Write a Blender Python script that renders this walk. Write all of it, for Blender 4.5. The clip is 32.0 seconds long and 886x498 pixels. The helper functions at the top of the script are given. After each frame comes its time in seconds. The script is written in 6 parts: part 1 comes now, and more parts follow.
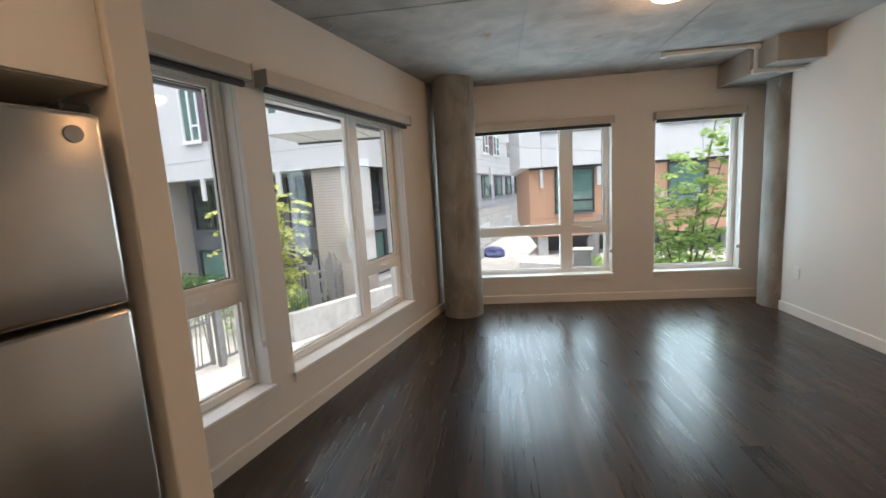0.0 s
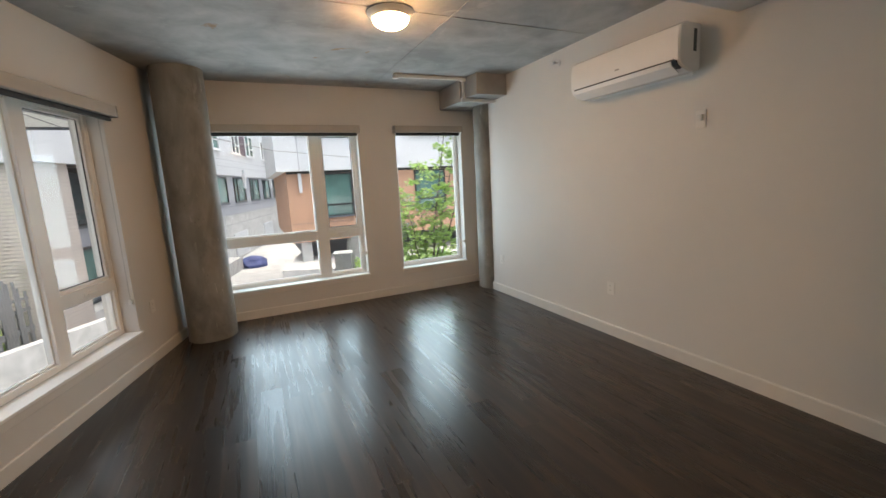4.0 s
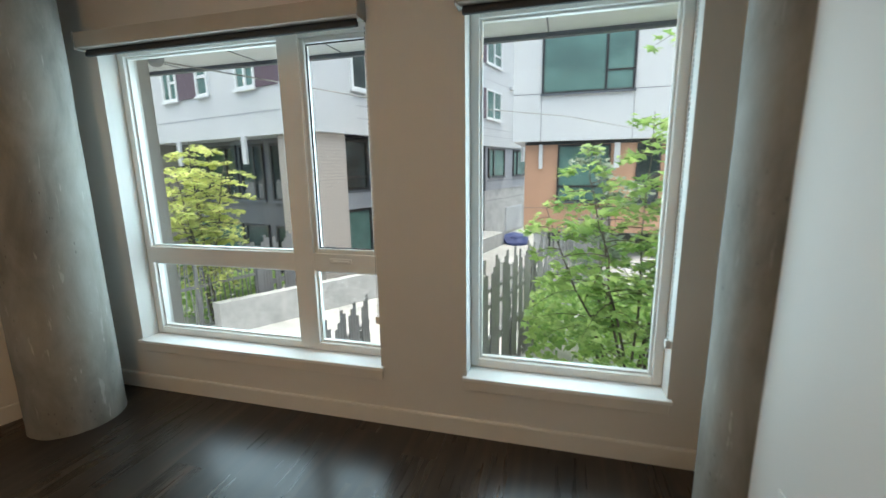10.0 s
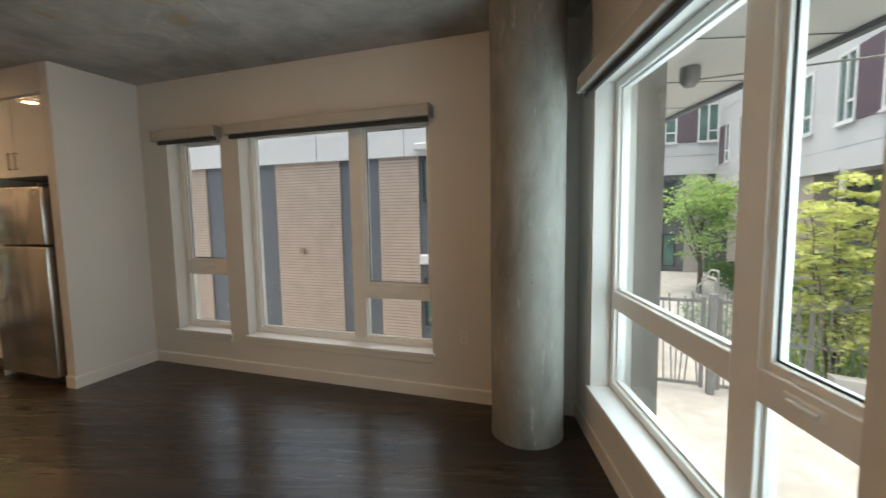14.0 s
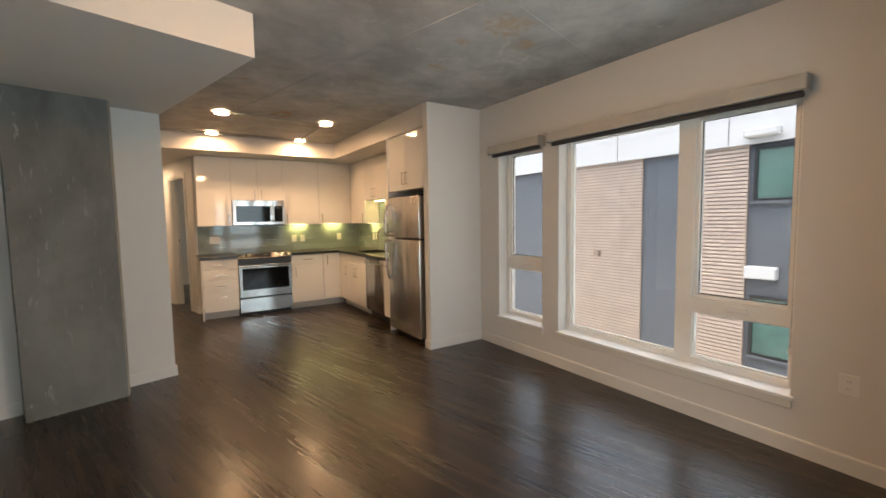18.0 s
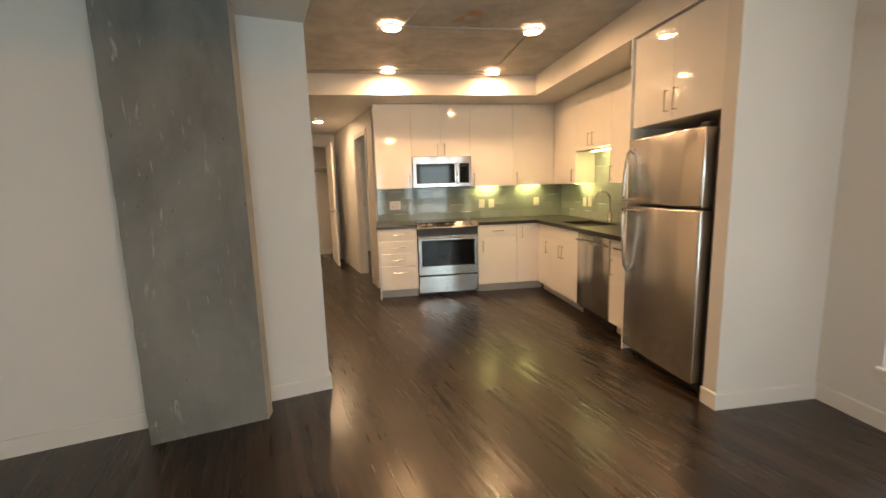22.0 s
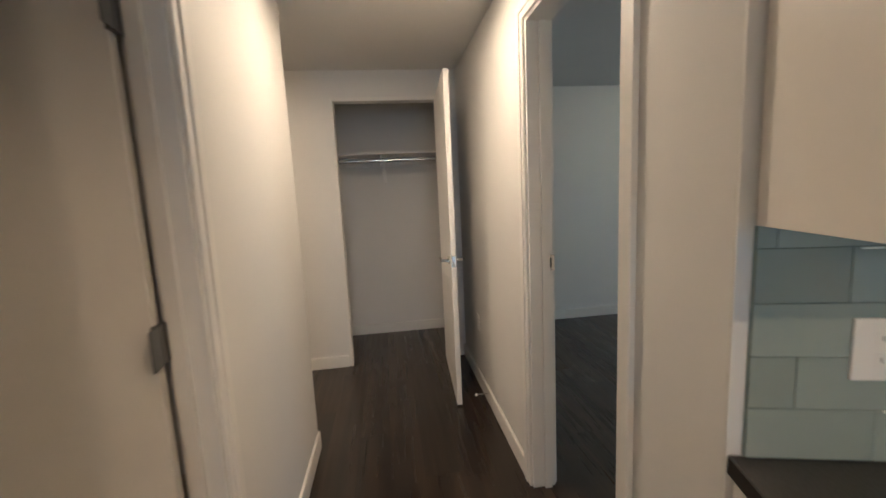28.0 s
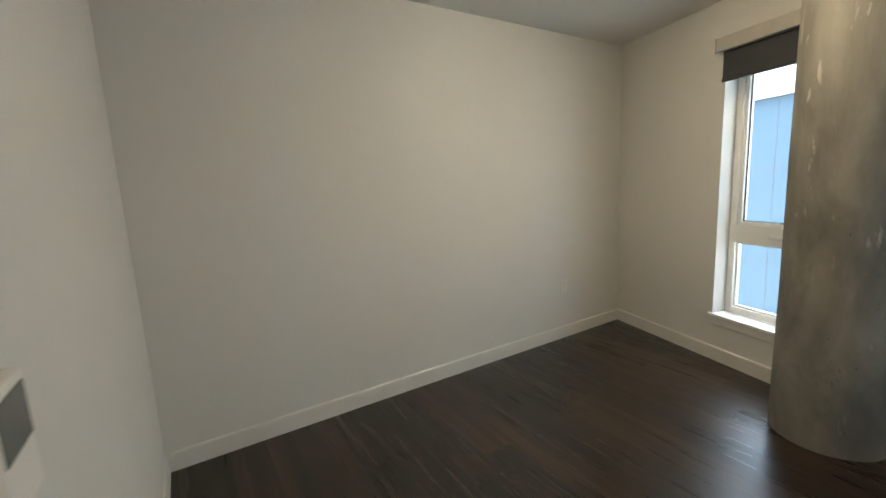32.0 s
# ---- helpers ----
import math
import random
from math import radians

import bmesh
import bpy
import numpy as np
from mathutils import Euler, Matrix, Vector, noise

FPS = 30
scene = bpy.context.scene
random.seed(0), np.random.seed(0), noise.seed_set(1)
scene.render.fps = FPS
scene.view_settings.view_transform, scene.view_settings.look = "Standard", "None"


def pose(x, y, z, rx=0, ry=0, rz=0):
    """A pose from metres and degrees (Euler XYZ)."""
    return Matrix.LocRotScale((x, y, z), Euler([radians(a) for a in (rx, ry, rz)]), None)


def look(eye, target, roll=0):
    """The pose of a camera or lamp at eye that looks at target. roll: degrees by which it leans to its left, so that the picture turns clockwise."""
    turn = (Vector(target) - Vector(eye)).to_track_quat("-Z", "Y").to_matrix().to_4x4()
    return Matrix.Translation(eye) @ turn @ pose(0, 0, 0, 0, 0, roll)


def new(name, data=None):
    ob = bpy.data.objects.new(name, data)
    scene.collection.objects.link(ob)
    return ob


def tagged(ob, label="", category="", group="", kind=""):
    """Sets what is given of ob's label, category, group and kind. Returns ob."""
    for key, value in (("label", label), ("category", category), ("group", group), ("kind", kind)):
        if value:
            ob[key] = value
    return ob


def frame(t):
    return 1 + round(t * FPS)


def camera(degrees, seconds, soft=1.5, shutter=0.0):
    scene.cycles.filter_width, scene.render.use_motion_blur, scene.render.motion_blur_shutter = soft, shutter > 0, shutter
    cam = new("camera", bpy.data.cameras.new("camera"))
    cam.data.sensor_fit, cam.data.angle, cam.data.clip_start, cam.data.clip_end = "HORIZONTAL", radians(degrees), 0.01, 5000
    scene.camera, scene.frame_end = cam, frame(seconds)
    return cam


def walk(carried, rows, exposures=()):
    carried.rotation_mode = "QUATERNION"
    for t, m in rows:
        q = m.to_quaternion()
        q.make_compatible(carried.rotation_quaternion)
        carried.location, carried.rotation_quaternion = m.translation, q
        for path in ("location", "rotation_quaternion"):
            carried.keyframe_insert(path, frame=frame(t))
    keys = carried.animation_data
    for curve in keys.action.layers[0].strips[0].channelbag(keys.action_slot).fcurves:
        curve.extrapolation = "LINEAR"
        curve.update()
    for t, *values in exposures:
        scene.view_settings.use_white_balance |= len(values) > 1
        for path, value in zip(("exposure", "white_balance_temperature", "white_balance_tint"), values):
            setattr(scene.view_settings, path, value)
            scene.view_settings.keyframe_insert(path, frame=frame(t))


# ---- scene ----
cam = camera(93.7, 32.0, soft=1.5, shutter=0.4)
PATH = [
    (0, (1.901, -0.847, 1.435), (1.151, 0.988, 1.162), -3.4),
    (0.5, (1.9, -0.84, 1.434), (1.304, 1.05, 1.164), -3.5),
    (1, (1.911, -0.84, 1.438), (1.458, 1.09, 1.169), -3.4),
    (1.5, (1.935, -0.845, 1.44), (1.621, 1.112, 1.172), -3.4),
    (2, (1.958, -0.859, 1.438), (1.782, 1.115, 1.172), -3.5),
    (2.5, (1.975, -0.869, 1.431), (1.933, 1.114, 1.167), -3.4),
    (3, (1.997, -0.865, 1.438), (2.086, 1.114, 1.16), -3.5),
    (3.5, (1.997, -0.864, 1.449), (2.218, 1.101, 1.154), -3.4),
    (4, (2.022, -0.858, 1.453), (2.341, 1.091, 1.135), -3.1),
    (4.5, (2.159, -0.802, 1.442), (2.516, 1.137, 1.104), -3.7),
    (6.5, (2.989, 0.152, 1.368), (3.068, 2.116, 1.003), -2.6),
    (7, (3.12, 0.495, 1.368), (3.058, 2.458, 0.99), -2.2),
    (7.5, (3.204, 0.873, 1.375), (2.988, 2.824, 0.991), -2.2),
    (8, (3.279, 1.274, 1.395), (2.904, 3.199, 1.001), -1.8),
    (8.5, (3.313, 1.688, 1.401), (2.783, 3.576, 1.006), -1.6),
    (9, (3.315, 2.107, 1.415), (2.629, 3.945, 1.028), -1.4),
    (9.5, (3.327, 2.499, 1.413), (2.488, 4.273, 1.028), -1.3),
    (10, (3.307, 2.843, 1.413), (2.299, 4.528, 1.03), -0.9),
    (10.5, (3.262, 3.133, 1.434), (2.059, 4.685, 1.052), -0.6),
    (11, (3.235, 3.382, 1.441), (1.82, 4.744, 1.066), -0.3),
    (11.5, (3.165, 3.579, 1.423), (1.534, 4.682, 1.075), -0.4),
    (12, (3.095, 3.705, 1.415), (1.275, 4.475, 1.109), -0.5),
    (12.5, (2.999, 3.868, 1.392), (1.048, 4.225, 1.135), -0.6),
    (13, (2.946, 3.982, 1.392), (0.959, 3.94, 1.17), -0.8),
    (13.5, (2.918, 3.999, 1.4), (0.963, 3.624, 1.209), -0.8),
    (14, (2.897, 3.972, 1.418), (1.009, 3.338, 1.239), -0.9),
    (14.5, (2.894, 3.942, 1.424), (1.084, 3.107, 1.259), -0.9),
    (15, (2.895, 3.912, 1.432), (1.169, 2.914, 1.274), -1.0),
    (15.5, (2.926, 3.868, 1.429), (1.284, 2.736, 1.282), -1.0),
    (17.5, (3.009, 3.793, 1.424), (1.793, 2.211, 1.284), -0.9),
    (18, (3.018, 3.769, 1.424), (1.918, 2.105, 1.275), -0.9),
    (18.5, (3.019, 3.735, 1.422), (2.034, 2.002, 1.26), -1.2),
    (19, (3.026, 3.668, 1.428), (2.149, 1.88, 1.245), -1.3),
    (19.5, (3.041, 3.551, 1.425), (2.266, 1.718, 1.219), -1.6),
    (20, (3.036, 3.38, 1.413), (2.355, 1.513, 1.187), -1.7),
    (20.5, (2.93, 3.127, 1.394), (2.343, 1.231, 1.146), -1.7),
    (21, (2.821, 2.808, 1.386), (2.334, 0.887, 1.118), -1.6),
    (21.5, (2.737, 2.437, 1.389), (2.334, 0.498, 1.111), -1.8),
    (22, (2.629, 2.047, 1.371), (2.333, 0.092, 1.072), -1.7),
    (22.5, (2.573, 1.604, 1.36), (2.363, -0.362, 1.054), -1.2),
    (23, (2.512, 1.168, 1.349), (2.398, -0.806, 1.049), -1.0),
    (23.5, (2.445, 0.742, 1.342), (2.456, -1.235, 1.037), -0.2),
    (24, (2.464, 0.32, 1.366), (2.584, -1.651, 1.048), -0.3),
    (24.5, (2.496, -0.095, 1.369), (2.717, -2.058, 1.053), -0.4),
    (25, (2.524, -0.508, 1.373), (2.846, -2.458, 1.062), -0.5),
    (25.5, (2.595, -0.912, 1.375), (3.007, -2.847, 1.079), -0.8),
    (26, (2.668, -1.304, 1.386), (3.146, -3.224, 1.089), -1.3),
    (26.5, (2.771, -1.687, 1.39), (3.275, -3.6, 1.094), -1.9),
    (28.5, (3.13, -3.226, 1.449), (3.196, -5.207, 1.178), -2.9),
    (29, (3.106, -3.56, 1.441), (2.94, -5.535, 1.174), -3.1),
    (29.5, (3.063, -3.889, 1.431), (2.67, -5.829, 1.143), -4.2),
    (30, (2.998, -4.207, 1.425), (2.368, -6.079, 1.113), -4.4),
    (30.5, (2.923, -4.381, 1.400), (2.166, -6.202, 1.066), -3.6),
    (31, (2.838, -4.587, 1.388), (2.066, -6.398, 1.039), -3.1),
    (31.5, (2.795, -4.738, 1.359), (2.124, -6.593, 1.030), -2.9),
    (32, (2.668, -4.888, 1.356), (2.087, -6.776, 1.041), -2.8),
]
EXPOSURES = [(0.0, 1.4, 6500, 8), (4.5, 1.4, 6600, 7), (7.0, 1.45, 6600, 5), (9.0, 1.15, 6400, 1), (10.0, 1.2, 6250, -1), (11.0, 1.0, 6200, 0), (12.0, 0.8, 6650, 3), (13.0, 0.9, 6900, 4), (14.5, 1.15, 6900, 5), (15.5, 1.4, 7000, 6),
             (18.0, 1.75, 6850, 8), (19.0, 1.8, 6800, 8), (20.5, 1.9, 7350, 9), (22.5, 2.1, 7200, 7), (23.0, 2.1, 6700, 6), (24.0, 2.0, 6050, 0), (25.0, 1.85, 5500, 0), (26.0, 1.85, 5200, 0),
             (29.0, 2.2, 5200, 2), (30.0, 2.4, 5350, 3), (31.2, 2.75, 5750, 3), (32.0, 2.95, 6200, 4)]
walk(cam, [(t, look(eye, target, roll)) for t, eye, target, roll in PATH], EXPOSURES)

# ---- world and large lights ----
world = bpy.data.worlds.new("overcast_sky")
scene.world = world
world.use_nodes = True
wn = world.node_tree.nodes
sky = wn.new("ShaderNodeTexSky")
sky.sky_type = "NISHITA"
sky.sun_disc = False
sky.sun_elevation = radians(85)
sky.sun_rotation = radians(150)
sky.air_density, sky.dust_density, sky.ozone_density = 1.0, 7.0, 2.0
world.node_tree.links.new(sky.outputs[0], wn["Background"].inputs[0])
wn["Background"].inputs[1].default_value = 0.15

sun_data = bpy.data.lights.new("sun", "SUN")
sun_data.energy, sun_data.angle, sun_data.color = 1.35, radians(110), (1.0, 0.97, 0.93)
sun = new("sun", sun_data)
sun.matrix_world = pose(0, 0, 12, 4, 0, 30)

def window_sky(x, y, z, turn, width, height, strength):
    """The overcast sky's light in a window opening; turn is the way it shines, in degrees from world +y."""
    d = bpy.data.lights.new("window_sky", "AREA")
    d.shape, d.size, d.size_y = "RECTANGLE", width, height
    d.energy, d.color = strength * width * height, (0.66, 0.85, 1.0)
    ob = new("window_sky", d)
    ob.matrix_world = pose(x, y, z, 0, 0, turn) @ pose(0, 0, 0, 90, 0, 0)
    return ob


SKY_W = (0.4, 6.8, 1.5)   # watts for each square metre of side, front and bedroom window
TURN = 15.0          # the window front and the hall stand at 15 degrees to the side wall
CT, ST = math.cos(radians(TURN)), math.sin(radians(TURN))


def skew(a, b):
    """From the turned grid of the hall to the world."""
    return (CT * a - ST * b, ST * a + CT * b)


def turned(a=0.0, b=0.0, z=0.0, turn=0.0):
    x, y = skew(a, b)
    return pose(x, y, z, 0, 0, TURN + turn)


# ---- materials ----
def mat_new(name):
    m = bpy.data.materials.new(name)
    m.use_nodes = True
    nt = m.node_tree
    return m, nt, nt.nodes["Principled BSDF"]


def ramp(nt, src, stops):
    r = nt.nodes.new("ShaderNodeValToRGB")
    el = r.color_ramp.elements
    while len(el) < len(stops):
        el.new(0.5)
    for e, (p, c) in zip(el, stops):
        e.position, e.color = p, (c[0], c[1], c[2], 1)
    nt.links.new(src, r.inputs[0])
    return r.outputs[0]


def coords(nt, scale=(1, 1, 1), kind="Object"):
    tc = nt.nodes.new("ShaderNodeTexCoord")
    mp = nt.nodes.new("ShaderNodeMapping")
    mp.inputs["Scale"].default_value = scale
    nt.links.new(tc.outputs[kind], mp.inputs[0])
    return mp.outputs[0]


def world_coords(nt, scale=(1, 1, 1)):
    g = nt.nodes.new("ShaderNodeNewGeometry")
    mp = nt.nodes.new("ShaderNodeMapping")
    mp.inputs["Scale"].default_value = scale
    nt.links.new(g.outputs["Position"], mp.inputs[0])
    return mp.outputs[0]


def noise_tex(nt, vec, scale, detail=4.0, rough=0.55, dist=0.0):
    n = nt.nodes.new("ShaderNodeTexNoise")
    n.inputs["Scale"].default_value = scale
    n.inputs["Detail"].default_value = detail
    n.inputs["Roughness"].default_value = rough
    n.inputs["Distortion"].default_value = dist
    nt.links.new(vec, n.inputs["Vector"])
    return n.outputs["Fac"]


def mix_col(nt, fac, a, b, mode="MIX"):
    m = nt.nodes.new("ShaderNodeMix")
    m.data_type, m.blend_type = "RGBA", mode
    for sock, v in ((m.inputs[0], fac), (m.inputs[6], a), (m.inputs[7], b)):
        if isinstance(v, bpy.types.NodeSocket):
            nt.links.new(v, sock)
        elif isinstance(v, (int, float)):
            sock.default_value = v
        else:
            sock.default_value = (v[0], v[1], v[2], 1)
    return m.outputs[2]


def math_node(nt, op, a, b=0.0):
    m = nt.nodes.new("ShaderNodeMath")
    m.operation = op
    for sock, v in ((m.inputs[0], a), (m.inputs[1], b)):
        if isinstance(v, bpy.types.NodeSocket):
            nt.links.new(v, sock)
        else:
            sock.default_value = v
    return m.outputs[0]


def bump(nt, bsdf, height, strength=0.2, distance=0.01):
    b = nt.nodes.new("ShaderNodeBump")
    b.inputs["Strength"].default_value = strength
    b.inputs["Distance"].default_value = distance
    nt.links.new(height, b.inputs["Height"])
    nt.links.new(b.outputs[0], bsdf.inputs["Normal"])


def plain(name, col, rough=0.5, metal=0.0, vary=0.06, scale=6.0, bump_amount=0.0, fine=120.0, coat=0.0, spec=0.5):
    """A painted, moulded or metal surface with slight blotches and grain."""
    m, nt, b = mat_new(name)
    v = world_coords(nt)
    n = noise_tex(nt, v, scale, 5.0)
    lo = [c * (1 - vary) for c in col]
    hi = [min(1.0, c * (1 + vary)) for c in col]
    nt.links.new(ramp(nt, n, [(0.3, lo), (0.7, hi)]), b.inputs["Base Color"])
    b.inputs["Roughness"].default_value = rough
    b.inputs["Metallic"].default_value = metal
    b.inputs["Specular IOR Level"].default_value = spec
    b.inputs["Coat Weight"].default_value = coat
    b.inputs["Coat Roughness"].default_value = 0.05
    if bump_amount:
        bump(nt, b, noise_tex(nt, v, fine, 3.0), bump_amount, 0.004)
    return m


def wall_paint(name, col):
    m, nt, b = mat_new(name)
    v = world_coords(nt)
    n = noise_tex(nt, v, 1.3, 4.0)
    nt.links.new(ramp(nt, n, [(0.25, [c * 0.965 for c in col]), (0.75, [min(1, c * 1.02) for c in col])]), b.inputs["Base Color"])
    b.inputs["Roughness"].default_value = 0.62
    b.inputs["Specular IOR Level"].default_value = 0.3
    h = math_node(nt, "ADD", noise_tex(nt, v, 260.0, 3.0), math_node(nt, "MULTIPLY", noise_tex(nt, v, 45.0, 2.0), 0.6))
    bump(nt, b, h, 0.10, 0.004)
    return m


def concrete(name, dark, light, rust=0.0, pits=0.0, rough=0.75, streak=(1, 1, 1), scuff=0.0):
    """Cast concrete: clouds, mottling, fine grain, and if wanted rust stains, air holes and pale scuffs."""
    m, nt, b = mat_new(name)
    v = world_coords(nt, streak)
    big = noise_tex(nt, v, 0.9, 8.0, 0.66, 0.6)
    mid = noise_tex(nt, v, 3.6, 6.0, 0.55, 0.5)
    fine = noise_tex(nt, v, 60.0, 4.0)
    mixd = math_node(nt, "ADD", math_node(nt, "MULTIPLY", big, 0.55), math_node(nt, "MULTIPLY", mid, 0.45))
    col = ramp(nt, mixd, [(0.38, dark), (0.5, [(d + l) / 2 for d, l in zip(dark, light)]), (0.62, light)])
    col = mix_col(nt, math_node(nt, "MULTIPLY", fine, 0.12), col, [c * 0.6 for c in dark])
    if rust:
        spots = noise_tex(nt, v, 2.1, 5.0, 0.7, 1.2)
        mask = ramp(nt, spots, [(0.655, (0, 0, 0)), (0.70, (rust, rust, rust))])
        col = mix_col(nt, mask, col, (0.36, 0.19, 0.06))
        pale = ramp(nt, noise_tex(nt, v, 3.3, 5.0, 0.7, 0.8), [(0.62, (0, 0, 0)), (0.68, (0.5, 0.5, 0.5))])
        col = mix_col(nt, pale, col, (0.55, 0.53, 0.49))
        # a few orange water stains where the slab was patched
        for cx, cy, rad in ((1.13, 1.73, 0.17), (1.22, 1.37, 0.07), (0.83, 1.58, 0.10), (1.14, 0.90, 0.08)):
            d = nt.nodes.new("ShaderNodeVectorMath")
            d.operation = "DISTANCE"
            nt.links.new(v, d.inputs[0])
            d.inputs[1].default_value = (cx, cy, 2.65)
            away = math_node(nt, "ADD", math_node(nt, "DIVIDE", d.outputs["Value"], rad), math_node(nt, "MULTIPLY", math_node(nt, "SUBTRACT", noise_tex(nt, v, 14.0, 4.0, 0.6, 0.5), 0.5), 4.0))
            col = mix_col(nt, ramp(nt, away, [(0.35, (0.5, 0.5, 0.5)), (1.0, (0, 0, 0))]), col, (0.40, 0.25, 0.10))
    relief = math_node(nt, "ADD", mid, math_node(nt, "MULTIPLY", fine, 0.3))
    if pits:
        vo = nt.nodes.new("ShaderNodeTexVoronoi")
        vo.inputs["Scale"].default_value = 26.0
        nt.links.new(v, vo.inputs["Vector"])
        hole = ramp(nt, vo.outputs["Distance"], [(0.10, (1, 1, 1)), (0.16, (0, 0, 0))])
        gate = ramp(nt, noise_tex(nt, v, 4.0, 3.0), [(0.54, (0, 0, 0)), (0.60, (1, 1, 1))])
        hole = math_node(nt, "MULTIPLY", hole, gate)
        col = mix_col(nt, math_node(nt, "MULTIPLY", hole, pits), col, [c * 0.45 for c in dark])
        relief = math_node(nt, "SUBTRACT", relief, math_node(nt, "MULTIPLY", hole, 0.8))
    if scuff:
        dash = noise_tex(nt, world_coords(nt, (26.0, 26.0, 5.5)), 1.0, 3.0, 0.6, 0.4)
        area = ramp(nt, noise_tex(nt, v, 2.2, 3.0), [(0.40, (0, 0, 0)), (0.62, (1, 1, 1))])
        mark = math_node(nt, "MULTIPLY", ramp(nt, dash, [(0.63, (0, 0, 0)), (0.69, (1, 1, 1))]), area)
        col = mix_col(nt, math_node(nt, "MULTIPLY", mark, scuff), col, [min(1, c * 1.5) for c in light])
    nt.links.new(col, b.inputs["Base Color"])
    b.inputs["Roughness"].default_value = rough
    b.inputs["Specular IOR Level"].default_value = 0.25
    bump(nt, b, relief, 0.22, 0.008)
    return m


def plank_wood(name):
    """Dark stained vinyl plank, the grain along the plank."""
    m, nt, b = mat_new(name)
    v = coords(nt, (9, 0.5, 1))
    oi = nt.nodes.new("ShaderNodeObjectInfo")
    gi = nt.nodes.new("ShaderNodeNewGeometry")
    seed = math_node(nt, "ADD", oi.outputs["Random"], gi.outputs["Random Per Island"])
    off = nt.nodes.new("ShaderNodeVectorMath")
    off.operation = "ADD"
    comb = nt.nodes.new("ShaderNodeCombineXYZ")
    for i in range(3):
        nt.links.new(math_node(nt, "MULTIPLY", seed, 37.0 + 11 * i), comb.inputs[i])
    nt.links.new(v, off.inputs[0])
    nt.links.new(comb.outputs[0], off.inputs[1])
    g = noise_tex(nt, off.outputs[0], 1.7, 2.5, 0.45, 0.4)
    col = ramp(nt, g, [(0.28, (0.011, 0.0072, 0.0045)), (0.50, (0.020, 0.0128, 0.0078)), (0.72, (0.042, 0.0270, 0.0160))])
    tone = ramp(nt, math_node(nt, "FRACT", math_node(nt, "MULTIPLY", seed, 7.31)), [(0.0, (0.72, 0.72, 0.74)), (1.0, (1.35, 1.32, 1.28))])
    col = mix_col(nt, 1.0, col, tone, "MULTIPLY")
    nt.links.new(col, b.inputs["Base Color"])
    each = math_node(nt, "MULTIPLY", math_node(nt, "FRACT", math_node(nt, "MULTIPLY", seed, 13.7)), 0.07)
    streak = noise_tex(nt, off.outputs[0], 4.0, 2.0, 0.5, 0.2)
    fibre = ramp(nt, streak, [(0.32, (0.22, 0.22, 0.22)), (0.68, (0.32, 0.32, 0.32))])
    nt.links.new(math_node(nt, "ADD", fibre, each), b.inputs["Roughness"])
    b.inputs["Specular IOR Level"].default_value = 0.5
    b.inputs["Coat Weight"].default_value = 0.2
    b.inputs["Coat Roughness"].default_value = 0.18
    bump(nt, b, streak, 0.011, 0.0010)
    return m


def steel(name, col=(0.52, 0.50, 0.47), rough=0.23, axis=2):
    m, nt, b = mat_new(name)
    sc = [400.0, 400.0, 400.0]
    sc[axis] = 4.0
    v = coords(nt, sc)
    n = noise_tex(nt, v, 1.0, 3.0)
    nt.links.new(ramp(nt, n, [(0.3, [c * 0.975 for c in col]), (0.7, col)]), b.inputs["Base Color"])
    b.inputs["Metallic"].default_value = 1.0
    w = noise_tex(nt, coords(nt, (3.4, 3.4, 0.9)), 1.0, 1.0)
    nt.links.new(ramp(nt, n, [(0.2, (rough * 0.85,) * 3), (0.8, (rough * 1.2,) * 3)]), b.inputs["Roughness"])
    bump(nt, b, w, 0.6, 0.045)
    return m


def glow(name, col, strength):
    m, nt, b = mat_new(name)
    b.inputs["Base Color"].default_value = (0.9, 0.88, 0.84, 1)
    b.inputs["Emission Color"].default_value = (*col, 1)
    b.inputs["Emission Strength"].default_value = strength
    return m


def pane_glass(name, tint=(0.98, 0.99, 0.985)):
    m, nt, b = mat_new(name)
    nt.nodes.remove(b)
    tr = nt.nodes.new("ShaderNodeBsdfTransparent")
    gl = nt.nodes.new("ShaderNodeBsdfGlossy")
    lw = nt.nodes.new("ShaderNodeLayerWeight")
    mx = nt.nodes.new("ShaderNodeMixShader")
    tr.inputs[0].default_value = (*tint, 1)
    gl.inputs["Roughness"].default_value = 0.01
    lw.inputs[0].default_value = 0.5
    edge = math_node(nt, "POWER", lw.outputs["Facing"], 5.0)
    nt.links.new(math_node(nt, "ADD", math_node(nt, "MULTIPLY", edge, 0.6), 0.025), mx.inputs[0])
    nt.links.new(tr.outputs[0], mx.inputs[1])
    nt.links.new(gl.outputs[0], mx.inputs[2])
    nt.links.new(mx.outputs[0], nt.nodes["Material Output"].inputs[0])
    return m


def tile_glass(name, col):
    m, nt, b = mat_new(name)
    oi = nt.nodes.new("ShaderNodeObjectInfo")
    c = ramp(nt, oi.outputs["Random"], [(0.0, [x * 0.86 for x in col]), (1.0, [min(1, x * 1.12) for x in col])])
    nt.links.new(c, b.inputs["Base Color"])
    b.inputs["Roughness"].default_value = 0.07
    b.inputs["Specular IOR Level"].default_value = 0.45
    b.inputs["Coat Weight"].default_value = 0.15
    n = noise_tex(nt, world_coords(nt), 14.0, 2.0)
    bump(nt, b, n, 0.05, 0.01)
    return m


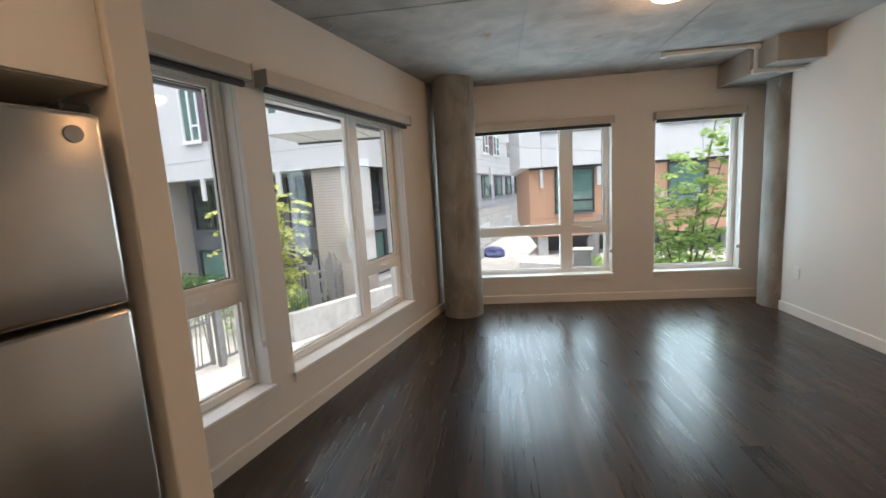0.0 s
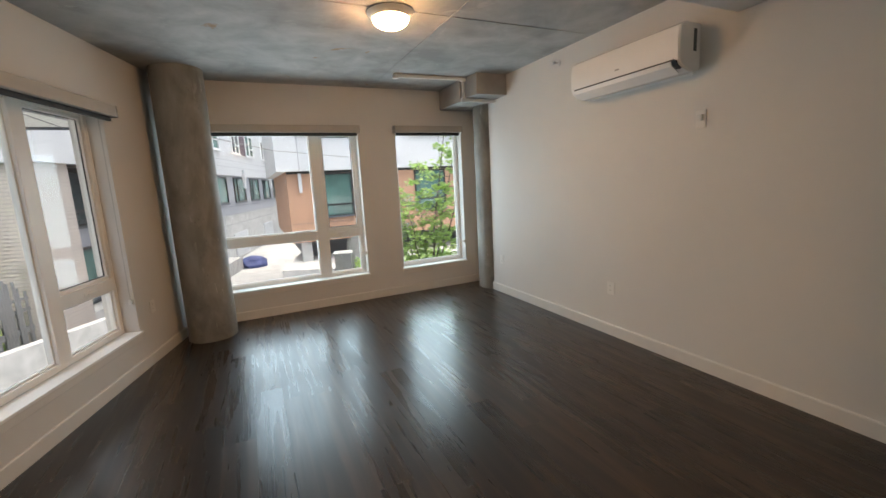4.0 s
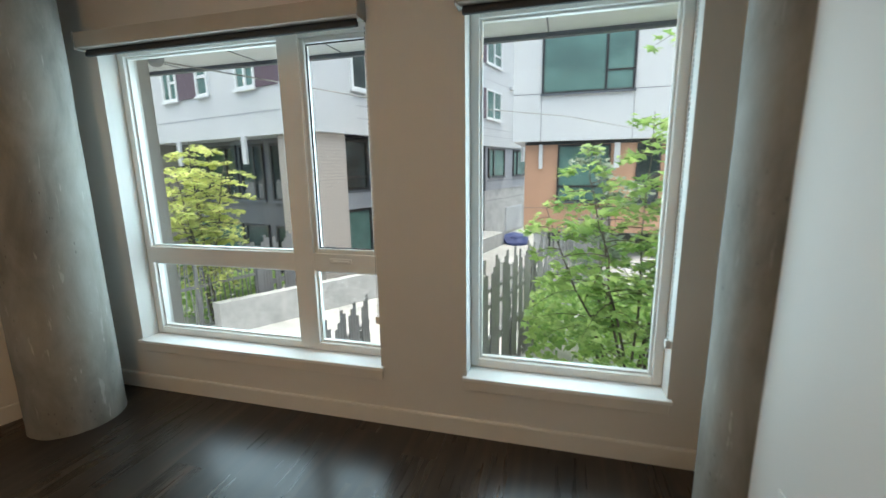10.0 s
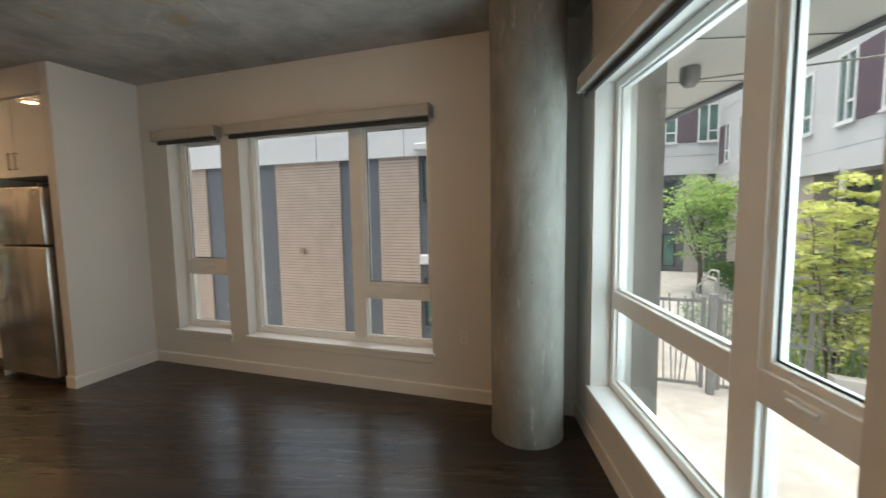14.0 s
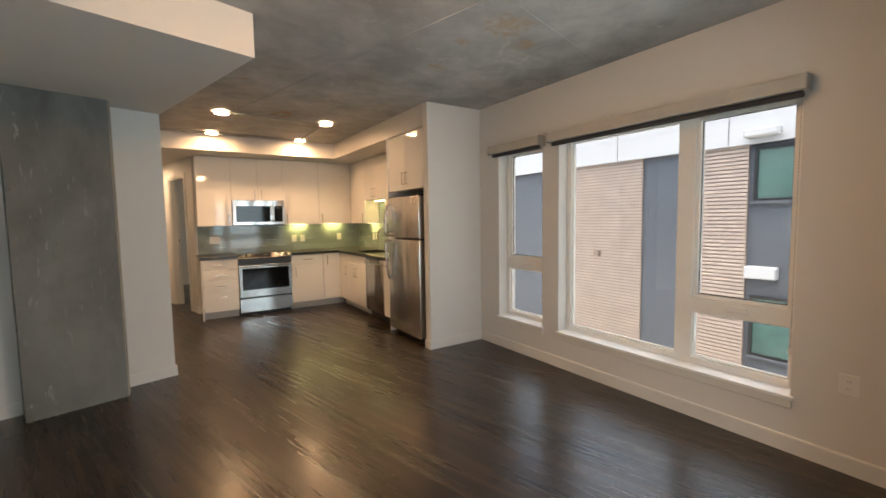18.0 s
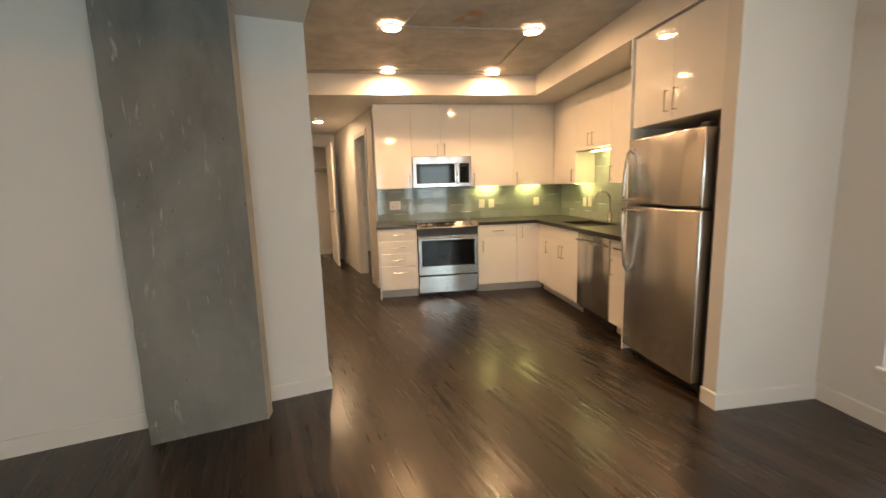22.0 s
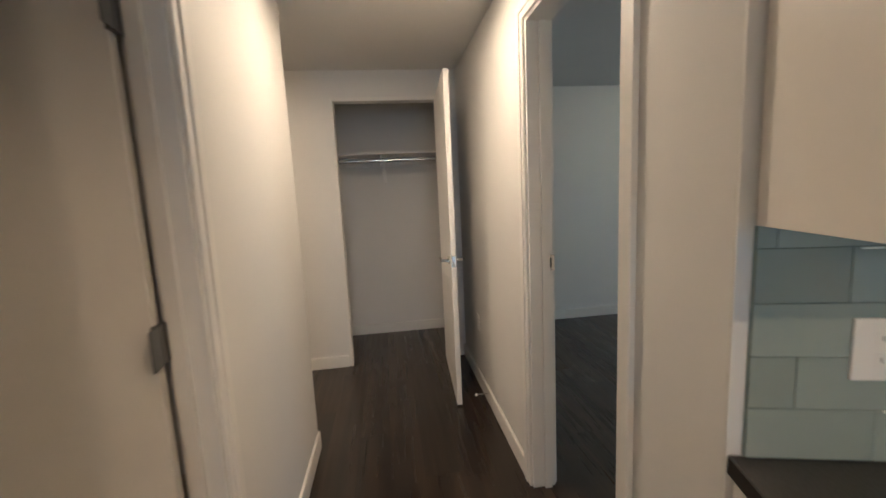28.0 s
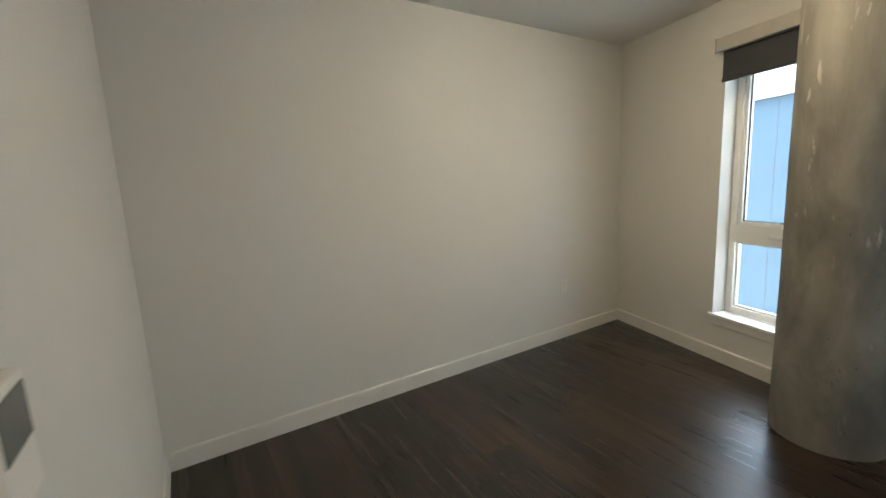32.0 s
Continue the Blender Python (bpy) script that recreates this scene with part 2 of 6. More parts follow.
M_edge = concrete("bare_edge_concrete", (0.30, 0.27, 0.22), (0.46, 0.42, 0.35))
M_wall = wall_paint("warm_white_wall_paint", (0.66, 0.645, 0.615))
M_ceil = wall_paint("white_ceiling_paint", (0.62, 0.61, 0.58))
M_trim = plain("white_trim_paint", (0.68, 0.66, 0.62), 0.42, vary=0.03, bump_amount=0.05)
M_conc = concrete("slab_concrete", (0.31, 0.305, 0.288), (0.52, 0.51, 0.49), rust=0.7)
M_col = concrete("column_concrete", (0.145, 0.138, 0.122), (0.33, 0.318, 0.29), pits=0.45, scuff=0.6, streak=(1.4, 1.4, 0.6))
M_pier = concrete("pier_concrete", (0.116, 0.119, 0.110), (0.222, 0.224, 0.208), streak=(1, 1, 0.5), pits=0.4, scuff=0.7)
M_floor = plank_wood("dark_plank")
M_sub = plain("underfloor", (0.02, 0.018, 0.016), 0.9)
M_vinyl = plain("white_window_vinyl", (0.80, 0.79, 0.76), 0.35, vary=0.02)
M_sill = plain("painted_sill", (0.82, 0.82, 0.80), 0.35, vary=0.03)
M_glass = pane_glass("window_glass")
M_gasket = plain("black_gasket", (0.015, 0.015, 0.015), 0.6)
M_valance = plain("blind_valance_fabric", (0.46, 0.43, 0.38), 0.85, vary=0.05, bump_amount=0.3, fine=600)
M_shade = plain("charcoal_shade_fabric", (0.045, 0.047, 0.05), 0.85, vary=0.08, bump_amount=0.3, fine=700)
M_gloss = plain("white_gloss_laminate", (0.80, 0.785, 0.75), 0.04, vary=0.01)
M_carcass = plain("cabinet_side_laminate", (0.74, 0.71, 0.66), 0.35, vary=0.02)
M_kick = plain("toe_kick_laminate", (0.50, 0.49, 0.46), 0.45)
M_counter = plain("dark_quartz", (0.022, 0.021, 0.02), 0.28, vary=0.5, scale=180.0)
M_steel = steel("brushed_steel", (0.62, 0.60, 0.58), 0.20, axis=0)
M_steel_v = steel("brushed_steel_upright", (0.60, 0.57, 0.535), 0.23, axis=2)
M_sink = steel("dull_sink_steel", (0.40, 0.385, 0.36), 0.34, axis=0)
M_hinge = plain("dull_steel_hinge", (0.20, 0.20, 0.20), 0.45, 0.8, vary=0.05)
M_chrome = plain("satin_nickel", (0.62, 0.60, 0.56), 0.22, 1.0, vary=0.03)
M_black = plain("black_plastic", (0.012, 0.012, 0.012), 0.35)
M_blackglass = plain("black_glass", (0.006, 0.007, 0.008), 0.06, spec=0.35)
M_tile = tile_glass("sea_green_glass_tile", (0.285, 0.335, 0.315))
M_grout = plain("sage_grout", (0.20, 0.265, 0.245), 0.6)
# pale colour for the glints drawn as strips on tile edges
M_glint = plain("painted_tile_glint", (0.80, 0.86, 0.80), 0.5, vary=0.03)
M_plate = plain("white_plastic_plate", (0.72, 0.705, 0.67), 0.3, vary=0.02)
M_plate_shadow = plain("grey_screen", (0.12, 0.13, 0.125), 0.25)
M_duct = plain("painted_duct", (0.33, 0.31, 0.28), 0.65, vary=0.12, scale=4.0)
M_conduit = plain("grey_conduit", (0.36, 0.35, 0.33), 0.5, 0.4)
M_door = plain("white_door_paint", (0.72, 0.70, 0.66), 0.35, vary=0.03)
M_bathtile = plain("pale_bath_tile", (0.70, 0.68, 0.63), 0.3)
M_acbody = plain("white_ac_plastic", (0.83, 0.82, 0.80), 0.25, vary=0.02)
M_lampwarm = glow("warm_lamp_glass", (1.0, 0.54, 0.24), 52.0)
M_lampdisc = glow("warm_led_disc", (1.0, 0.60, 0.33), 97.0)
M_lamphall = glow("hall_led_disc", (1.0, 0.67, 0.42), 128.0)
M_lampbed = glow("bedroom_lamp_glass", (1.0, 0.77, 0.49), 15.0)
M_strip = glow("under_cabinet_led", (1.0, 0.84, 0.36), 19.0)
M_puck = glow("puck_light_lens", (1.0, 0.84, 0.30), 16.0)


# ---- mesh helpers ----
def bm_box(x0, x1, y0, y1, z0, z1, bevel=0.0, seg=1, bm=None):
    bm = bm or bmesh.new()
    vs = [bm.verts.new(p) for p in ((x0, y0, z0), (x1, y0, z0), (x1, y1, z0), (x0, y1, z0), (x0, y0, z1), (x1, y0, z1), (x1, y1, z1), (x0, y1, z1))]
    fs = [bm.faces.new([vs[i] for i in q]) for q in ((3, 2, 1, 0), (4, 5, 6, 7), (0, 1, 5, 4), (1, 2, 6, 5), (2, 3, 7, 6), (3, 0, 4, 7))]
    if bevel:
        es = list({e for f in fs for e in f.edges})
        bmesh.ops.bevel(bm, geom=es, offset=bevel, segments=seg, affect="EDGES", profile=0.5)
    return bm


def bm_prism(poly, z0, z1, bm=None):
    bm = bm or bmesh.new()
    lo = [bm.verts.new((x, y, z0)) for x, y in poly]
    hi = [bm.verts.new((x, y, z1)) for x, y in poly]
    n = len(poly)
    bm.faces.new(lo[::-1])
    bm.faces.new(hi)
    for i in range(n):
        bm.faces.new((lo[i], lo[(i + 1) % n], hi[(i + 1) % n], hi[i]))
    return bm


def bm_cyl(r, z0, z1, n=24, r2=None, bm=None, m=None):
    bm = bm or bmesh.new()
    r2 = r if r2 is None else r2
    lo = [bm.verts.new((r * math.cos(2 * math.pi * i / n), r * math.sin(2 * math.pi * i / n), z0)) for i in range(n)]
    hi = [bm.verts.new((r2 * math.cos(2 * math.pi * i / n), r2 * math.sin(2 * math.pi * i / n), z1)) for i in range(n)]
    bm.faces.new(lo[::-1])
    bm.faces.new(hi)
    for i in range(n):
        bm.faces.new((lo[i], lo[(i + 1) % n], hi[(i + 1) % n], hi[i]))
    if m is not None:
        bmesh.ops.transform(bm, matrix=m, verts=lo + hi)
    return bm


def bm_lathe(profile, n=32, closed=True):
    """A turned shape from (radius, height) pairs."""
    bm = bmesh.new()
    rings = []
    for r, z in profile:
        rings.append([bm.verts.new((r * math.cos(2 * math.pi * i / n), r * math.sin(2 * math.pi * i / n), z)) for i in range(n)])
    for a, b in zip(rings, rings[1:]):
        for i in range(n):
            bm.faces.new((a[i], a[(i + 1) % n], b[(i + 1) % n], b[i]))
    if closed and profile[0][0] > 1e-5:
        bm.faces.new(rings[0][::-1])
    if closed and profile[-1][0] > 1e-5:
        bm.faces.new(rings[-1])
    bmesh.ops.remove_doubles(bm, verts=bm.verts, dist=1e-6)
    return bm


def bm_tube(points, r, n=10):
    """A round bar along a line of points."""
    bm = bmesh.new()
    pts = [Vector(p) for p in points]
    rings = []
    for i, p in enumerate(pts):
        d = (pts[min(i + 1, len(pts) - 1)] - pts[max(i - 1, 0)]).normalized()
        side = d.cross(Vector((0, 0, 1)))
        if side.length < 1e-3:
            side = d.cross(Vector((0, 1, 0)))
        side.normalize()
        up = side.cross(d)
        rings.append([bm.verts.new(p + r * (math.cos(2 * math.pi * k / n) * side + math.sin(2 * math.pi * k / n) * up)) for k in range(n)])
    for a, b in zip(rings, rings[1:]):
        for k in range(n):
            bm.faces.new((a[k], a[(k + 1) % n], b[(k + 1) % n], b[k]))
    bm.faces.new(rings[0][::-1])
    bm.faces.new(rings[-1])
    bmesh.ops.recalc_face_normals(bm, faces=bm.faces)
    return bm


def mesh_of(name, bm, material, smooth=False):
    me = bpy.data.meshes.new(name)
    bm.normal_update()
    bm.to_mesh(me)
    bm.free()
    me.materials.append(material)
    if smooth:
        for p in me.polygons:
            p.use_smooth = True
        me.set_sharp_from_angle(angle=radians(40))
    return me


def part(name, bm, material, parent, label="", smooth=False, m=None):
    ob = new(name, mesh_of(name, bm, material, smooth))
    ob.parent = parent
    if m is not None:
        ob.matrix_basis = m
    if label:
        ob["label"] = label
    return ob


def thing(name, m, label, category, group="", kind=""):
    ob = new(name)
    ob.empty_display_size = 0.1
    ob.matrix_world = m
    return tagged(ob, label, category, group, kind)


def solid(name, bm, material, m=None, label="", category="", group="", kind="", smooth=False):
    ob = new(name, mesh_of(name, bm, material, smooth))
    if m is not None:
        ob.matrix_world = m
    return tagged(ob, label, category, group, kind)


def structure(name, bm, material, m=None, label="", category=""):
    return solid(name, bm, material, m, label, category, "", "structure")


GRID = turned()

# ---- structure ----
CEIL, LOW, BEDCEIL = 2.638, 2.41, 2.44
HALL = 2.724        # room face of the hall wall


def wall_with_openings(name, m, length0, length1, thick, z0, z1, openings, label):
    """A wall along local x with its room face at y=0 and its back at y=thick; openings are (x0, x1, sill, head)."""
    bm = bmesh.new()
    x = length0
    for o0, o1, s, h in sorted(openings):
        bm_box(x, o0, 0, thick, z0, z1, bm=bm)
        if s > z0:
            bm_box(o0, o1, 0, thick, z0, s, bm=bm)
        if h < z1:
            bm_box(o0, o1, 0, thick, h, z1, bm=bm)
        x = o1
    bm_box(x, length1, 0, thick, z0, z1, bm=bm)
    return structure(name, bm, M_wall, m, label, "wall")


SILL, HEAD, DEEP = 0.322, 2.14, 0.24
# side wall: local x runs along world -y, so the room lies on local -y
SIDE = pose(0, 0, 0, 0, 0, 90)       # local x -> world y, local y -> world -x
A1 = (0.32, 0.95)
A2 = (1.15, 2.905)
W1 = (-7.06, -6.42)
W2 = (-5.42, -4.55)
B1 = (1.325, 3.01)
B2 = (3.49, 4.44)
wall_with_openings("wall_west", SIDE, -8.3, 4.02, DEEP, -0.02, CEIL + 0.02,
                   [(*A1, SILL, HEAD), (*A2, SILL, HEAD), (*W1, SILL, HEAD), (*W2, SILL, HEAD)], "warm white painted outer wall with tall windows")
FRONT = turned(3.5, 3.85, 0, 0.8) @ Matrix.Translation((-3.5, 0, 0))
wall_with_openings("wall_north", FRONT, 0.86, 5.2, DEEP, -0.02, CEIL + 0.02,
                   [(*B1, SILL, HEAD), (*B2, SILL, HEAD)], "warm white painted window wall at the end of the room")
structure("wall_east", bm_box(4.57, 4.72, -1.53, 3.34, -0.02, CEIL + 0.02), M_wall, GRID, "long plain warm white painted wall", "wall")
structure("wall_recess", bm_box(4.95, 5.05, 3.0, 3.86, -0.02, CEIL + 0.02), M_wall, GRID, "plain white wall behind the corner column", "wall")
structure("wall_recess_end", bm_box(4.72, 4.95, 3.0, 3.1, -0.02, CEIL + 0.02), M_wall, GRID, "plain white wall return beside the column", "wall")
structure("wall_pier", bm_box(2.82, 4.57, -1.65, -1.53, -0.02, CEIL), M_wall, GRID, "white painted wall behind the concrete pier", "wall")
BATH = (-4.68, -3.94, 2.14)
hallw = bmesh.new()
bm_box(HALL, 2.82, BATH[1], -1.53, -0.02, CEIL, bm=hallw)
bm_box(HALL, 2.82, BATH[0], BATH[1], BATH[2], CEIL, bm=hallw)
bm_box(HALL, 2.82, -5.89, BATH[0], -0.02, CEIL, bm=hallw)
structure("wall_hall_east", hallw, M_wall, GRID, "warm white painted hall wall with a doorway", "wall")
BEDD = (-5.345, -4.59, 2.14)
hallr = bmesh.new()
bm_prism([(1.52, BEDD[1]), (1.63, BEDD[1]), (1.63, -4.235), (1.52, -4.35)], -0.02, CEIL, bm=hallr)
bm_box(1.52, 1.63, BEDD[0], BEDD[1], BEDD[2], CEIL, bm=hallr)
bm_box(1.52, 1.63, -7.95, BEDD[0], -0.02, CEIL, bm=hallr)
structure("wall_hall_west", hallr, M_wall, GRID, "warm white painted hall wall beside the bedroom doorway", "wall")
structure("wall_kitchen", bm_box(0, 2.67, -3.78, -3.66, -0.02, CEIL), M_wall, None, "white wall behind the kitchen cabinets", "wall")
structure("wall_fridge", bm_box(0.0, 0.70, -0.105, 0.0, -0.02, CEIL, 0.004), M_wall, None, "short white wall beside the refrigerator", "wall")
structure("wall_bedroom_south", bm_box(-2.2, 1.52, -7.88, -7.76, -0.02, CEIL), M_wall, GRID, "plain warm white bedroom wall", "wall")
CLO = (1.80, 2.61, 2.175)
clo = bmesh.new()
ring = [(1.63, -0.02), (CLO[0], -0.02), (CLO[0], CLO[2]), (CLO[1], CLO[2]), (CLO[1], -0.02), (3.05, -0.02), (3.05, CEIL), (1.63, CEIL)]
front = [clo.verts.new((x, -7.03, z)) for x, z in ring]
rear = [clo.verts.new((x, -7.13, z)) for x, z in ring]
clo.faces.new(front)
clo.faces.new(rear[::-1])
for k in range(8):
    clo.faces.new((front[k], front[k - 1], rear[k - 1], rear[k]))
bmesh.ops.recalc_face_normals(clo, faces=clo.faces)
structure("wall_closet_side", bm_box(2.95, 3.05, -7.83, -7.131, -0.02, CEIL), M_wall, GRID, "white side wall inside the closet", "wall")
structure("wall_closet", clo, M_wall, GRID, "white wall round the closet opening", "wall")
structure("wall_closet_back", bm_box(1.63, 4.7, -7.95, -7.83, -0.02, CEIL), M_wall, GRID, "white back wall of the closet", "wall")
structure("wall_entry", bm_box(4.6, 4.7, -7.83, -1.65, -0.02, CEIL), M_wall, GRID, "plain white wall of the entry", "wall")
structure("wall_bath", bm_box(2.82, 4.6, -5.89, -5.79, -0.02, CEIL), M_wall, GRID, "plain white wall behind the bathroom", "wall")

# floors and ceilings
outline = [(-0.2, -8.35), (2.0, -7.9), (3.9, -8.1), (7.2, -6.2), (5.5, 0.5), (3.6, 5.15), (-0.2, 4.15)]
structure("floor", bm_prism(outline, -0.06, -0.014), M_sub, None, "dark stained wood-look plank floor", "floor")
structure("ground_slab", bm_prism([(-0.24, -8.5), (7.4, -8.5), (7.4, 6), (3.7, 5.35), (-0.24, 4.2)], -0.4, -0.06), M_conc, None, "concrete floor slab edge", "slab")
ceil_poly = [(-0.24, -8.5), (7.4, -8.5), (7.4, -2.9), (6.5, 1.5), (3.65, 5.4), (-0.24, 4.3)]
cm = bm_prism(ceil_poly, CEIL, CEIL + 0.25)
for a0, a1, b0, b1 in ((1.9, 1.906, -2.0, 3.84), (3.2, 3.206, 0.4, 3.84), (0.2, 4.5, 1.55, 1.556)):
    vs = [skew(a0, b0), skew(a1, b0), skew(a1, b1), skew(a0, b1)]
    bm_prism(vs, CEIL - 0.004, CEIL + 0.001, bm=cm)
structure("ceiling", cm, M_conc, None, "bare grey concrete slab ceiling with stains and form lines", "ceiling")
low = bmesh.new()
# lowered ceiling over the cabinets, the hall and the bedroom
bm_box(0, 0.70, -2.90, 0.0 - 0.106, LOW, CEIL, bm=low)
structure("ceiling_bulkhead", low, M_wall, None, "white painted bulkhead above the wall cabinets", "bulkhead")
structure("ceiling_hall", bm_prism([(0, -3.66), (2.69, -3.66), (3.0, -7.0), (3.5, -8.2), (6.9, -7.2), (5.6, -2.4), (3.575, -2.9), (0, -2.9)], LOW, CEIL - 0.002), M_wall, None, "white lowered ceiling of kitchen edge and hall", "ceiling")
structure("ceiling_bedroom", bm_prism([(0, -8.3), (3.5, -7.2), (2.6, -3.79), (0, -3.79)], BEDCEIL, CEIL - 0.004), M_ceil, None, "white painted bedroom ceiling", "ceiling")
structure("ceiling_soffit", bm_box(2.72, 4.568, -1.528, 0.36, 2.385, CEIL - 0.001), M_wall, GRID, "white dropped soffit box beside the concrete pier", "soffit")


def baseboard(name, m, x0, x1):
    """A flat board with an eased top edge, along local x, standing out to local -y."""
    bm = bmesh.new()
    prof = [(0.0, 0.0), (-0.014, 0.0), (-0.014, 0.092), (-0.010, 0.1), (0.0, 0.1)]
    ends = [[bm.verts.new((x, y, z)) for y, z in prof] for x in (x0, x1)]
    n = len(prof)
    for i in range(n):
        bm.faces.new((ends[0][i], ends[0][(i + 1) % n], ends[1][(i + 1) % n], ends[1][i]))
    bm.faces.new(ends[0][::-1])
    bm.faces.new(ends[1])
    bmesh.ops.recalc_face_normals(bm, faces=bm.faces)
    return solid(name, bm, M_trim, m, "white painted flat baseboard along the wall", "baseboard", "baseboards", "structure")


def gpose(a, b, turn):
    return turned(a, b, 0, turn)


baseboard("baseboard", SIDE, 0.0, 3.98)
baseboard("baseboard", SIDE, -8.06, -3.8)
baseboard("baseboard", FRONT, 0.99, 4.95)
baseboard("baseboard", gpose(4.57, 0, -90), -3.34, 1.53)
baseboard("baseboard", gpose(0, -1.53, 180), -4.57, -3.735)
baseboard("baseboard", gpose(0, -1.53, 180), -3.125, -HALL)
baseboard("baseboard", gpose(HALL, 0, -90), 1.516, 3.877)
baseboard("baseboard", gpose(HALL, 0, -90), 4.743, 5.89)
baseboard("baseboard", gpose(1.63, 0, 90), -7.03, -5.409)
baseboard("baseboard", gpose(1.63, 0, 90), -4.526, -4.235)
baseboard("baseboard", pose(0, -3.66, 0, 0, 0, 180), -2.70, -2.645)
baseboard("baseboard", gpose(0, -7.03, 180), -3.05, -2.645)
baseboard("baseboard", gpose(0, -7.83, 180), -2.95, -1.63)
baseboard("baseboard", gpose(0, -7.83, 180), -4.6, -3.05)
baseboard("baseboard", gpose(3.05, 0, 90), -7.83, -7.03)
baseboard("baseboard", gpose(0, -7.76, 180), -1.52, 2.1)
baseboard("baseboard", gpose(1.52, 0, -90), 5.409, 7.76)
baseboard("baseboard", pose(0, 0, 0, 0, 0, 180), -0.714, 0.0)
baseboard("baseboard", pose(0.70, 0, 0, 0, 0, 90), -0.105, 0.0)


def casing(name, m, x0, x1, head, depth):
    """Door lining and stepped casing round an opening along local x; room faces at local y=0 and y=depth."""
    t = thing(name, m, "white painted door frame with stepped casing", "door frame", "door frames", "structure")
    for i, (a, b) in enumerate(((x0 - 0.0, x0 + 0.018), (x1 - 0.018, x1 + 0.0))):
        part("jamb", bm_box(a, b, 0, depth, 0, head, 0.002), M_trim, t)
        s = a - 0.0 if i == 0 else b
        stop = (x0 + 0.018, x0 + 0.03) if i == 0 else (x1 - 0.03, x1 - 0.018)
        part("door_stop", bm_box(*stop, depth * 0.5, depth * 0.5 + 0.035, 0, head - 0.018), M_trim, t)
    part("head_jamb", bm_box(x0 + 0.018, x1 - 0.018, 0, depth, head - 0.018, head, 0.002), M_trim, t)
    for y0, sgn in ((0, -1), (depth, 1)):
        for k, (w0, w1, th) in enumerate(((-0.004, 0.026, 0.012), (0.026, 0.062, 0.018))):
            ya, yb = sorted((y0, y0 + sgn * th))
            bm = bmesh.new()
            bm_box(x0 - w1, x0 - w0, ya, yb, 0, head + w1, 0.002, bm=bm)
            bm_box(x1 + w0, x1 + w1, ya, yb, 0, head + w1, 0.002, bm=bm)
            bm_box(x0 - w0, x1 + w0, ya, yb, head + w0, head + w1, 0.002, bm=bm)
            part("casing", bm, M_trim, t)
    return t


casing("door_frame", gpose(HALL, 0, -90), -BATH[1], -BATH[0], BATH[2], 2.82 - HALL)
casing("door_frame", gpose(1.63, 0, 90), BEDD[0], BEDD[1], BEDD[2], 0.11)

# ---- windows, columns, doors ----
def bm_frame(x0, x1, z0, z1, y0, y1, w, bevel=0.003):
    """A rectangular ring of bars."""
    bm = bmesh.new()
    bm_box(x0, x0 + w, y0, y1, z0, z1, bevel, bm=bm)
    bm_box(x1 - w, x1, y0, y1, z0, z1, bevel, bm=bm)
    bm_box(x0 + w, x1 - w, y0, y1, z0, z0 + w, bevel, bm=bm)
    bm_box(x0 + w, x1 - w, y0, y1, z1 - w, z1, bevel, bm=bm)
    return bm


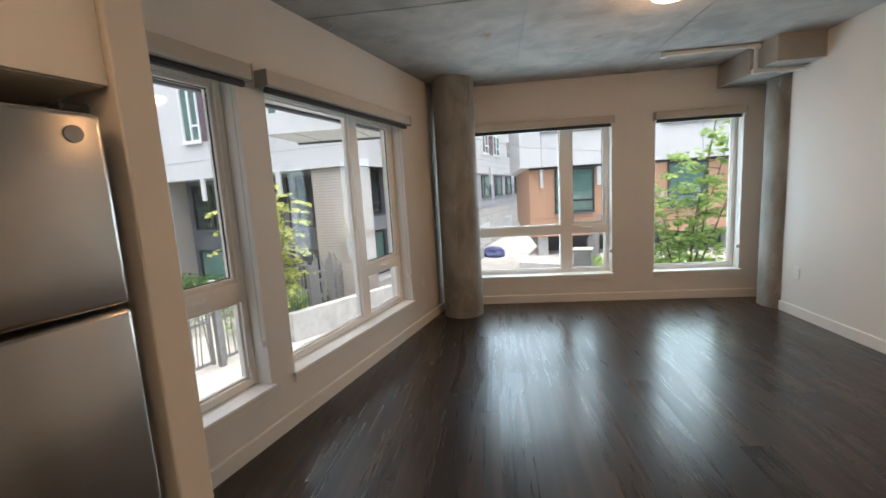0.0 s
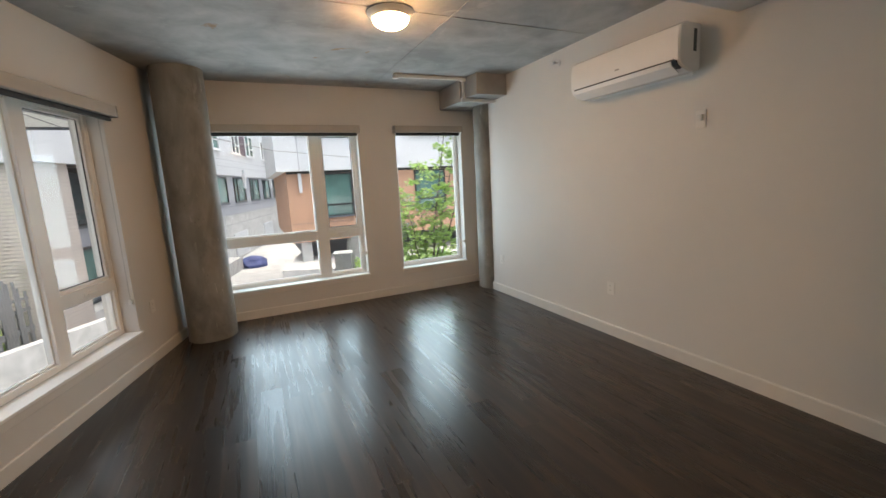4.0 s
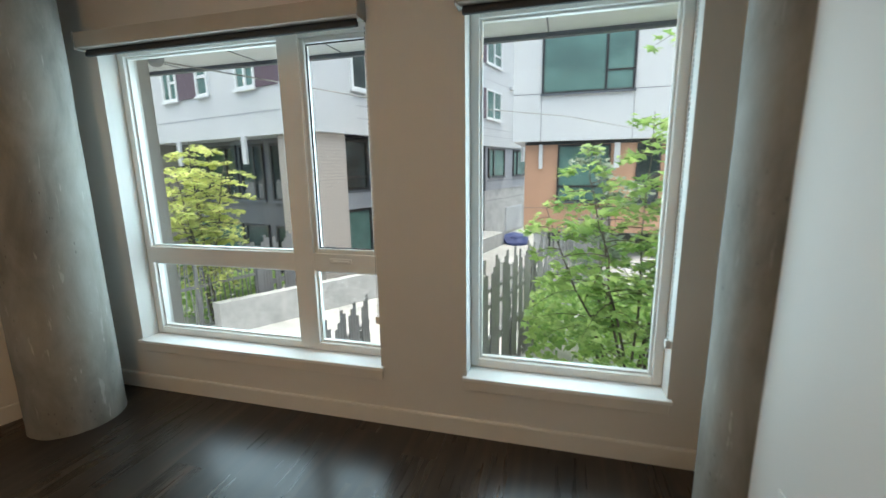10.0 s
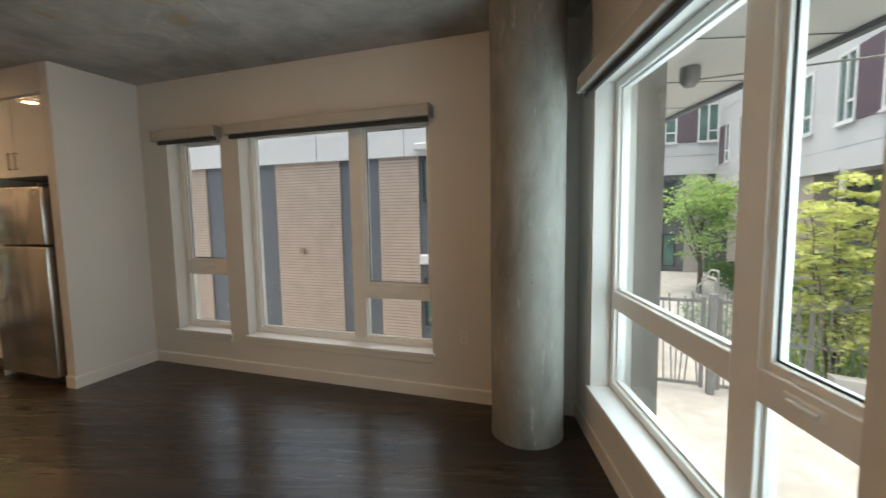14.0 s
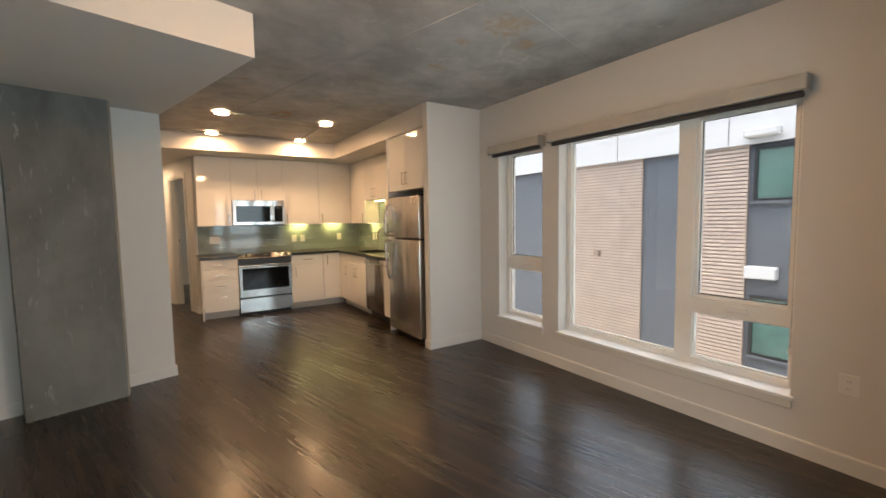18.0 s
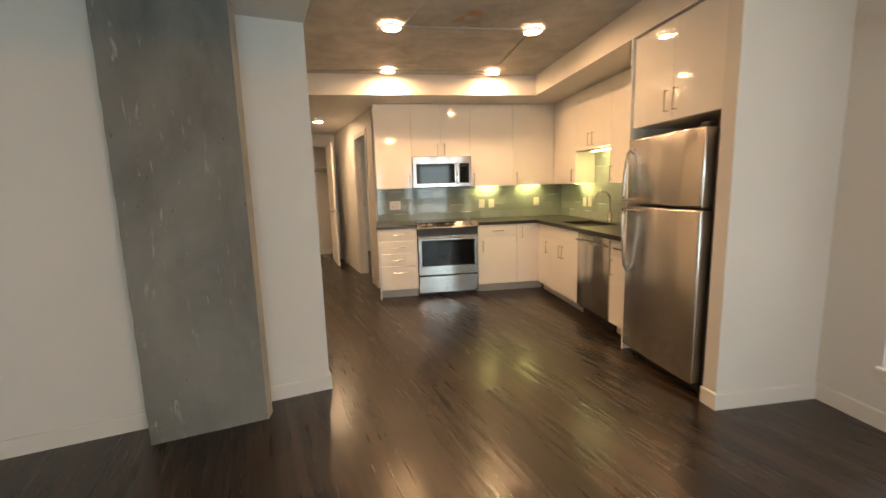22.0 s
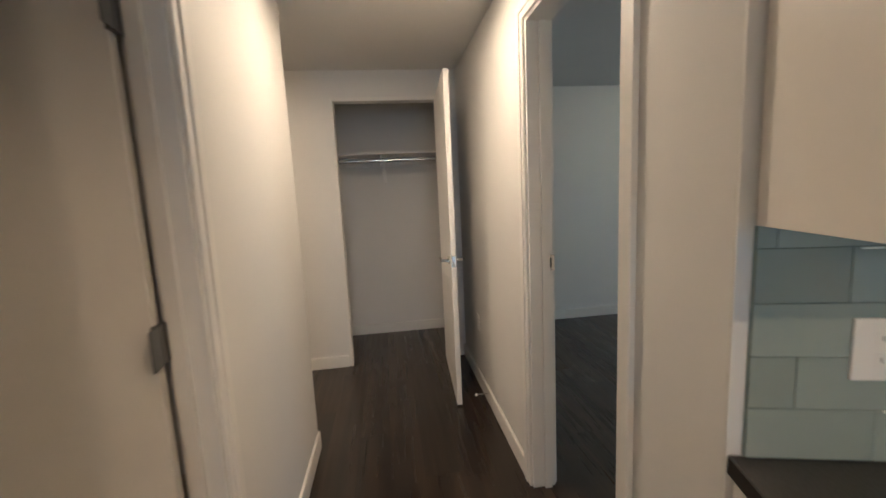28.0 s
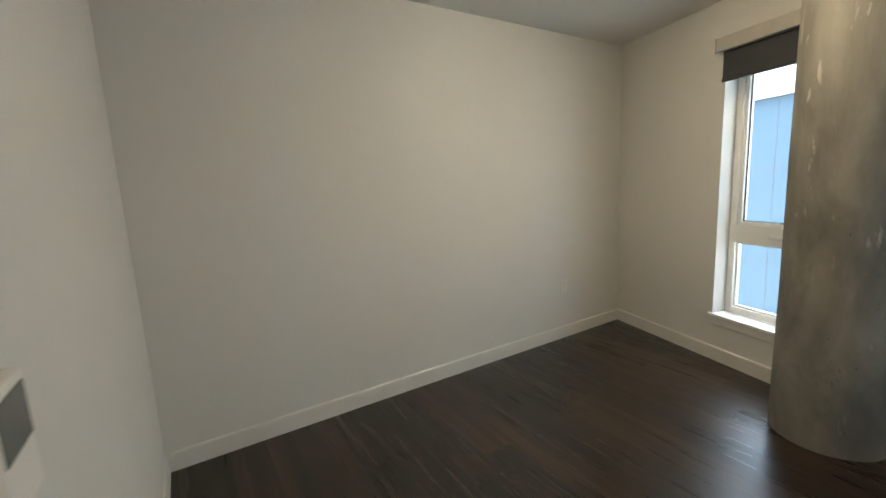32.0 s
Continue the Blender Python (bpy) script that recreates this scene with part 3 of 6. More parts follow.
def window(name, m, x0, x1, bars, cells, handles, label, blind_drop=0.0, chain=True, valance=(0.02, 0.02)):
    """A vinyl window in the opening x0..x1; bars are (x0, x1, z0, z1); cells are panes (x0, x1, z0, z1, sash)."""
    t = thing(name, m, label, "window", "windows", "structure")
    s, h = SILL, HEAD
    y0, y1 = 0.115, 0.185
    part("window_frame", bm_frame(x0, x1, s + 0.022, h, y0, y1, 0.045), M_vinyl, t)
    for b in bars:
        part("mullion", bm_box(b[0], b[1], y0 - 0.004, y1, b[2], b[3], 0.003), M_vinyl, t)
    for c in cells:
        a0, a1, c0, c1, sash = c
        if sash:
            part("sash", bm_frame(a0, a1, c0, c1, y0 + 0.012, y1 - 0.006, 0.026), M_vinyl, t)
            part("gasket", bm_frame(a0 + 0.026, a1 - 0.026, c0 + 0.026, c1 - 0.026, y0 + 0.03, y0 + 0.036, 0.006, 0.0), M_gasket, t)
            a0, a1, c0, c1 = a0 + 0.026, a1 - 0.026, c0 + 0.026, c1 - 0.026
        else:
            part("glazing_bead", bm_frame(a0, a1, c0, c1, y0 + 0.02, y0 + 0.05, 0.012, 0.002), M_vinyl, t)
            a0, a1, c0, c1 = a0 + 0.012, a1 - 0.012, c0 + 0.012, c1 - 0.012
        pane = part("pane", bm_box(a0, a1, y0 + 0.034, y0 + 0.038, c0, c1), M_glass, t)
        pane.visible_shadow = False
    part("window_sill", bm_box(x0 - 0.02, x1 + 0.02, -0.022, y0 + 0.002, s, s + 0.02, 0.004, 2), M_sill, t, "white painted window sill")
    part("apron", bm_box(x0 - 0.01, x1 + 0.01, -0.012, 0.0, s - 0.055, s - 0.001, 0.003), M_trim, t)
    for hx, hz, hw in handles:
        hd = part("crank_base", bm_box(hx - hw / 2, hx + hw / 2, y0 - 0.012, y0 + 0.006, hz - 0.016, hz + 0.016, 0.006, 2), M_vinyl, t)
        part("crank_handle", bm_box(hx - hw * 0.3, hx + hw * 0.42, y0 - 0.026, y0 - 0.012, hz - 0.009, hz + 0.006, 0.005, 2), M_vinyl, hd)
    v0, v1 = x0 - valance[0], x1 + valance[1]
    bl = thing("roller_blind", m, "beige fabric roller blind box with its dark shade rolled up" if blind_drop < 0.05 else "roller blind with the dark shade partly drawn down", "blind", "roller blinds")
    part("valance", bm_box(v0, v1, -0.095, -0.004, 2.098, 2.180, 0.003), M_valance, bl)
    part("end_cap", bm_box(v0 - 0.006, v0 - 0.0005, -0.099, -0.002, 2.09, 2.184, 0.002), M_conduit, bl)
    part("end_cap", bm_box(v1 + 0.0005, v1 + 0.006, -0.099, -0.002, 2.09, 2.184, 0.002), M_conduit, bl)
    part("shade", bm_box(v0 + 0.02, v1 - 0.02, -0.05, -0.044, 2.085 - blind_drop, 2.098), M_shade, bl, "dark grey shade cloth")
    part("bottom_rail", bm_box(v0 + 0.018, v1 - 0.018, -0.058, -0.036, 2.062 - blind_drop, 2.087 - blind_drop, 0.005, 2), M_shade, bl)
    if chain:
        bm = bmesh.new()
        for k in range(70):
            bm_box(x1 - 0.018, x1 - 0.0145, 0.02, 0.0235, 0.62 + 0.021 * k, 0.634 + 0.021 * k, bm=bm)
        part("bead_chain", bm, M_conduit, bl)
        part("chain_holder", bm_box(x1 - 0.026, x1 - 0.0005, 0.008, 0.036, 0.585, 0.625, 0.004, 2), M_plate, bl)
    return t


for a, b, w in ((*A1, SKY_W[0]), (*A2, SKY_W[0]), (*W1, SKY_W[2]), (*W2, SKY_W[2])):
    window_sky(-0.235, (a + b) / 2, (SILL + HEAD) / 2, -90, b - a - 0.3, HEAD - SILL - 0.3, w)
for a, b in (B1, B2):
    wx, wy = skew((a + b) / 2, 3.85 + 0.235)
    window_sky(wx, wy, (SILL + HEAD) / 2, 180 + TURN, b - a - 0.3, HEAD - SILL - 0.3, SKY_W[1])
S0, H0 = SILL + 0.067, HEAD - 0.045
window("window_1", SIDE, *A1, [(A1[0] + 0.04, A1[1] - 0.04, 0.865, 0.985)],
       [(A1[0] + 0.045, A1[1] - 0.045, 0.985, H0, True), (A1[0] + 0.045, A1[1] - 0.045, S0, 0.865, False)],
       [(A1[0] + 0.3, 0.93, 0.13)], "tall narrow white vinyl window with a casement above a fixed light", valance=(0.06, 0.03))
window("window_2", SIDE, *A2, [(2.165, 2.285, S0 - 0.02, H0 + 0.02), (2.28, A2[1] - 0.04, 0.725, 0.825)],
       [(A2[0] + 0.045, 2.165, S0, H0, False), (2.285, A2[1] - 0.045, 0.825, H0, True), (2.285, A2[1] - 0.045, S0, 0.725, False)],
       [(2.57, 0.775, 0.13)], "wide white vinyl window with one fixed pane and a casement", valance=(0.06, 0.03))
window("window_3", FRONT, *B1, [(2.435, 2.565, S0 - 0.02, H0 + 0.02), (B1[0] + 0.04, 2.437, 0.835, 0.94), (2.563, B1[1] - 0.04, 0.835, 0.94)],
       [(B1[0] + 0.045, 2.435, 0.94, H0, False), (B1[0] + 0.045, 2.435, S0, 0.835, False), (2.565, B1[1] - 0.045, 0.94, H0, True), (2.565, B1[1] - 0.045, S0, 0.835, False)],
       [(2.74, 0.90, 0.14)], "wide white vinyl window divided in four lights", valance=(0.03, 0.0))
window("window_4", FRONT, *B2, [], [(B2[0] + 0.045, B2[1] - 0.045, S0, H0, False)], [], "white vinyl window with one fixed pane", valance=(0.02, -0.03))
window("window_5", SIDE, *W1, [(W1[0] + 0.04, W1[1] - 0.04, 0.85, 0.97)],
       [(W1[0] + 0.045, W1[1] - 0.045, 0.97, H0, True), (W1[0] + 0.045, W1[1] - 0.045, S0, 0.85, False)],
       [(W1[0] + 0.33, 0.91, 0.13)], "tall narrow white bedroom window", blind_drop=0.15, chain=False, valance=(0.0, 0.02))
window("window_6", SIDE, *W2, [(W2[0] + 0.04, W2[1] - 0.04, 0.85, 0.97)],
       [(W2[0] + 0.045, W2[1] - 0.045, 0.97, H0, True), (W2[0] + 0.045, W2[1] - 0.045, S0, 0.85, False)],
       [(W2[0] + 0.4, 0.91, 0.13)], "white bedroom window beyond the column", chain=False)


def column(m, r, top, label, material):
    """A round cast column with form seams, slight waviness and a ragged foot."""
    bm = bmesh.new()
    n, k = 56, 40
    rings = []
    for j in range(k + 1):
        z = top * j / k
        ring = []
        for i in range(n):
            a = 2 * math.pi * i / n
            w = 0.0035 * noise.noise((math.cos(a) * 2, math.sin(a) * 2, z * 2.3)) + 0.0012 * noise.noise((math.cos(a) * 9, math.sin(a) * 9, z * 9))
            if j == 0:
                w += 0.004 * noise.noise((math.cos(a) * 6, math.sin(a) * 6, 3.1)) + 0.003
            ring.append(bm.verts.new(((r + w) * math.cos(a), (r + w) * math.sin(a), z)))
        rings.append(ring)
    for a, b in zip(rings, rings[1:]):
        for i in range(n):
            bm.faces.new((a[i], a[(i + 1) % n], b[(i + 1) % n], b[i]))
    bm.faces.new(rings[0][::-1])
    bm.faces.new(rings[-1])
    return solid("column", bm, material, m, label, "column", "concrete columns", "", True)


column(pose(0.29, 3.65, -0.01), 0.226, 2.66, "round bare concrete column in the window corner", M_col)
cx, cy = skew(4.705, 3.505)
column(pose(cx, cy, -0.01), 0.226, 2.66, "round bare concrete column set into the wall end", M_col)
column(pose(0.275, -6.18, -0.01), 0.229, 2.45, "round concrete column before the bedroom window", M_col)


def rough_block(x0, x1, y0, y1, z0, z1, nx, nz, amp):
    bm = bmesh.new()
    grid = []
    for j in range(nz + 1):
        row = []
        for i in range(nx + 1):
            x, z = x0 + (x1 - x0) * i / nx, z0 + (z1 - z0) * j / nz
            e = amp * noise.noise((x * 7, z * 7, 1.7))
            row.append(bm.verts.new((x + (amp * noise.noise((z * 14, 5.5, i)) if i in (0, nx) else 0), y1 + e, z)))
        grid.append(row)
    for j in range(nz):
        for i in range(nx):
            bm.faces.new((grid[j][i + 1], grid[j][i], grid[j + 1][i], grid[j + 1][i + 1]))
    back = [[bm.verts.new((x, y0, z)) for x in (x0, x1)] for z in (z0, z1)]
    bm.faces.new([grid[j][0] for j in range(nz, -1, -1)] + [back[0][0], back[1][0]])
    bm.faces.new([grid[j][nx] for j in range(nz + 1)] + [back[1][1], back[0][1]])
    bm.faces.new([grid[nz][i] for i in range(nx, -1, -1)] + [back[1][0], back[1][1]])
    bm.faces.new((back[0][0], back[0][1], back[1][1], back[1][0]))
    bmesh.ops.recalc_face_normals(bm, faces=bm.faces)
    return bm


pier = thing("concrete_pier", GRID, "dark grey rough concrete pier standing out of the white wall", "pier")
part("shaft", rough_block(3.13, 3.73, -1.53, -1.30, -0.01, 2.384, 24, 80, 0.004), M_pier, pier, smooth=True)
part("flank", bm_prism([(3.105, -1.53), (3.1295, -1.53), (3.1295, -1.303), (3.105, -1.372)], -0.01, 2.384), M_pier, pier)
part("edge_strip", bm_prism([(3.102, -1.373), (3.106, -1.371), (3.131, -1.299), (3.1275, -1.2965)], -0.01, 2.384), M_edge, pier, "paler bare chamfered arris")


def lever(parent, x, y, z, side, flip=1):
    """A lever handle on a door face; side is the outward way along local y."""
    r = part("rose", bm_cyl(0.026, 0, 0.010, 20, m=pose(x, y, z, -90 * side)), M_chrome, parent, "satin nickel lever handle")
    part("lever", bm_tube([(x, y + side * 0.008, z), (x, y + side * 0.045, z), (x + flip * 0.012, y + side * 0.054, z), (x + flip * 0.115, y + side * 0.054, z)], 0.0085, 10), M_chrome, r, smooth=True)


def door_leaf(name, m, width, height, label, lever_at, sides, hinges, lever_z=0.99):
    """A flush door hinged at local x=0, leaf along +x, thickness 0.035 to +y."""
    t = thing(name, m, label, "door", "", "structure")
    part("leaf", bm_box(0.004, width, 0, 0.035, 0.012, height, 0.002), M_door, t)
    for s in sides:
        lever(t, lever_at, 0.035 if s > 0 else 0.0, lever_z, s, -1)
    part("latch_plate", bm_box(width - 0.0005, width + 0.0015, 0.006, 0.029, 0.955, 1.025), M_chrome, t)
    for z in (0.32, 1.10, 1.875):
        hg = part("hinge", bm_box(-0.012, 0.003, hinges[0], hinges[1], z - 0.05, z + 0.05, 0.001), M_hinge, t, "dull steel hinge")
        part("hinge_leaf", bm_box(-0.0135, -0.0105, hinges[2], hinges[2] + 0.05 * hinges[3], z - 0.05, z + 0.05) if hinges[3] > 0 else bm_box(-0.0135, -0.0105, hinges[2] - 0.05, hinges[2], z - 0.05, z + 0.05), M_hinge, hg)
        part("hinge_pin", bm_cyl(0.006, z - 0.05, z + 0.05, 12, m=Matrix.Translation((0.0, hinges[2], 0))), M_hinge, hg)
    return t


# closet door, wide open along the hall wall
door_leaf("door_closet", turned(1.815, -7.010, 0, 87), 0.85, 2.175, "white flush closet door standing open into the hall", 0.78, (1, -1), (0.0, 0.034, 0.041, 1))
# bathroom door, open into the bathroom
door_leaf("door_bath", turned(2.826, -4.66, 0, 4), 0.70, 2.115, "white flush bathroom door standing open", 0.63, (1, -1), (0.002, 0.033, 0.041, 1))
# bedroom door, open into the bedroom
door_leaf("door_bedroom", turned(1.515, -4.64, 0, 197), 0.70, 2.115, "white flush bedroom door standing open", 0.635, (1, -1), (0.002, 0.033, -0.006, -1), 1.07)
strike = thing("strike_plate", turned(1.545, -5.326, 1.10, 0), "brushed nickel strike plate on the bedroom door jamb", "strike plate")
part("plate", bm_frame(-0.03, 0.03, -0.036, 0.036, -0.0005, 0.002, 0.014, 0.0005), M_chrome, strike)
part("latch_hole", bm_box(-0.016, 0.016, -0.0002, 0.001, -0.022, 0.022), M_black, strike)
trimc = bmesh.new()
bm_box(CLO[0] - 0.02, CLO[0], -7.028, -7.016, 0, CLO[2] + 0.03, 0.002, bm=trimc)
bm_box(CLO[1], CLO[1] + 0.02, -7.028, -7.016, 0, CLO[2] + 0.03, 0.002, bm=trimc)
bm_box(CLO[0], CLO[1], -7.028, -7.016, CLO[2], CLO[2] + 0.03, 0.002, bm=trimc)
structure("trim", trimc, M_trim, GRID, "thin white trim round the closet opening", "trim")

# ---- kitchen ----
def bar_handle(parent, x, y, z, length, upright, out=(0, 1)):
    """A flat steel bow handle; out is the horizontal way off the front."""
    h = length / 2
    ox, oy = out
    if upright:
        pts = [(x, y, z - h), (x + ox * 0.028, y + oy * 0.028, z - h), (x + ox * 0.028, y + oy * 0.028, z + h), (x, y, z + h)]
    else:
        tx, ty = -oy, ox
        pts = [(x - tx * h, y - ty * h, z), (x - tx * h + ox * 0.028, y - ty * h + oy * 0.028, z), (x + tx * h + ox * 0.028, y + ty * h + oy * 0.028, z), (x + tx * h, y + ty * h, z)]
    bm = bmesh.new()
    w = 0.005
    for p, q in zip(pts, pts[1:]):
        lo = [min(a, b) - w for a, b in zip(p, q)]
        hi = [max(a, b) + w for a, b in zip(p, q)]
        bm_box(lo[0], hi[0], lo[1], hi[1], lo[2], hi[2], 0.0015, bm=bm)
    return part("handle", bm, M_chrome, parent, "brushed nickel bar handle")


def cabinet(name, m, w, d, z0, z1, fronts, label, kick=False, basin=False):
    """A cabinet unit: local x along the run, front at y=0 (doors stand to +y), body behind.
    fronts: (kind, x0, x1, z0, z1, handle x, handle z, upright)."""
    t = thing(name, m, label, "cabinet", "kitchen cabinets")
    if basin:
        # open at the top, for the sink to hang in
        body = bm_box(0.001, w - 0.001, -d, -0.001, z0, z1 - 0.23)
        for x0, x1, y0, y1 in ((0.001, 0.017, -d, -0.001), (w - 0.017, w - 0.001, -d, -0.001), (0.017, w - 0.017, -0.017, -0.001), (0.017, w - 0.017, -d, -d + 0.012)):
            bm_box(x0, x1, y0, y1, z1 - 0.23, z1, bm=body)
        part("body", body, M_carcass, t)
    else:
        part("body", bm_box(0.001, w - 0.001, -d, -0.001, z0, z1, 0.001), M_carcass, t)
    if kick:
        part("toe_kick", bm_box(0.0, w, -d, -0.065, 0.0, z0 - 0.001), M_kick, t)
    for kind, x0, x1, a, b, hx, hz, up in fronts:
        f = part(kind, bm_box(x0 + 0.0015, x1 - 0.0015, 0.0, 0.019, a + 0.0015, b - 0.0015, 0.0012), M_gloss, t, "glossy white flat front")
        if hx is not None:
            bar_handle(f, hx, 0.019, hz, 0.13 if up else 0.14, up)
    return t


BACKY, SIDEX = -3.66, 0.0
FB, FS = -3.04, 0.60          # carcass fronts of the back and the side run
KZ, CZ = 0.11, 0.872
# base units along the back wall; local x runs to world -x
def back_run(x):
    return pose(x, FB, 0, 0, 0, 0)


cabinet("drawer_cabinet", back_run(2.18), 0.458, 0.61, KZ, CZ,
        [("drawer_front", 0, 0.458, 0.72, CZ, 0.229, 0.795, False), ("drawer_front", 0, 0.458, 0.565, 0.72, 0.229, 0.642, False),
         ("drawer_front", 0, 0.458, 0.41, 0.565, 0.229, 0.487, False), ("drawer_front", 0, 0.458, KZ, 0.41, 0.229, 0.33, False)], "glossy white base cabinet with four drawers", True)
solid("end_panel", bm_box(2.640, 2.658, -3.655, -3.02, 0.0, CZ, 0.001), M_gloss, None, "glossy white end panel of the base cabinets", "panel")
cabinet("base_cabinet", back_run(0.905), 0.505, 0.61, KZ, CZ,
        [("drawer_front", 0, 0.505, 0.72, CZ, 0.25, 0.795, False), ("door", 0, 0.505, KZ, 0.72, 0.45, 0.60, True)], "glossy white base cabinet with a drawer and a door", True)
corner_unit = cabinet("corner_cabinet", back_run(0.605), 0.30, 0.61, KZ, CZ, [("door", 0.016, 0.298, KZ, CZ, 0.235, 0.76, True)], "glossy white corner base cabinet", True)


part("toe_kick", bm_box(-0.078, -0.001, -0.60, -0.065, 0.0, KZ - 0.001), M_kick, corner_unit)


def side_run(y):
    return pose(FS, y, 0, 0, 0, -90)       # local x -> world -y, local y -> world +x


cabinet("base_cabinet", side_run(-2.66), 0.37, 0.595, KZ, CZ, [("drawer_front", 0.0, 0.3585, 0.72, CZ, None, 0, False), ("door", 0.0, 0.3585, KZ, 0.72, 0.05, 0.60, True)], "glossy white base cabinet in the corner", True)
cabinet("sink_cabinet", side_run(-1.94), 0.72, 0.595, KZ, CZ, [("false_front", 0, 0.72, 0.74, CZ, None, 0, False), ("door", 0, 0.36, KZ, 0.74, 0.32, 0.60, True), ("door", 0.36, 0.72, KZ, 0.74, 0.40, 0.60, True)], "glossy white sink base cabinet with two doors", True, basin=True)
cabinet("narrow_cabinet", side_run(-1.0), 0.318, 0.595, KZ, CZ, [("drawer_front", 0, 0.318, 0.73, CZ, 0.16, 0.80, False), ("door", 0, 0.318, KZ, 0.73, 0.275, 0.62, True)], "narrow glossy white base cabinet beside the dishwasher", True)
solid("tall_panel", bm_box(0.0, 0.70, -0.985, -0.965, 0.0, LOW, 0.001), M_gloss, None, "glossy white tall panel beside the refrigerator", "panel")

# worktop with a sink cut-out
CT0, CT1 = 0.873, 0.913
ctop = bmesh.new()
bm_box(2.178, 2.668, BACKY, -2.995, CT0, CT1, 0.003, bm=ctop)
solid("worktop_left", ctop, M_counter, None, "dark charcoal quartz worktop beside the range", "worktop")
ctop = bmesh.new()
SX0, SX1, SY0, SY1 = 0.11, 0.50, -2.60, -2.02
bm_box(0.655, 1.408, BACKY, -2.995, CT0, CT1, 0.002, bm=ctop)
bm_box(0.002, 0.655, BACKY, SY0, CT0, CT1, bm=ctop)
bm_box(0.002, SX0, SY0, SY1, CT0, CT1, bm=ctop)
bm_box(SX1, 0.655, SY0, SY1, CT0, CT1, bm=ctop)
bm_box(0.002, 0.655, SY1, -0.987, CT0, CT1, bm=ctop)
solid("worktop", ctop, M_counter, None, "dark charcoal quartz worktop round the corner", "worktop")
sink = thing("sink", pose((SX0 + SX1) / 2, (SY0 + SY1) / 2, CT0, 0, 0, 0), "stainless steel undermount sink", "sink")
sb = bmesh.new()
hx, hy = (SX1 - SX0) / 2, (SY1 - SY0) / 2
bm_box(-hx - 0.004, -hx + 0.002, -hy, hy, -0.19, -0.001, bm=sb)
bm_box(hx - 0.002, hx + 0.004, -hy, hy, -0.19, -0.001, bm=sb)
bm_box(-hx, hx, -hy - 0.004, -hy + 0.002, -0.19, -0.001, bm=sb)
bm_box(-hx, hx, hy - 0.002, hy + 0.004, -0.19, -0.001, bm=sb)
bm_box(-hx, hx, -hy, hy, -0.195, -0.19, bm=sb)
part("basin", sb, M_sink, sink)
part("drain", bm_cyl(0.04, -0.19, -0.186, 24), M_chrome, sink)
fau = thing("faucet", pose(0.065, -2.28, CT1), "tall gooseneck faucet in brushed nickel", "faucet")
part("base", bm_lathe([(0.027, 0), (0.027, 0.012), (0.021, 0.02), (0.019, 0.10), (0.015, 0.11)], 24), M_chrome, fau, smooth=True)
arc = [(0, 0, 0.10), (0, 0, 0.24)] + [(0.095 - 0.095 * math.cos(math.pi * i / 12), 0, 0.24 + 0.11 * math.sin(math.pi * i / 12)) for i in range(1, 13)] + [(0.19, 0, 0.20)]
part("spout", bm_tube(arc, 0.0115, 12), M_chrome, fau, smooth=True)
part("spray_head", bm_cyl(0.0145, 0.13, 0.205, 16, 0.013, m=Matrix.Translation((0.19, 0, 0))), M_chrome, fau, smooth=True)
part("lever", bm_tube([(0, 0.018, 0.06), (0, 0.045, 0.065), (0.01, 0.06, 0.11)], 0.006, 8), M_chrome, fau, smooth=True)
soap = thing("soap_dispenser", pose(0.065, -2.07, CT1), "small brushed nickel air gap cap on the worktop", "air gap")
part("cap", bm_lathe([(0.02, 0), (0.02, 0.05), (0.017, 0.06), (0.0, 0.062)], 20), M_chrome, soap, smooth=True)

# wall cabinets
UZ0, UZ1 = 1.355, LOW - 0.008
UB, US = -3.404, 0.241
def up_back(x):
    return pose(x, UB, 0, 0, 0, 0)


def up_side(y):
    return pose(US, y, 0, 0, 0, -90)


cabinet("wall_cabinet", up_back(2.178), 0.466, 0.25, UZ0, UZ1, [("door", 0, 0.466, UZ0, UZ1, 0.045, UZ0 + 0.10, True)], "tall glossy white wall cabinet with one door")
cabinet("wall_cabinet", up_back(1.415), 0.763, 0.25, 1.75, UZ1, [("door", 0, 0.3815, 1.75, UZ1, 0.335, 1.84, True), ("door", 0.3815, 0.763, 1.75, UZ1, 0.428, 1.84, True)], "glossy white wall cabinet above the microwave")
cabinet("wall_cabinet", up_back(0.83), 0.585, 0.25, UZ0, UZ1, [("door", 0, 0.585, UZ0, UZ1, 0.535, UZ0 + 0.10, True)], "tall glossy white wall cabinet with one door")
cabinet("wall_cabinet", up_back(0.262), 0.568, 0.25, UZ0, UZ1, [("door", 0, 0.568, UZ0, UZ1, 0.52, UZ0 + 0.10, True)], "tall glossy white corner wall cabinet")
cabinet("wall_cabinet", up_side(-2.745), 0.64, 0.236, UZ0, UZ1, [("door", 0.0, 0.635, UZ0, UZ1, 0.05, UZ0 + 0.10, True)], "tall glossy white wall cabinet beside the sink")
cabinet("wall_cabinet", up_side(-1.985), 0.758, 0.236, 1.735, UZ1, [("door", 0, 0.379, 1.735, UZ1, 0.335, 1.84, True), ("door", 0.379, 0.758, 1.735, UZ1, 0.424, 1.84, True)], "short glossy white wall cabinet above the sink")
cabinet("wall_cabinet", up_side(-0.988), 0.995, 0.236, UZ0, UZ1, [("door", 0.0, 0.995, UZ0, UZ1, 0.95, UZ0 + 0.10, True)], "tall glossy white wall cabinet beside the refrigerator")
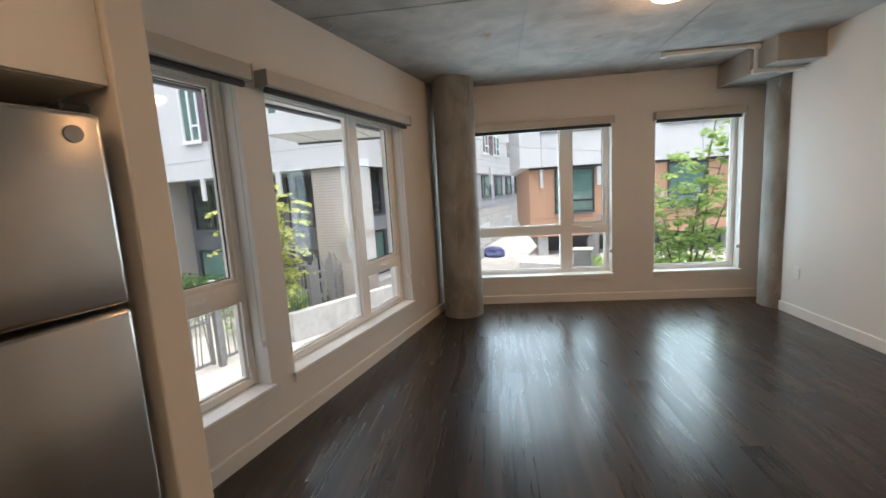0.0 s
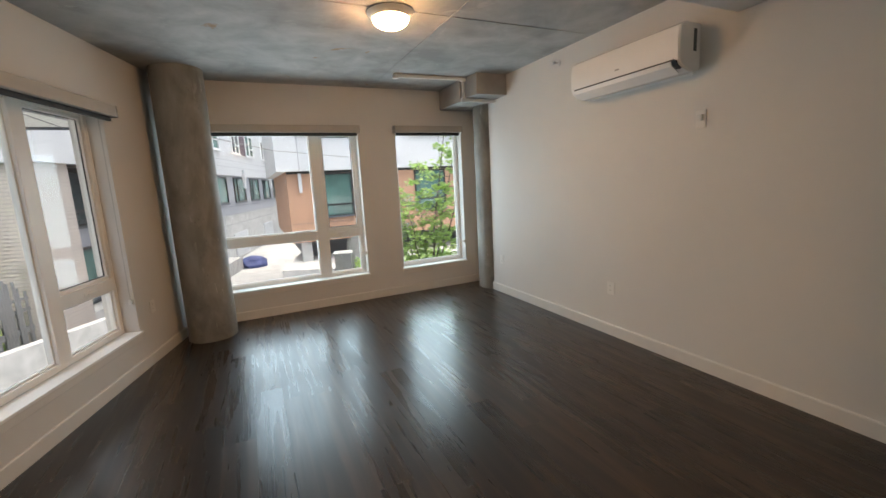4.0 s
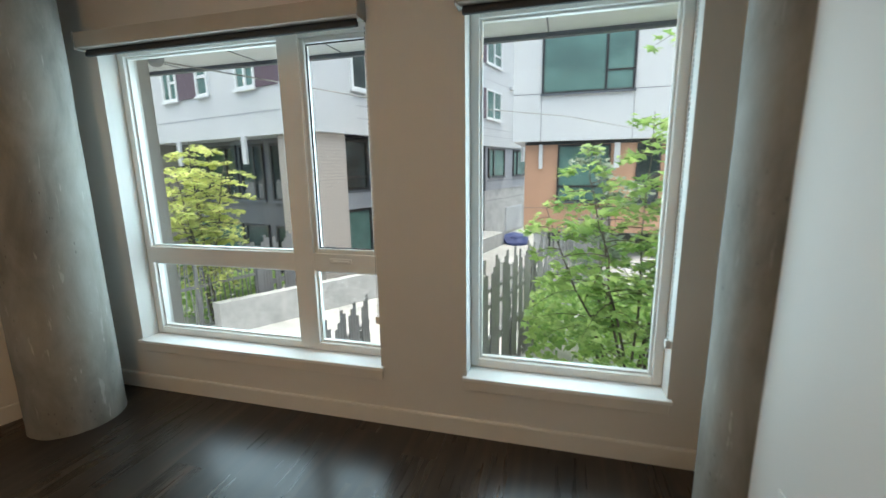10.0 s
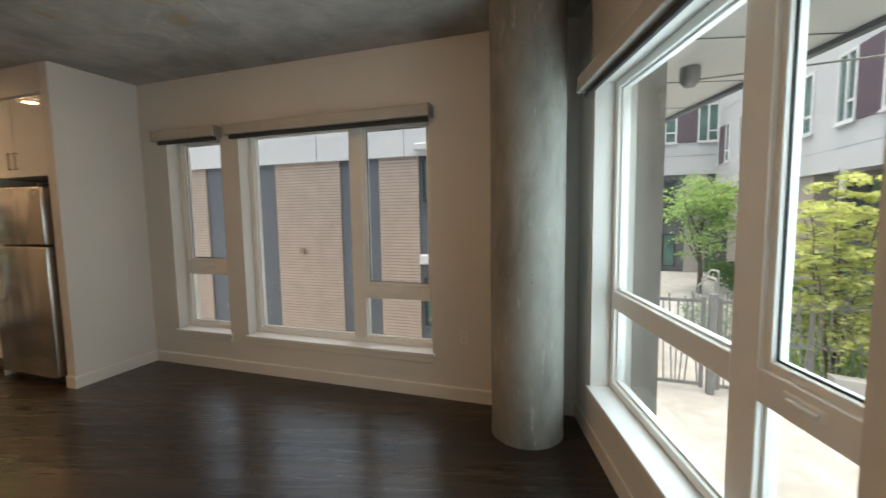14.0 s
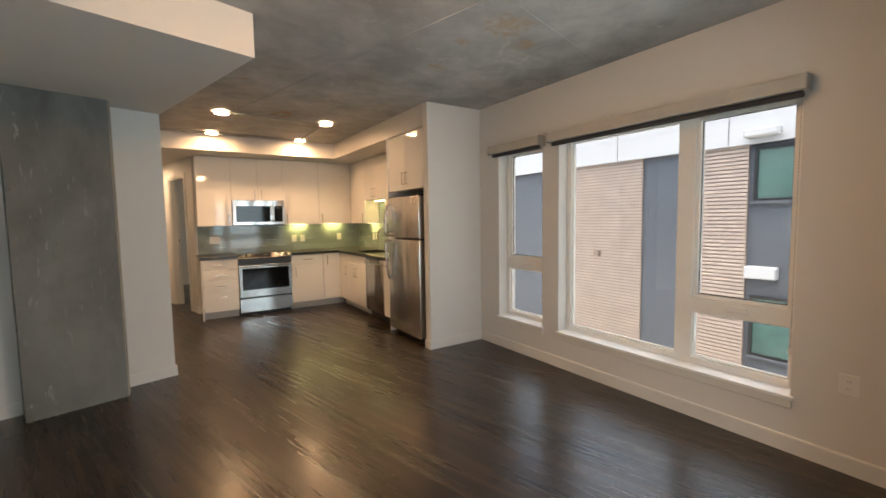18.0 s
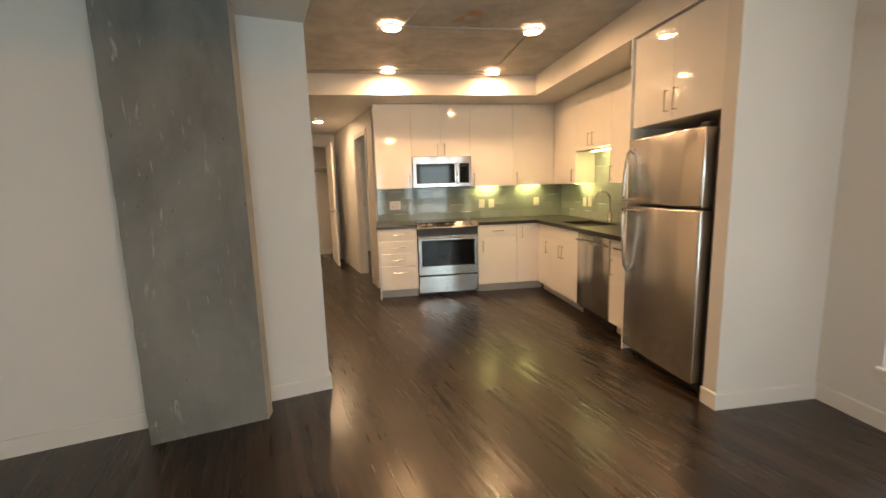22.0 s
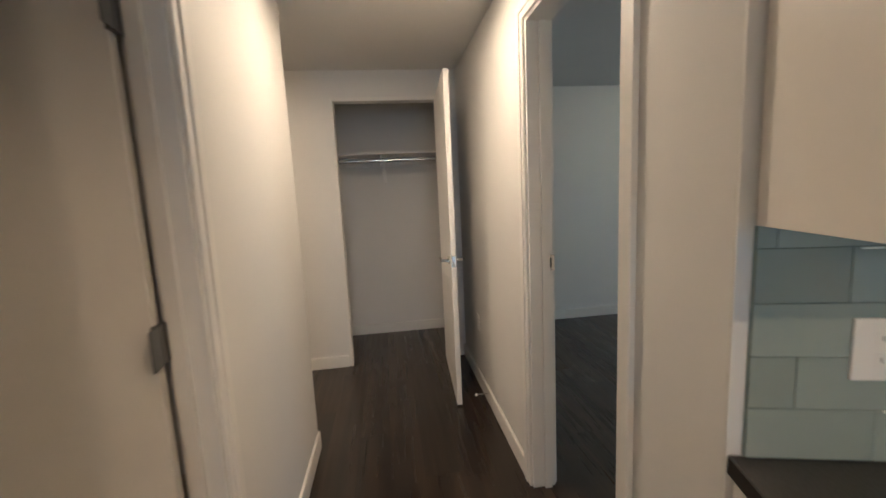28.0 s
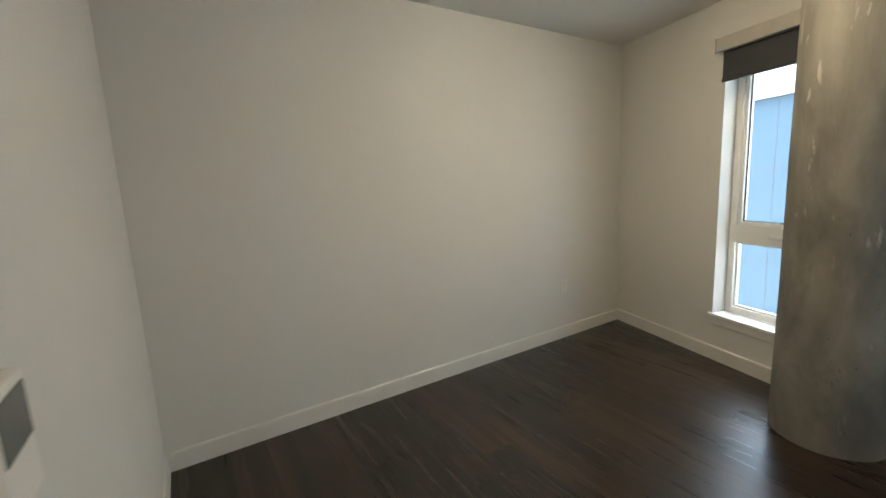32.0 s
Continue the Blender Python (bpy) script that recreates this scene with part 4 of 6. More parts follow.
cabinet("fridge_cabinet", pose(0.66, -0.108, 0, 0, 0, -90), 0.856, 0.655, 1.76, LOW - 0.008, [("door", 0, 0.428, 1.76, LOW - 0.008, 0.385, 1.89, True), ("door", 0.428, 0.856, 1.76, LOW - 0.008, 0.47, 1.89, True)], "glossy white cabinet above the refrigerator")
for x0, x1, y0, y1 in ((0.99, 1.27, -3.62, -3.57), (0.39, 0.67, -3.62, -3.57), (0.05, 0.10, -3.06, -2.78), (0.05, 0.10, -1.76, -1.48)):
    ul = thing("under_cabinet_light", pose(0, 0, 0), "short lit puck light under the wall cabinet", "light strip", "under cabinet lights")
    ya, yb = sorted((y0, y1))
    part("housing", bm_box(x0, x1, ya, yb, UZ0 - 0.004, UZ0 - 0.0005), M_plate, ul)
    part("diffuser", bm_box(x0 + 0.004, x1 - 0.004, ya + 0.004, yb - 0.004, UZ0 - 0.0055, UZ0 - 0.0042), M_puck, ul)
sl = thing("under_cabinet_light", pose(0.12, -2.36, 1.735), "bright lit bar under the short cabinet above the sink", "light strip", "under cabinet lights")
part("housing", bm_box(-0.03, 0.03, -0.28, 0.28, -0.014, -0.001), M_plate, sl)
part("diffuser", bm_box(-0.014, 0.014, -0.24, 0.24, -0.018, -0.0142), M_strip, sl)

def rounded(x0, x1, y0, y1, rad, n=5):
    """Outline of a rectangle with round corners."""
    pts = []
    for cx, cy, a0 in ((x1 - rad, y1 - rad, 0), (x0 + rad, y1 - rad, 90), (x0 + rad, y0 + rad, 180), (x1 - rad, y0 + rad, 270)):
        pts += [(cx + rad * math.cos(radians(a0 + 90 * k / n)), cy + rad * math.sin(radians(a0 + 90 * k / n))) for k in range(n + 1)]
    return pts


M_screen = plain("clock_screen", (0.10, 0.11, 0.10), 0.2)

# range
rg = thing("range", pose(1.414, -3.66, 0), "stainless steel slide-in electric range with black glass top", "range")
RW = 0.760
part("body", bm_box(0.002, RW - 0.002, 0.03, 0.62, 0.09, 0.885), M_black, rg)
part("foot_rail", bm_box(0.02, RW - 0.02, 0.05, 0.58, 0.0, 0.09), M_black, rg)
part("cooktop", bm_box(0.0, RW, 0.02, 0.60, 0.905, 0.921, 0.004, 2), M_blackglass, rg, "black ceramic glass cooktop")
cp = bmesh.new()
prof = [(0.595, 0.932), (0.683, 0.878), (0.690, 0.868), (0.684, 0.860), (0.60, 0.860), (0.585, 0.875)]
rows_ = []
for k in range(17):
    bow = 0.020 * math.sin(math.pi * k / 16)
    rows_.append([cp.verts.new((RW * k / 16, y + (bow if 0 < i < 5 and y > 0.61 else 0.0), z)) for i, (y, z) in enumerate(prof)])
for e0, e1 in zip(rows_, rows_[1:]):
    for i in range(len(prof)):
        cp.faces.new((e0[i], e0[(i + 1) % 6], e1[(i + 1) % 6], e1[i]))
cp.faces.new(rows_[0][::-1])
cp.faces.new(rows_[-1])
bmesh.ops.recalc_face_normals(cp, faces=cp.faces)
pan = part("control_panel", cp, M_steel, rg, "brushed steel control panel")
tilt = -math.degrees(math.atan2(0.054, 0.100))
dsp = part("display", bm_prism(rounded(-0.135, 0.135, -0.034, 0.030, 0.016), 0.0, 0.002), M_blackglass, pan, "long black touch display", m=pose(RW / 2, 0.645, 0.9065, tilt))
part("screen", bm_box(-0.035, 0.032, -0.016, 0.018, 0.002, 0.0026), M_screen, dsp, "grey clock screen")
for bx in (-0.11, -0.085, -0.06, 0.06, 0.085, 0.11):
    part("key", bm_box(bx - 0.008, bx + 0.008, -0.006, 0.006, 0.002, 0.0024), M_plate_shadow, dsp)
for kx in (0.078, 0.155, RW - 0.155, RW - 0.078):
    kn = part("knob", bm_lathe([(0.029, 0), (0.029, 0.004), (0.025, 0.010), (0.020, 0.012), (0.0, 0.012)], 28), M_chrome, pan, "bright chrome control knob", True, m=pose(kx, 0.641, 0.9065, tilt))
    part("grip", bm_box(-0.0055, 0.0055, -0.024, 0.024, 0.010, 0.028, 0.003, 2), M_chrome, kn, m=pose(0, 0, 0, 0, 0, 28 if kx < 0.4 else -28))
    part("knob_skirt", bm_cyl(0.031, 0.0, 0.003, 28), M_black, kn)
part("vent_gap", bm_box(0.004, RW - 0.004, 0.60, 0.662, 0.77, 0.860), M_black, rg)
od = part("oven_door", bm_box(0.004, RW - 0.004, 0.615, 0.655, 0.275, 0.80, 0.004, 2), M_steel, rg, "brushed steel oven door")
part("oven_window", bm_box(0.045, RW - 0.045, 0.650, 0.657, 0.385, 0.712, 0.003, 2), M_blackglass, od, "black oven window")
part("oven_handle", bm_tube([(0.018, 0.655, 0.752), (0.018, 0.692, 0.752), (0.04, 0.702, 0.752), (RW - 0.04, 0.702, 0.752), (RW - 0.018, 0.692, 0.752), (RW - 0.018, 0.655, 0.752)], 0.016, 14), M_steel, od, smooth=True)
part("badge", bm_cyl(0.016, 0, 0.003, 24, m=pose(RW / 2, 0.655, 0.335, -90)), M_chrome, od)
for k in range(5):
    part("vent_slot", bm_box(0.03 + 0.142 * k, 0.155 + 0.142 * k, 0.6545, 0.6562, 0.781, 0.788), M_black, od)
part("drawer", bm_box(0.004, RW - 0.004, 0.60, 0.648, 0.045, 0.258, 0.006, 2), M_steel, rg, "brushed steel storage drawer")
part("drawer_gap", bm_box(0.006, RW - 0.006, 0.60, 0.64, 0.258, 0.275), M_black, rg)
M_ring = plain("faint_ring_print", (0.045, 0.045, 0.045), 0.3)
for (bx, by, br) in ((0.2, 0.18, 0.09), (0.56, 0.18, 0.075), (0.2, 0.43, 0.075), (0.56, 0.43, 0.10)):
    part("burner_ring", bm_lathe([(br, 0.0), (br, 0.0006), (br - 0.003, 0.0006), (br - 0.003, 0.0)], 40, False), M_ring, rg, m=Matrix.Translation((bx, by, 0.9211)))

# microwave
mw = thing("microwave", pose(1.415, -3.655, 1.352), "stainless steel over-the-range microwave", "microwave")
part("body", bm_box(0.002, 0.758, 0, 0.315, 0.012, 0.395), M_black, mw)
part("grille", bm_box(0.02, 0.74, 0.05, 0.30, 0.0, 0.012), M_black, mw)
dr = part("door", bm_box(0.172, 0.760, 0.315, 0.345, 0.008, 0.396, 0.004, 2), M_steel, mw, "brushed steel microwave door")
part("window", bm_box(0.2182, 0.7138, 0.340, 0.3465, 0.0542, 0.306, 0.001), M_blackglass, dr)
part("badge", bm_cyl(0.017, 0, 0.003, 24, m=pose(0.38, 0.345, 0.352, -90)), M_chrome, dr)
part("handle", bm_tube([(0.195, 0.345, 0.045), (0.195, 0.375, 0.055), (0.195, 0.378, 0.18), (0.195, 0.375, 0.305), (0.195, 0.345, 0.315)], 0.012, 12), M_steel_v, dr, smooth=True)
pn = part("control_panel", bm_box(0.0, 0.170, 0.315, 0.344, 0.008, 0.396, 0.003), M_steel, mw)
part("keypad", bm_box(0.033, 0.160, 0.344, 0.3455, 0.055, 0.306), M_blackglass, pn, "black touch keypad")
part("display", bm_box(0.06, 0.14, 0.3455, 0.346, 0.265, 0.292), M_black, pn)

# refrigerator; local x to world +x
fr = thing("refrigerator", pose(0.02, -0.12, 0), "stainless steel top-freezer refrigerator", "refrigerator")
FD = 0.66
part("case", bm_box(0.0, FD - 0.04, -0.79, -0.06, 0.02, 1.665, 0.006), plain("grey_fridge_side", (0.10, 0.10, 0.10), 0.45), fr, "dark grey textured case")
part("base_grille", bm_box(0.05, FD - 0.03, -0.78, -0.07, 0.0, 0.06), M_black, fr)
for nm, z0, z1 in (("freezer_door", 1.195, 1.675), ("fridge_door", 0.07, 1.183)):
    bmd = bm_box(FD - 0.035, FD + 0.055, -0.80, -0.05, z0, z1, 0.014, 3)
    dd = part(nm, bmd, M_steel_v, fr, "brushed steel door", True)
    hz0, hz1 = (1.225, 1.60) if nm == "freezer_door" else (0.68, 1.155)
    ring = []
    for k in range(13):
        u = k / 12
        z = hz0 + (hz1 - hz0) * u
        o = 0.055 * (u ** 0.35 if nm == "fridge_door" else (1 - u) ** 0.35) if 0 < u < 1 else (0.055 if (u == 1) == (nm == "fridge_door") else 0.0)
        ring.append((FD + 0.055 + o, -0.765, z))
    if nm == "freezer_door":
        ring = [(FD + 0.055, -0.765, hz0)] + ring
    else:
        ring = ring + [(FD + 0.055, -0.765, hz1)]
    part("handle", bm_tube(ring, 0.014, 10), M_steel_v, dd, "curved dark steel handle", True)
part("badge", bm_cyl(0.02, 0, 0.003, 28, m=pose(FD + 0.055, -0.115, 1.62, 0, 90)), M_chrome, fr, "round maker's badge")
part("hinge_cap", bm_box(FD - 0.03, FD + 0.03, -0.12, -0.055, 1.675, 1.70, 0.006, 2), M_black, fr)

# dishwasher; local x to world -y, front to world +x
dw = thing("dishwasher", pose(0.60, -1.322, 0, 0, 0, -90), "stainless steel dishwasher between white cabinets", "dishwasher")
part("tub", bm_box(0.004, 0.596, -0.56, -0.001, 0.09, 0.868), M_black, dw)
part("door_panel", bm_box(0.003, 0.597, 0.0, 0.028, 0.115, 0.868, 0.005, 2), M_steel_v, dw, "brushed steel door", True)
part("control_edge", bm_box(0.003, 0.597, -0.03, 0.026, 0.8685, 0.8725), M_black, dw)
part("handle", bm_tube([(0.05, 0.028, 0.795), (0.05, 0.062, 0.80), (0.30, 0.07, 0.80), (0.55, 0.062, 0.80), (0.55, 0.028, 0.795)], 0.011, 12), M_steel, dw, "long bar handle", True)
part("kick_plate", bm_box(0.003, 0.597, -0.07, -0.05, 0.0, 0.10), M_black, dw)
part("badge", bm_cyl(0.008, 0, 0.002, 16, m=pose(0.30, 0.028, 0.18, -90)), M_chrome, dw)


# switches and sockets
def socket(m, label, kind="outlet", gangs=1):
    """A wall plate on local x-z, facing local -y."""
    t = thing("wall_" + kind, m, label, kind, "wall plates")
    w = 0.0575 * gangs / 2 + 0.012 + (0.0 if gangs == 1 else 0.005)
    part("plate", bm_box(-w, w, -0.006, 0, -0.0575, 0.0575, 0.003, 2), M_plate, t)
    for g in range(gangs):
        cxg = (g - (gangs - 1) / 2) * 0.046
        if kind == "outlet":
            for dz in (0.02, -0.02):
                f = part("receptacle", bm_box(cxg - 0.0165, cxg + 0.0165, -0.0075, -0.006, dz - 0.0145, dz + 0.0145, 0.0007), M_plate, t)
                for sx in (-0.006, 0.006):
                    part("slot", bm_box(cxg + sx - 0.0011, cxg + sx + 0.0011, -0.0078, -0.0074, dz - 0.003, dz + 0.006), M_black, f)
        else:
            part("rocker", bm_box(cxg - 0.0165, cxg + 0.0165, -0.009, -0.006, -0.033, 0.033, 0.0015), M_plate, t)
    return t


def on_back(x, z):
    return pose(x, -3.6495, z, 0, 0, 180)


def on_side(y, z):
    return pose(0.0105, y, z, 0, 0, 90)


socket(on_back(2.406, 1.13), "white double outlet plate on the green tiles", gangs=2)
socket(on_back(1.20, 1.115), "white outlet plate on the green tiles")
socket(on_back(1.06, 1.113), "white switch plate on the green tiles", "switch")
socket(on_back(0.40, 1.12), "white outlet plate on the green tiles")
socket(on_side(-2.97, 1.12), "white switch plate beside the sink", "switch")
socket(on_side(-2.84, 1.125), "white outlet plate beside the sink")

# ---- living room, hall, closet and bedroom things ----
def on_east(b, z):
    return turned(4.57, b, z, -90)


def on_hall(b, z):
    return turned(HALL, b, z, -90)


# dome lamps
def dome_lamp(m, glass, label):
    t = thing("ceiling_lamp", m, label, "ceiling lamp", "dome lamps")
    part("base_ring", bm_lathe([(0.0, 0.0), (0.164, 0.0), (0.168, -0.004), (0.166, -0.009), (0.0, -0.009)], 48), M_hinge, t, "thin dark metal edge", True)
    part("pan", bm_lathe([(0.0, -0.0092), (0.162, -0.0092), (0.158, -0.016), (0.140, -0.038), (0.129, -0.048), (0.0, -0.048)], 48), M_plate, t, "cream sloping lamp pan", True)
    prof = [(0.126, -0.0485)] + [(0.125 * math.cos(math.pi / 2 * k / 10), -0.050 - 0.064 * math.sin(math.pi / 2 * k / 10)) for k in range(1, 10)] + [(0.0, -0.114)]
    part("shade", bm_lathe(prof, 48), glass, t, "lit frosted glass dome", True)


dome_lamp(pose(2.25, 2.25, CEIL - 0.001), M_lampwarm, "round dome lamp, lit, on the concrete ceiling")
dome_lamp(pose(1.18, -6.28, BEDCEIL - 0.001), M_lampbed, "round dome lamp, lit, on the bedroom ceiling")


def disc_lamp(m, label, glass=None, r=0.078):
    t = thing("disc_lamp", m, label, "ceiling lamp", "disc lamps")
    part("rim", bm_lathe([(r * 0.845, -0.0165), (r * 0.90, -0.020), (r * 0.97, -0.017), (r, -0.010), (r, 0.0), (r * 0.845, 0.0)], 40, False), M_plate, t, "", True)
    part("diffuser", bm_cyl(r * 0.84, -0.0170, -0.006, 40), glass or M_lampdisc, t, "lit warm diffuser")


LIGHTS = ((2.455, -1.46), (1.295, -1.46), (2.455, -2.70), (1.285, -2.72))
for x, y in LIGHTS:
    disc_lamp(pose(x, y, CEIL - 0.012), "round lit disc lamp on the kitchen ceiling")
    bx = thing("junction_box", pose(x, y, CEIL), "small round grey box above the disc lamp", "junction box")
    part("box", bm_cyl(0.055, -0.012, 0.0, 24), M_conduit, bx)
disc_lamp(pose(3.475, -4.70, LOW), "round lit disc lamp on the hall ceiling", M_lamphall)
ex, ey = skew(3.75, -6.7)
disc_lamp(pose(ex, ey, LOW), "round lit disc lamp on the entry ceiling", M_lamphall)


def conduit(points, label="thin grey steel conduit along the concrete ceiling", r=0.009):
    t = thing("conduit", pose(*points[0]), label, "conduit", "conduits")
    base = Vector(points[0])
    part("pipe", bm_tube([Vector(p) - base for p in points], r, 8), M_conduit, t, smooth=True)
    for p, q in zip(points, points[1:]):
        c = (Vector(p) + Vector(q)) / 2 - base
        part("clip", bm_box(c.x - 0.014, c.x + 0.014, c.y - 0.014, c.y + 0.014, c.z - 0.012, c.z + 0.01, 0.002), M_conduit, t)


zc = CEIL - 0.010
conduit([(2.40, -1.46, zc), (1.35, -1.46, zc)])
conduit([(2.40, -2.70, zc), (1.34, -2.72, zc)])
conduit([(1.295, -1.52, zc), (1.285, -2.66, zc)])
conduit([(3.45, -2.78, zc), (2.80, -2.74, zc), (2.51, -2.70, zc)])

sk_ = thing("sprinkler", pose(2.79, -0.83, CEIL - 0.001), "small white sprinkler head on the concrete ceiling", "sprinkler")
part("escutcheon", bm_lathe([(0.030, 0.0), (0.030, -0.004), (0.018, -0.012), (0.0, -0.012)], 24), M_plate, sk_, "", True)
part("head", bm_cyl(0.009, -0.040, -0.011, 14), M_chrome, sk_)
part("deflector", bm_cyl(0.017, -0.044, -0.040, 18), M_chrome, sk_)

# split air conditioner on the east wall
ac = thing("air_conditioner", turned(4.57, 1.09, 2.09, -90), "white wall-mounted split air conditioner with its flap ajar", "air conditioner")
prof = [(0.0, 0.02), (0.0, 0.305), (-0.15, 0.31), (-0.20, 0.285), (-0.215, 0.20), (-0.212, 0.085), (-0.195, 0.045), (-0.12, 0.005), (-0.05, 0.0)]
bma = bmesh.new()
ends = [[bma.verts.new((x, y, z)) for y, z in prof] for x in (-0.505, 0.505)]
n = len(prof)
for i in range(n):
    bma.faces.new((ends[0][i], ends[0][(i + 1) % n], ends[1][(i + 1) % n], ends[1][i]))
bma.faces.new(ends[0][::-1])
bma.faces.new(ends[1])
bmesh.ops.recalc_face_normals(bma, faces=bma.faces)
bmesh.ops.bevel(bma, geom=[e for e in bma.edges if e.is_manifold and e.calc_face_angle(0) > 0.9], offset=0.008, segments=3, affect="EDGES")
part("body", bma, M_acbody, ac, "glossy white rounded casing", True)


def along_x(pts, x0, x1):
    bm = bmesh.new()
    ends = [[bm.verts.new((x, y, z)) for y, z in pts] for x in (x0, x1)]
    k = len(pts)
    for i in range(k):
        bm.faces.new((ends[0][i], ends[0][(i + 1) % k], ends[1][(i + 1) % k], ends[1][i]))
    bm.faces.new(ends[0][::-1])
    bm.faces.new(ends[1])
    bmesh.ops.recalc_face_normals(bm, faces=bm.faces)
    return bm


part("outlet_gap", along_x([(-0.2165, 0.078), (-0.2165, 0.070), (-0.200, 0.068), (-0.200, 0.080)], -0.455, 0.47), M_black, ac, "dark gap above the flap")
part("flap", along_x([(-0.216, 0.068), (-0.204, 0.040), (-0.130, -0.004), (-0.126, 0.001), (-0.200, 0.052), (-0.210, 0.070)], -0.455, 0.448), M_acbody, ac, "long air flap")
part("flap_end_gap", along_x([(-0.2145, 0.070), (-0.198, 0.040), (-0.160, 0.020), (-0.150, 0.030), (-0.205, 0.070)], 0.450, 0.485), M_black, ac, "dark opening beside the flap")
part("side_vent", bm_box(0.5052, 0.507, -0.075, -0.045, 0.13, 0.27), M_plate_shadow, ac)
part("logo_plate", bm_box(-0.02, 0.02, -0.2165, -0.2145, 0.125, 0.135), M_conduit, ac)
part("back_plate", bm_box(-0.46, 0.46, -0.01, 0.0, -0.004, 0.0195), M_plate, ac)

socket(on_east(1.325, 0.435), "white outlet plate low on the plain wall")
socket(on_east(3.11, 0.435), "white outlet plate near the corner column")
rs = thing("remote_holder", on_east(0.56, 1.78), "small white control plate under the air conditioner", "control")
part("plate", bm_box(-0.036, 0.036, -0.007, 0, -0.06, 0.06, 0.003, 2), M_plate, rs)
part("cradle", bm_box(-0.018, 0.018, -0.026, -0.007, -0.012, 0.03, 0.006, 2), M_plate, rs)
sp = thing("sprinkler", on_east(2.0, 2.523), "small sprinkler head high on the wall", "sprinkler")
part("escutcheon", bm_cyl(0.028, 0, 0.008, 24, m=pose(0, 0, 0, 90)), M_plate, sp)
part("head", bm_tube([(0, -0.008, 0), (0, -0.05, 0)], 0.008, 10), M_chrome, sp)
part("deflector", bm_box(-0.014, 0.014, -0.055, -0.05, -0.01, 0.012), M_chrome, sp)
socket(pose(0, 3.155, 0.49, 0, 0, 90), "white outlet plate on the wall beside the column")

# duct box and pipes at the ceiling corner
du = thing("duct_box", turned(4.30, 3.3, 2.38), "beige painted duct box stepped under the ceiling corner", "duct")
part("long_box", bm_box(-0.16, 0.40, -0.05, 0.549, 0.01, 0.268, 0.004), M_duct, du)
part("short_box", bm_box(-0.13, 0.268, -0.40, -0.051, 0.03, 0.268, 0.004), M_duct, du)
part("flange", bm_box(-0.145, 0.268, -0.12, -0.085, 0.015, 0.2695, 0.003), M_duct, du)
part("branch_pipe", bm_tube([(-0.175, -0.17, 0.005), (0.12, -0.17, 0.0), (0.25, -0.16, 0.0)], 0.02, 12), M_plate, du, smooth=True)
part("drop_pipe", bm_tube([(-0.175, -0.17, 0.24), (-0.175, -0.17, 0.0)], 0.018, 12), M_plate, du, smooth=True)
part("ceiling_pipe", bm_tube([(-1.0, -0.17, 0.232), (-0.175, -0.17, 0.238)], 0.021, 12), M_plate, du, "white painted pipe under the slab", True)
for fx, fz in ((-0.175, 0.232), (-0.175, 0.005), (0.05, 0.0)):
    part("pipe_joint", bm_tube([(fx - 0.03, -0.17, fz), (fx + 0.03, -0.17, fz)], 0.026, 14), M_plate, du, smooth=True)
part("pipe_elbow", bm_lathe([(0.0, 0), (0.032, 0.004), (0.034, 0.03), (0.026, 0.05), (0.0, 0.052)], 20), M_plate, du, "", True, m=pose(-1.0, -0.17, 0.20))

# hall wall plates
socket(on_hall(-3.24, 1.082), "white double switch plate on the hall wall", "switch", 2)
th = thing("thermostat", on_hall(-1.965, 1.094), "white wall thermostat with a grey screen", "thermostat")
part("case", bm_box(-0.055, 0.055, -0.028, 0, -0.075, 0.075, 0.006, 3), M_plate, th, smooth=True)
part("screen", bm_box(-0.042, 0.042, -0.0295, -0.028, 0.005, 0.06), M_plate_shadow, th, "grey display")
for dx in (-0.025, 0.0, 0.025):
    part("button", bm_box(dx - 0.009, dx + 0.009, -0.0305, -0.028, -0.05, -0.036, 0.001), M_conduit, th)
socket(on_hall(-1.665, 1.093), "white double switch plate beside the thermostat", "switch", 2)
socket(on_hall(-2.39, 0.425), "white outlet plate low on the hall wall")
socket(turned(1.63, -6.456, 0.48, 90), "white outlet plate low on the hall wall")
sd = thing("smoke_detector", turned(2.2, -5.2, LOW), "white round smoke detector on the hall ceiling", "smoke detector")
part("case", bm_cyl(0.02, -0.012, 0, 20), M_plate, sd)
ds = thing("door_stop", turned(1.644, -6.19, 0.055, 0), "small chrome door stop on the baseboard", "door stop")
part("rod", bm_tube([(0, 0, 0), (0.075, 0, 0)], 0.005, 8), M_chrome, ds)
part("tip", bm_cyl(0.009, 0.072, 0.085, 12, m=pose(0, 0, 0, 0, 90)), M_plate, ds)

# closet
cs = thing("closet_shelf", turned(1.66, -7.83, 1.80), "white closet shelf with a steel hanging rod", "shelf")
part("shelf_board", bm_box(-0.029, 1.289, 0.0, 0.38, 0.0, 0.02, 0.002), M_trim, cs)
part("cleat", bm_box(-0.029, 1.289, 0.0, 0.018, -0.09, -0.001), M_trim, cs)
part("rod", bm_tube([(-0.028, 0.30, -0.05), (1.288, 0.30, -0.05)], 0.015, 14), M_chrome, cs, "steel hanging rod", True)
part("bracket", bm_box(0.60, 0.612, 0.018, 0.32, -0.075, -0.001), M_plate, cs)
part("bracket_hook", bm_tube([(0.606, 0.30, -0.072), (0.606, 0.33, -0.05)], 0.006, 8), M_chrome, cs)
